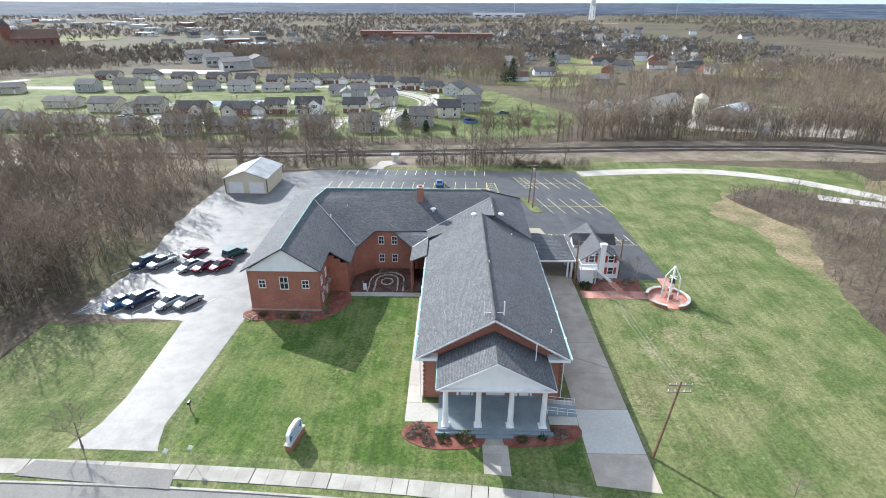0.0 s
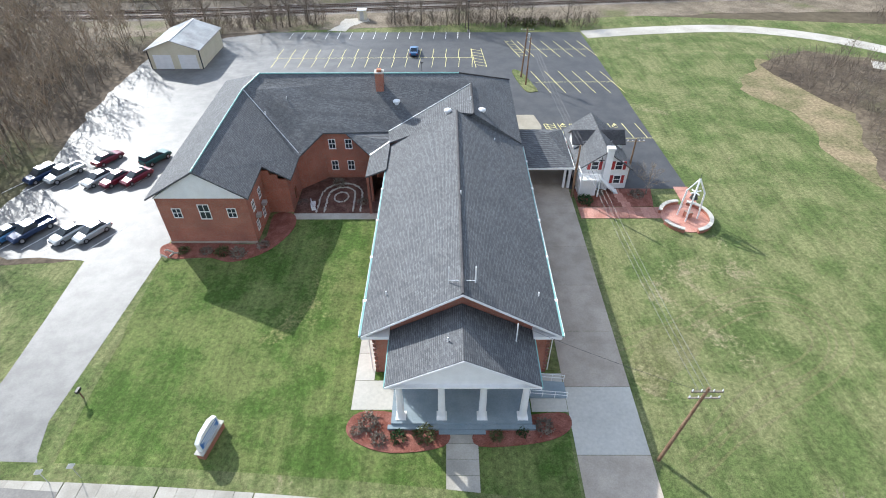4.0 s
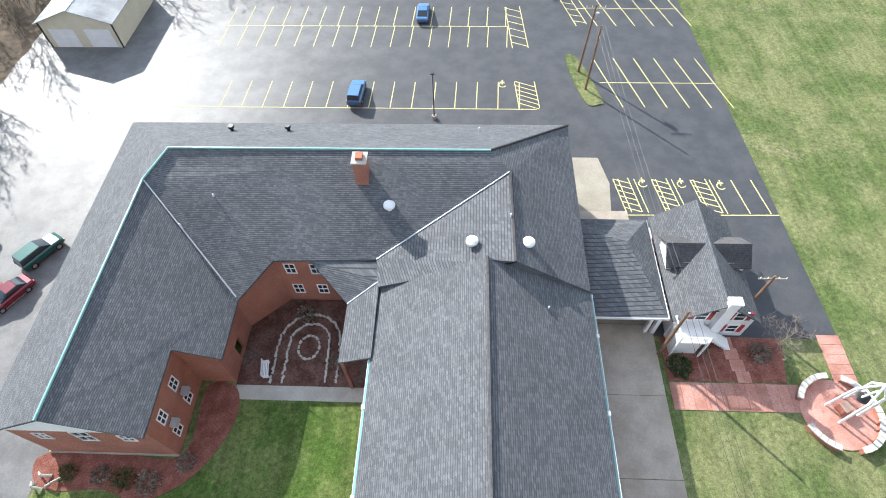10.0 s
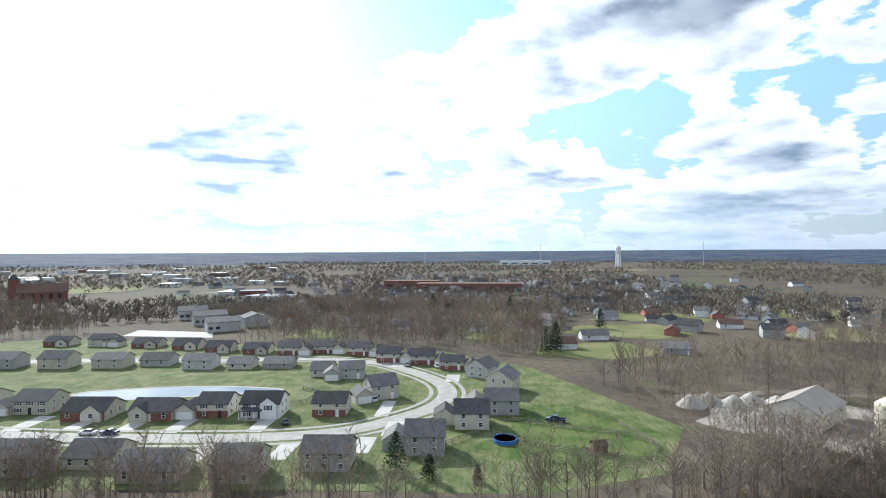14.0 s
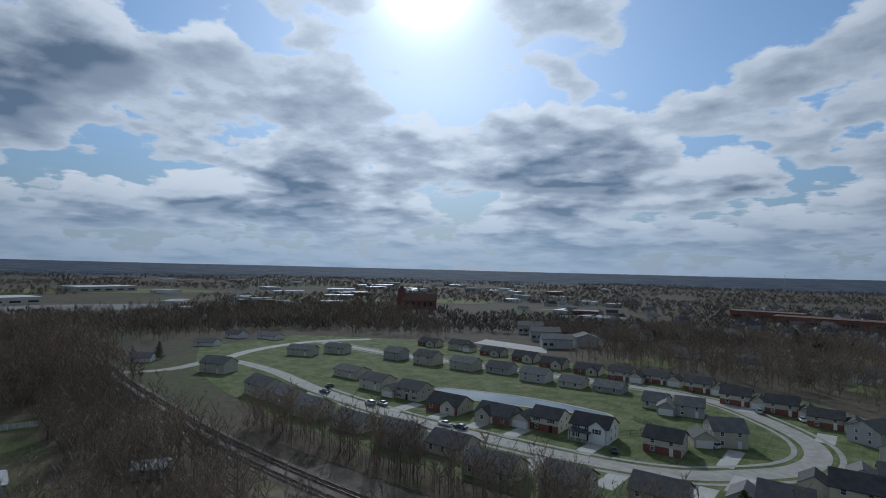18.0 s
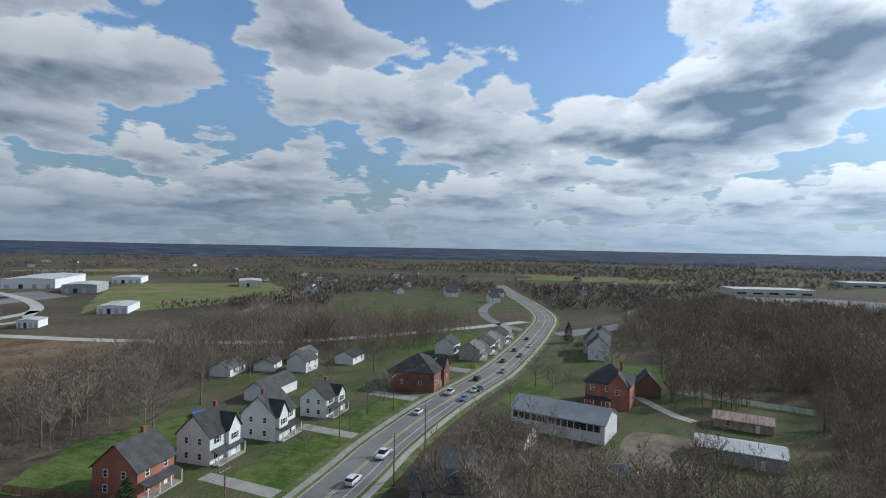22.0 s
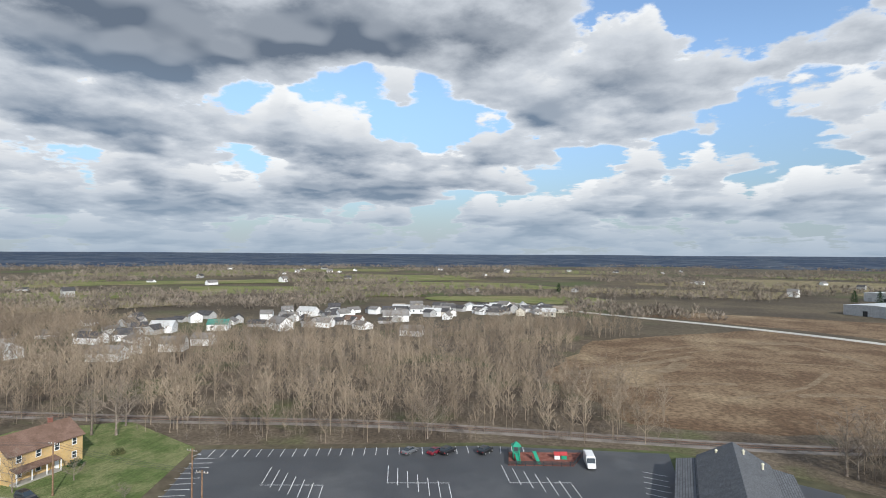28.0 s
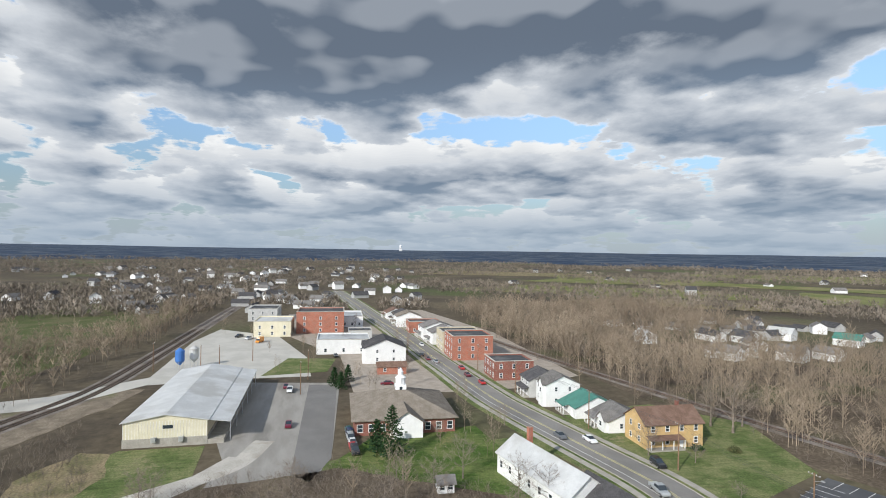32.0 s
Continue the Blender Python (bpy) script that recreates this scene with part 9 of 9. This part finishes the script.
def tree(x, y, k=None, s=1.0, rnd=random.Random(3), group="bare trees"):
    k = rnd.randrange(len(BARE)) if k is None else k
    ob = thing("bare_tree", LABELS[k % 3], "tree", (x, y, 0), rnd.uniform(0, 360), group)
    ob.scale = (s, s, s * rnd.uniform(0.9, 1.1))
    part("trunk", BARE[k][0], None, ob)
    part("crown", BARE[k][1], None, ob)
    return ob


KEEP_OUT = [
    [(-46, -36), (75, -47), (112, 0), (112, 76), (33, 76), (-40, 75), (-48, 71), (-63, 66), (-63.5, 30), (-61, 10), (-66, -8), (-86, -12), (-88, -30)],
    [(-155, 108), (5, 108), (42, 122), (56, 155), (40, 190), (20, 225), (-10, 262), (-230, 290), (-330, 250), (-330, 120), (-240, 118)],
    [(-12, -55), (96, -62), (96, -98), (30, -124), (-15, -132), (-46, -120), (-72, -112), (-66, -52)],
    [(-18, -158), (26, -204), (10, -300), (-28, -330), (-96, -384), (-60, -470), (-240, -420), (-190, -270), (-150, -205)],
    [(-215, -475), (-440, -680), (-560, -600), (-560, -420), (-450, -310), (-330, -290), (-250, -330), (-190, -290), (-190, -310)],
    [(-310, -110), (-420, -70), (-540, -120), (-560, -220), (-450, -260), (-350, -210)],
    [(88, -36), (90, 60), (130, 68), (205, 66), (300, 72), (420, 60), (420, -80), (190, -88), (110, -92), (98, -60)],
    [(62, 160), (95, 130), (150, 116), (150, 165), (110, 178), (84, 196), (66, 186)],
    [(-62, -30), (-62, -58), (-310, -52), (-310, -24), (-100, -24)],
    [(-84, -60), (-150, -60), (-150, -84), (-84, -84)], [(-155, -56), (-300, -50), (-300, -76), (-155, -80)],
    [(-190, -4), (-166, -4), (-166, 14), (-190, 14)], [(-158, -10), (-124, -20), (-124, 6), (-158, 8)], [(-180, 22), (-116, 18), (-112, 44), (-176, 50)], [(-150, 2), (-106, -6), (-104, 16), (-140, 28)],
    [(-560, 100), (-600, 340), (-780, 360), (-860, 200), (-740, 90)], [(30, -360), (180, -330), (190, -440), (40, -480)],
    [(-470, 470), (-390, 470), (-390, 540), (-470, 540)], [(-210, 296), (-130, 296), (-130, 350), (-210, 350)],
]


def near_line(x, y, line, gap):
    return any((p.x - x) ** 2 + (p.y - y) ** 2 < gap * gap for p in line)


CLEAR = [([p for p in RAIL_LINE if p.x > -105], 13), (RAIL_LINE, 2.6), ([p for p in SOUTH_RAIL if p.x < -40], 6), ([p for p in SOUTH_RAIL if p.x > -40], 2), (STREET_LINE, 12), (ESTATE, 8)]
CLEAR = [([q for a, b in zip(l, l[1:]) for q in (a, (a + b) / 2)], g) for l, g in CLEAR]


def free(x, y):
    return not any(inside((x, y), p) for p in KEEP_OUT) and not any(near_line(x, y, l, g) for l, g in CLEAR)


rng = random.Random(21)
WOODS = {
    "west": [(-66, -4), (-60, 10), (-62, 62), (-45, 76), (-110, 78), (-200, 84), (-300, 96), (-330, 60), (-200, 62), (-122, 50), (-104, 20), (-96, -4)],
    "north": [(-150, 98), (-60, 100), (40, 108), (150, 108), (150, 125), (60, 118), (10, 112), (-150, 110)],
    "northeast": [(48, 112), (150, 112), (260, 120), (330, 220), (220, 330), (110, 250), (60, 230), (40, 200), (58, 150)],
    "mid_north": [(-130, 268), (-20, 262), (30, 250), (50, 330), (60, 460), (-150, 470), (-210, 380), (-120, 320)],
    "south": [(300, -75), (130, -100), (97, -100), (60, -112), (28, -125), (-16, -134), (-20, -146), (-16, -160), (28, -204), (14, -300), (-20, -330), (40, -350), (120, -280), (190, -250), (250, -140), (330, -100)],
    "southwest": [(-40, -125), (-75, -128), (-120, -128), (-250, -120), (-310, -150), (-340, -225), (-260, -210), (-180, -180), (-100, -160), (-40, -140)],
    "far_west": [(-300, 0), (-200, 44), (-210, 100), (-250, 110), (-460, 140), (-520, 100), (-460, 20)],
    "northwest": [(-330, 120), (-520, 130), (-520, 470), (-400, 460), (-220, 300), (-340, 250)],
    "yard_front": [(36, 108), (160, 105), (160, 116), (95, 120), (60, 134), (46, 126)],
    "west_street": [(-62, -28), (-96, -30), (-118, -24), (-124, 0), (-150, 24), (-200, 18), (-200, 45), (-128, 40), (-100, 20), (-62, 10)],
    "rail_side": [(-44, -132), (-60, -114), (-95, -112), (-115, -122), (-150, -142), (-205, -168), (-290, -205), (-300, -222), (-200, -198), (-120, -163), (-60, -146)],
    "west_back": [(-205, -85), (-300, -70), (-312, -104), (-250, -150), (-190, -140), (-150, -136), (-155, -118), (-205, -122)],
    "east_rail": [(140, 84), (300, 84), (480, 78), (480, 110), (300, 120), (150, 118)],
    "east": [(180, -96), (420, -90), (420, -260), (270, -250), (240, -150)],
}


def spread_points(poly, n, rnd, gap=0.0):
    xs, ys = [p[0] for p in poly], [p[1] for p in poly]
    out, tries = [], 0
    while len(out) < n and tries < n * 12:
        tries += 1
        p = (rnd.uniform(min(xs), max(xs)), rnd.uniform(min(ys), max(ys)))
        if inside(p, poly) and free(*p):
            out.append(p)
    return out


# trees that can be told apart
for name, n, s in (("west", 36, 1.0), ("north", 24, 0.8), ("northeast", 20, 1.0), ("south", 26, 1.0), ("rail_side", 38, 1.15), ("yard_front", 26, 0.95), ("west_street", 26, 0.9), ("west_back", 18, 1.0)):
    for x, y in spread_points(WOODS[name], n, rng):
        tree(x, y, None, s * rng.uniform(0.75, 1.15), rng)
for x, y, k, s in ((-41.5, -33.0, 2, 0.55), (29, 6.0, 2, 0.5), (-44, 74.5, 0, 0.9), (-36, 76.5, 1, 0.8), (-30, 78, 2, 0.7), (1.5, 78, 1, 0.6), (12, 79, 2, 0.8), (30.5, -38.5, 2, 0.35), (44, -39.5, 2, 0.3), (-52, 108, 0, 1.1), (-60, 104, 2, 0.9), (-85, 106, 0, 1.0), (-30, 108, 3, 0.8), (-93, 108, 2, 1.0), (-187, -22, 2, 1.2), (-225, 20, 4, 1.5), (-215, 35, 4, 1.4), (-199, -12, 2, 0.6), (-150, -62, 4, 0.9), (-122, -58, 2, 0.7), (-98, -100, 4, 1.3), (-112, -118, 0, 1.2), (-126, -110, 1, 1.2),
                   (112, -66, 4, 0.7), (106, -74, 2, 0.5), (88, -70, 2, 0.4), (100, -12, 2, 0.8), (108, -20, 4, 0.8), (97, -28, 4, 0.7), (92, -32, 2, 0.8), (94, -40, 2, 0.7), (139, -40, 2, 0.6), (160, -34, 2, 0.5), (112, 14, 2, 0.5), (104, 40, 0, 0.7), (-58, -66, 2, 0.7), (128, -96, 3, 1.0), (122, -98, 3, 1.05), (-34, -72, 2, 0.5), (-137, -61, 2, 1.0), (-166, -55, 4, 0.9), (-178, -53, 2, 0.9), (-203, -50, 2, 0.7), (-146, -84, 4, 0.9), (-160, -88, 0, 0.9), (-108, -62, 2, 0.6), (-186, -84, 0, 1.0), (-212, -80, 1, 1.0), (-240, -84, 0, 1.0), (-104, -104, 4, 1.4), (-86, -118, 0, 1.2), (-60, -118, 1, 1.1), (-50, -126, 0, 1.0), (-185, -16, 2, 0.8), (-230, -14, 4, 1.0), (-212, 2, 4, 1.3), (-150, 26, 2, 0.8), (-132, 24, 0, 0.8)):
    tree(x, y, k, s, rng, "bare garden trees")


def joined(name, templates, places, mat, label, category="woodland"):
    """Many small plants in one mesh, each turned and scaled by chance."""
    r = np.random.RandomState(len(places))
    vs, fs, off = [], [], 0
    for k, (tv, tf) in enumerate(templates):
        at = np.array(places[k::len(templates)])
        if not len(at):
            continue
        n = len(at)
        a, s = r.uniform(0, 2 * np.pi, n), at[:, 3]
        c, d = np.cos(a) * s, np.sin(a) * s
        v = np.empty((n, len(tv), 3))
        v[:, :, 0] = tv[None, :, 0] * c[:, None] - tv[None, :, 1] * d[:, None] + at[:, 0:1]
        v[:, :, 1] = tv[None, :, 0] * d[:, None] + tv[None, :, 1] * c[:, None] + at[:, 1:2]
        v[:, :, 2] = tv[None, :, 2] * (s * r.uniform(0.8, 1.2, n))[:, None] + at[:, 2:3]
        vs.append(v.reshape(-1, 3))
        fs.append((tf[None] + (np.arange(n) * len(tv))[:, None, None] + off).reshape(-1, 3))
        off += n * len(tv)
    v, f = np.concatenate(vs), np.concatenate(fs)
    me = bpy.data.meshes.new(name)
    me.vertices.add(len(v))
    me.vertices.foreach_set("co", v.astype(np.float32).ravel())
    me.loops.add(len(f) * 3)
    me.loops.foreach_set("vertex_index", f.astype(np.int32).ravel())
    me.polygons.add(len(f))
    me.polygons.foreach_set("loop_start", (np.arange(len(f)) * 3).astype(np.int32))
    me.update(calc_edges=True)
    me.shade_flat()
    me.materials.append(mat)
    return tagged(new(name, me), label, category, kind="stuff")


def template(seed, h, n_limb, n_twig, w, trunk_w, spread=0.32, low=0.3, droop=0.0):
    rnd = random.Random(seed)
    g = Geo()
    top = Vector((rnd.uniform(-0.4, 0.4), rnd.uniform(-0.4, 0.4), h))
    for a in (0, 2.1, 4.2):
        b = Vector((math.cos(a) * trunk_w, math.sin(a) * trunk_w, -0.2))
        c = Vector((math.cos(a + 2.1) * trunk_w, math.sin(a + 2.1) * trunk_w, -0.2))
        g.add([b, c, top], [(0, 1, 2)])
    for i in range(n_limb):
        t = low + (0.95 - low) * (i + rnd.random()) / n_limb
        a = i * 2.4
        long = h * spread * (1.15 - t * 0.8) * rnd.uniform(0.7, 1.2)
        base = top * t
        tip = base + Vector((math.cos(a), math.sin(a), rnd.uniform(0.8, 1.7) - droop)) * long * 0.8
        sliver(g, base, tip, w * 1.8, rnd)
        for _ in range(n_twig):
            c = base.lerp(tip, rnd.uniform(0.15, 1))
            sliver(g, c, c + Vector((rnd.uniform(-1, 1), rnd.uniform(-1, 1), rnd.uniform(-0.1, 1.4) - droop)).normalized() * long * rnd.uniform(0.25, 0.6), w, rnd)
    return np.array(g.v), np.array(g.f)


MIDTREES = [template(s, h, 12, 11, 0.050, h * 0.008, 0.36, 0.26) for s, h in ((31, 12), (32, 14), (33, 10), (34, 13), (35, 9))]
HALFTREES = [template(s, h, 11, 7, 0.085, h * 0.009, 0.44, 0.2) for s, h in ((36, 11), (37, 13), (38, 9))]


def far_crown(seed, h):
    """A far leafless crown: a trunk and loose tufts of twigs."""
    rnd = random.Random(seed)
    g = Geo()
    sliver(g, Vector((0, 0, -0.5)), Vector((0, 0, h * 0.8)), 0.25, rnd)
    for i in range(12):
        a, u = i * 2.4, rnd.random()
        b = Vector((math.cos(a) * u, math.sin(a) * u, 0)) * h * 0.26 + Vector((0, 0, h * rnd.uniform(0.12, 0.6)))
        sliver(g, b, b + Vector((math.cos(a) * rnd.uniform(0.1, 0.9), math.sin(a) * rnd.uniform(0.1, 0.9), rnd.uniform(0.5, 1.2))) * h * 0.34, rnd.uniform(0.35, 0.8), rnd)
    return np.array(g.v), np.array(g.f)


FARTREES = [far_crown(s, h) for s, h in ((41, 10), (42, 12), (43, 8.5), (44, 9.5), (45, 11))]
BRUSH = [template(s, h, 7, 3, 0.022, 0.03, 0.6, 0.05) for s, h in ((51, 2.2), (52, 1.6), (53, 3.0))]
for name, n in (("west", 820), ("yard_front", 90), ("west_street", 260), ("north", 330), ("northeast", 1300), ("mid_north", 1500), ("south", 2000), ("southwest", 260), ("rail_side", 420), ("west_back", 420), ("far_west", 2100), ("northwest", 1500), ("east_rail", 220), ("east", 1400)):
    pts = [(x, y, 0.0, rng.uniform(0.6, 1.1)) for x, y in spread_points(WOODS[name], n, rng)]
    joined("woodland", MIDTREES if name in ("west", "north", "northeast", "south", "southwest", "yard_front", "west_street", "rail_side", "west_back") else HALFTREES, pts, WOODTWIG, "dense grey-brown leafless woodland")
brush = []
for name, n in (("west", 1100), ("north", 900), ("northeast", 1000), ("south", 2600), ("southwest", 500), ("rail_side", 900), ("west_back", 300), ("east_rail", 300)):
    brush += [(x, y, 0.0, rng.uniform(0.6, 1.3)) for x, y in spread_points(WOODS[name], n, rng)]
SIDEHILL = [(64, 52), (78, 60), (110, 46), (118, 5), (100, -25), (70, -36), (58, -16), (64, 10), (72, 30)]
HEDGE = [(-62, 70), (-40, 74.5), (-10, 75.5), (34, 74), (40, 79), (0, 82), (-40, 82), (-66, 78)]
xs = random.Random(9)
for poly, n in ((SIDEHILL, 1300), (HEDGE, 800)):
    k = 0
    while k < n:
        p = (xs.uniform(-70, 120), xs.uniform(-40, 85))
        if inside(p, poly) and not near_line(*p, CLEAR[0][0], 7) and (p[0] - 92) ** 2 + (p[1] - 63) ** 2 > 100 and not (-28 < p[0] < -13):
            brush.append((*p, 0.0, xs.uniform(0.5, 1.3)))
            k += 1
BANK = [(102, 58), (112, 52), (128, 56), (140, 64), (160, 70), (130, 80), (104, 84)]
TOWNTREES = [(176, -8), (183, -20), (190, -4), (202, 2), (210, -30), (232, 12), (250, 16), (262, -30), (270, 10), (282, -12), (290, -32), (300, -38), (312, -24), (322, -10), (338, 4), (346, -36), (360, -20), (372, -50), (330, -84), (300, -86), (270, -84), (246, -84), (214, -82), (182, -84), (176, -70), (150, -88), (140, -92), (172, -38), (164, -32), (130, -34), (126, -18), (118, -28), (112, -6), (104, 4), (98, -6), (136, -30), (240, -30), (256, 30), (292, 44), (312, 60), (214, 24), (222, 12)]
k = 0
while k < 260:
    p = (xs.uniform(100, 162), xs.uniform(50, 86))
    if inside(p, BANK) and not near_line(*p, RAIL_LINE, 7):
        brush.append((*p, 0.0, xs.uniform(0.6, 1.3)))
        k += 1
joined("garden_trees", MIDTREES, [(x + xs.uniform(-2, 2), y + xs.uniform(-2, 2), 0.0, xs.uniform(0.4, 0.75)) for x, y in TOWNTREES for _ in range(2)], WOODTWIG, "bare garden trees among the town's roofs", "trees")
joined("brushwood", BRUSH, brush, TWIG, "tangled leafless brushwood on rough ground", "brushwood")
for poly, n in ((SIDEHILL, 32), (HEDGE, 22)):
    k = 0
    while k < n:
        p = (xs.uniform(-70, 120), xs.uniform(-40, 85))
        if inside(p, poly) and p[0] > (66 if n > 30 else -70) and not (-28 < p[0] < -13):
            tree(*p, None, xs.uniform(0.4, 0.75) if n > 30 else xs.uniform(0.55, 1.0), xs)
            k += 1
patch("rough_ground", ragged(SIDEHILL, 2.0), 0.05, LITTER, "brown leaf-strewn rough hillside", category="ground")
patch("woodland_floor", [(-62.5, -33), (-62.5, 68), (-45, 76), (-110, 78), (-200, 84), (-300, 90), (-300, 20), (-150, -26), (-80, -31)], 0.012, LITTER, "brown leaf litter under the trees", category="ground")
patch("woodland_floor", [(330, -80), (96, -99), (30, -123), (-14, -131), (-46, -120), (-62, -112), (-310, -112), (-330, -215), (-150, -190), (-20, -160), (26, -204), (10, -310), (60, -350), (200, -250)], 0.012, LITTER, "brown leaf litter under the trees", category="ground")
patch("woodland_floor", [(-160, 96), (150, 104), (330, 115), (330, 230), (110, 255), (56, 235), (52, 150), (36, 120), (-40, 110), (-160, 108)], 0.012, LITTER, "brown leaf litter under the trees", category="ground")
# far woods out to the hills
far = []
while len(far) < 40000:
    a = rng.uniform(0, 2 * math.pi)
    r = 425 + 1700 * rng.random() ** 1.25
    x, y = math.cos(a) * r, math.sin(a) * r
    if noise.noise((x / 240, y / 240, 5.0)) + 0.3 * noise.noise((x / 60, y / 60, 2.0)) > (-0.22 if y > 0 else -0.06) and free(x, y):
        far.append((x, y, land_height(x, y) if r > 650 else 0.0, rng.uniform(0.6, 1.0)))
joined("far_woods", FARTREES, far, FARTWIG, "grey-brown leafless woods across the plain", "woodland")

for k in range(70):
    x = rng.uniform(70, 330)
    y = -330 + (x - 200) * 0.9 + rng.uniform(-60, 50)
    spots.append((x, y, 0.0, rng.uniform(0.7, 0.95)))
wall_kits, roof_kits = [k[0] for k in HOUSEKIT], [k[1] for k in HOUSEKIT]
for half, wall_mat, roof_mat, tone in ((spots[::2], SIDING, GREYSHINGLE, "white"), (spots[1::2], GREYSIDING, DARKSHINGLE, "grey")):
    joined("far_houses", wall_kits, half, wall_mat, "far " + tone + " houses among bare trees", "houses")
    joined("far_house_roofs", roof_kits, half, roof_mat, "shingle roofs of the far " + tone + " houses", "roofs")

# ---- evergreens and shrubs ----


def conifer(seed, h, base):
    rnd = random.Random(seed)
    g = Geo()
    for i in range(110):
        t = 0.06 + 0.9 * i / 110
        long = base * (1 - t) ** 0.8 * rnd.uniform(0.7, 1.1) + 0.15
        a = i * 2.4
        b = Vector((0, 0, h * t))
        q = b + Vector((math.cos(a), math.sin(a), rnd.uniform(-0.1, 0.25))) * long
        for _ in range(9):
            c = b.lerp(q, rnd.uniform(0.2, 1))
            sliver(g, c, c + Vector((rnd.uniform(-1, 1), rnd.uniform(-1, 1), rnd.uniform(-0.5, 0.5))).normalized() * rnd.uniform(0.3, 0.7) * (0.5 + long * 0.35), 0.14, rnd)
    return mesh_of(Geo().tube((0, 0, -0.1), (0, 0, h * 0.95), h * 0.018, 0.03, 6), BARK, "trunk"), mesh_of(g, NEEDLE, "crown")


CONIFERS = [conifer(61, 9, 3.3), conifer(62, 6, 2.5)]
for x, y, k, s in ((-19.5, 122, 0, 1.0), (-12, 119, 1, 0.9), (-2, 118, 1, 0.6), (33, 262, 0, 1.6), (28, 258, 0, 1.3), (122, -7, 0, 1.35), (126, -4, 1, 1.3), (-64.5, -66, 0, 1.1), (-78, -24, 1, 0.9), (185, 2, 1, 1.0), (190, 4, 1, 1.1), (196, -1, 1, 1.0), (-275, 132, 0, 1.0), (-282, -22, 0, 1.2), (70, 340, 0, 1.4), (20, 420, 0, 1.5), (-40, 430, 0, 1.6), (-250, -620, 0, 1.6), (60, -640, 0, 1.6), (-236, -640, 0, 1.5)):
    ob = thing("evergreen_tree", "dark green evergreen with dense needles", "tree", (x, y, 0), 40 * k + x, "evergreen trees")
    ob.scale = (s, s, s)
    part("trunk", CONIFERS[k][0], None, ob)
    part("crown", CONIFERS[k][1], None, ob)


def bush(seed, r):
    rnd = random.Random(seed)
    g = Geo()
    for _ in range(260):
        d = Vector((rnd.gauss(0, 1), rnd.gauss(0, 1), abs(rnd.gauss(0, 0.8)))).normalized() * r * rnd.uniform(0.5, 1.0)
        d.z *= 0.8
        sliver(g, d, d + Vector((rnd.uniform(-1, 1), rnd.uniform(-1, 1), rnd.uniform(-0.2, 1))).normalized() * 0.28 * r, 0.07 * r, rnd)
    return g


BUSHES = [mesh_of(bush(71, 0.7), SHRUB, "shrub"), mesh_of(bush(72, 0.7), NEEDLE, "shrub"), mesh_of(bush(73, 0.7), TWIG, "shrub")]
for x, y, k, s in ((-2.9, -31.2, 1, 1.2), (-0.6, -31.0, 0, 1.6), (5.6, -31.1, 0, 1.0), (7.9, -30.7, 1, 0.9), (9.8, -30.2, 2, 1.4), (-5.6, -29.8, 2, 1.6), (-4.6, -31.4, 2, 1.2), (-6.6, -30.6, 2, 1.0), (-30.8, -6.3, 0, 1.2), (-28, -6.4, 2, 1.3), (-26, -6.6, 0, 1.5), (-24, -6.8, 2, 1.6), (-21.4, -5.2, 2, 1.3), (20.2, 4.2, 1, 1.8), (22.5, 6.0, 2, 1.2), (27.6, 5.6, 2, 1.6), (-14, 8.6, 2, 1.5), (-10.2, 4.0, 2, 1.2), (17, 78, 0, 3.2), (21, 77, 0, 3.0), (25, 78, 0, 2.6), (28, 76.5, 0, 2.4), (110, -88, 0, 2.4), (87, -66, 2, 2.2), (82, -64, 2, 2.2), (113, -80, 1, 2.6)):
    ob = new("shrub", BUSHES[k])
    ob.matrix_basis = pose(x, y, 0.0, 0, 0, 37 * x) @ Matrix.Diagonal((s, s, s, 1))
    tagged(ob, ("low leafy shrub in a garden bed", "dark green rounded evergreen shrub", "twiggy leafless shrub in a bed")[k], "shrub", "garden shrubs")
for x, y in ((-32.6, -6.4), (-31.7, -7.0), (-32.9, -7.3)):
    single("driftwood", Geo().tube((-0.6, 0, 0.1), (0, 0.2, 0.55), 0.12, 0.1, 7).tube((0, 0.2, 0.55), (0.6, 0, 0.15), 0.1, 0.07, 7), PALECONCRETE, "pale weathered log ornament in the bed", "garden ornament", (x, y, 0.05), 50 * x)
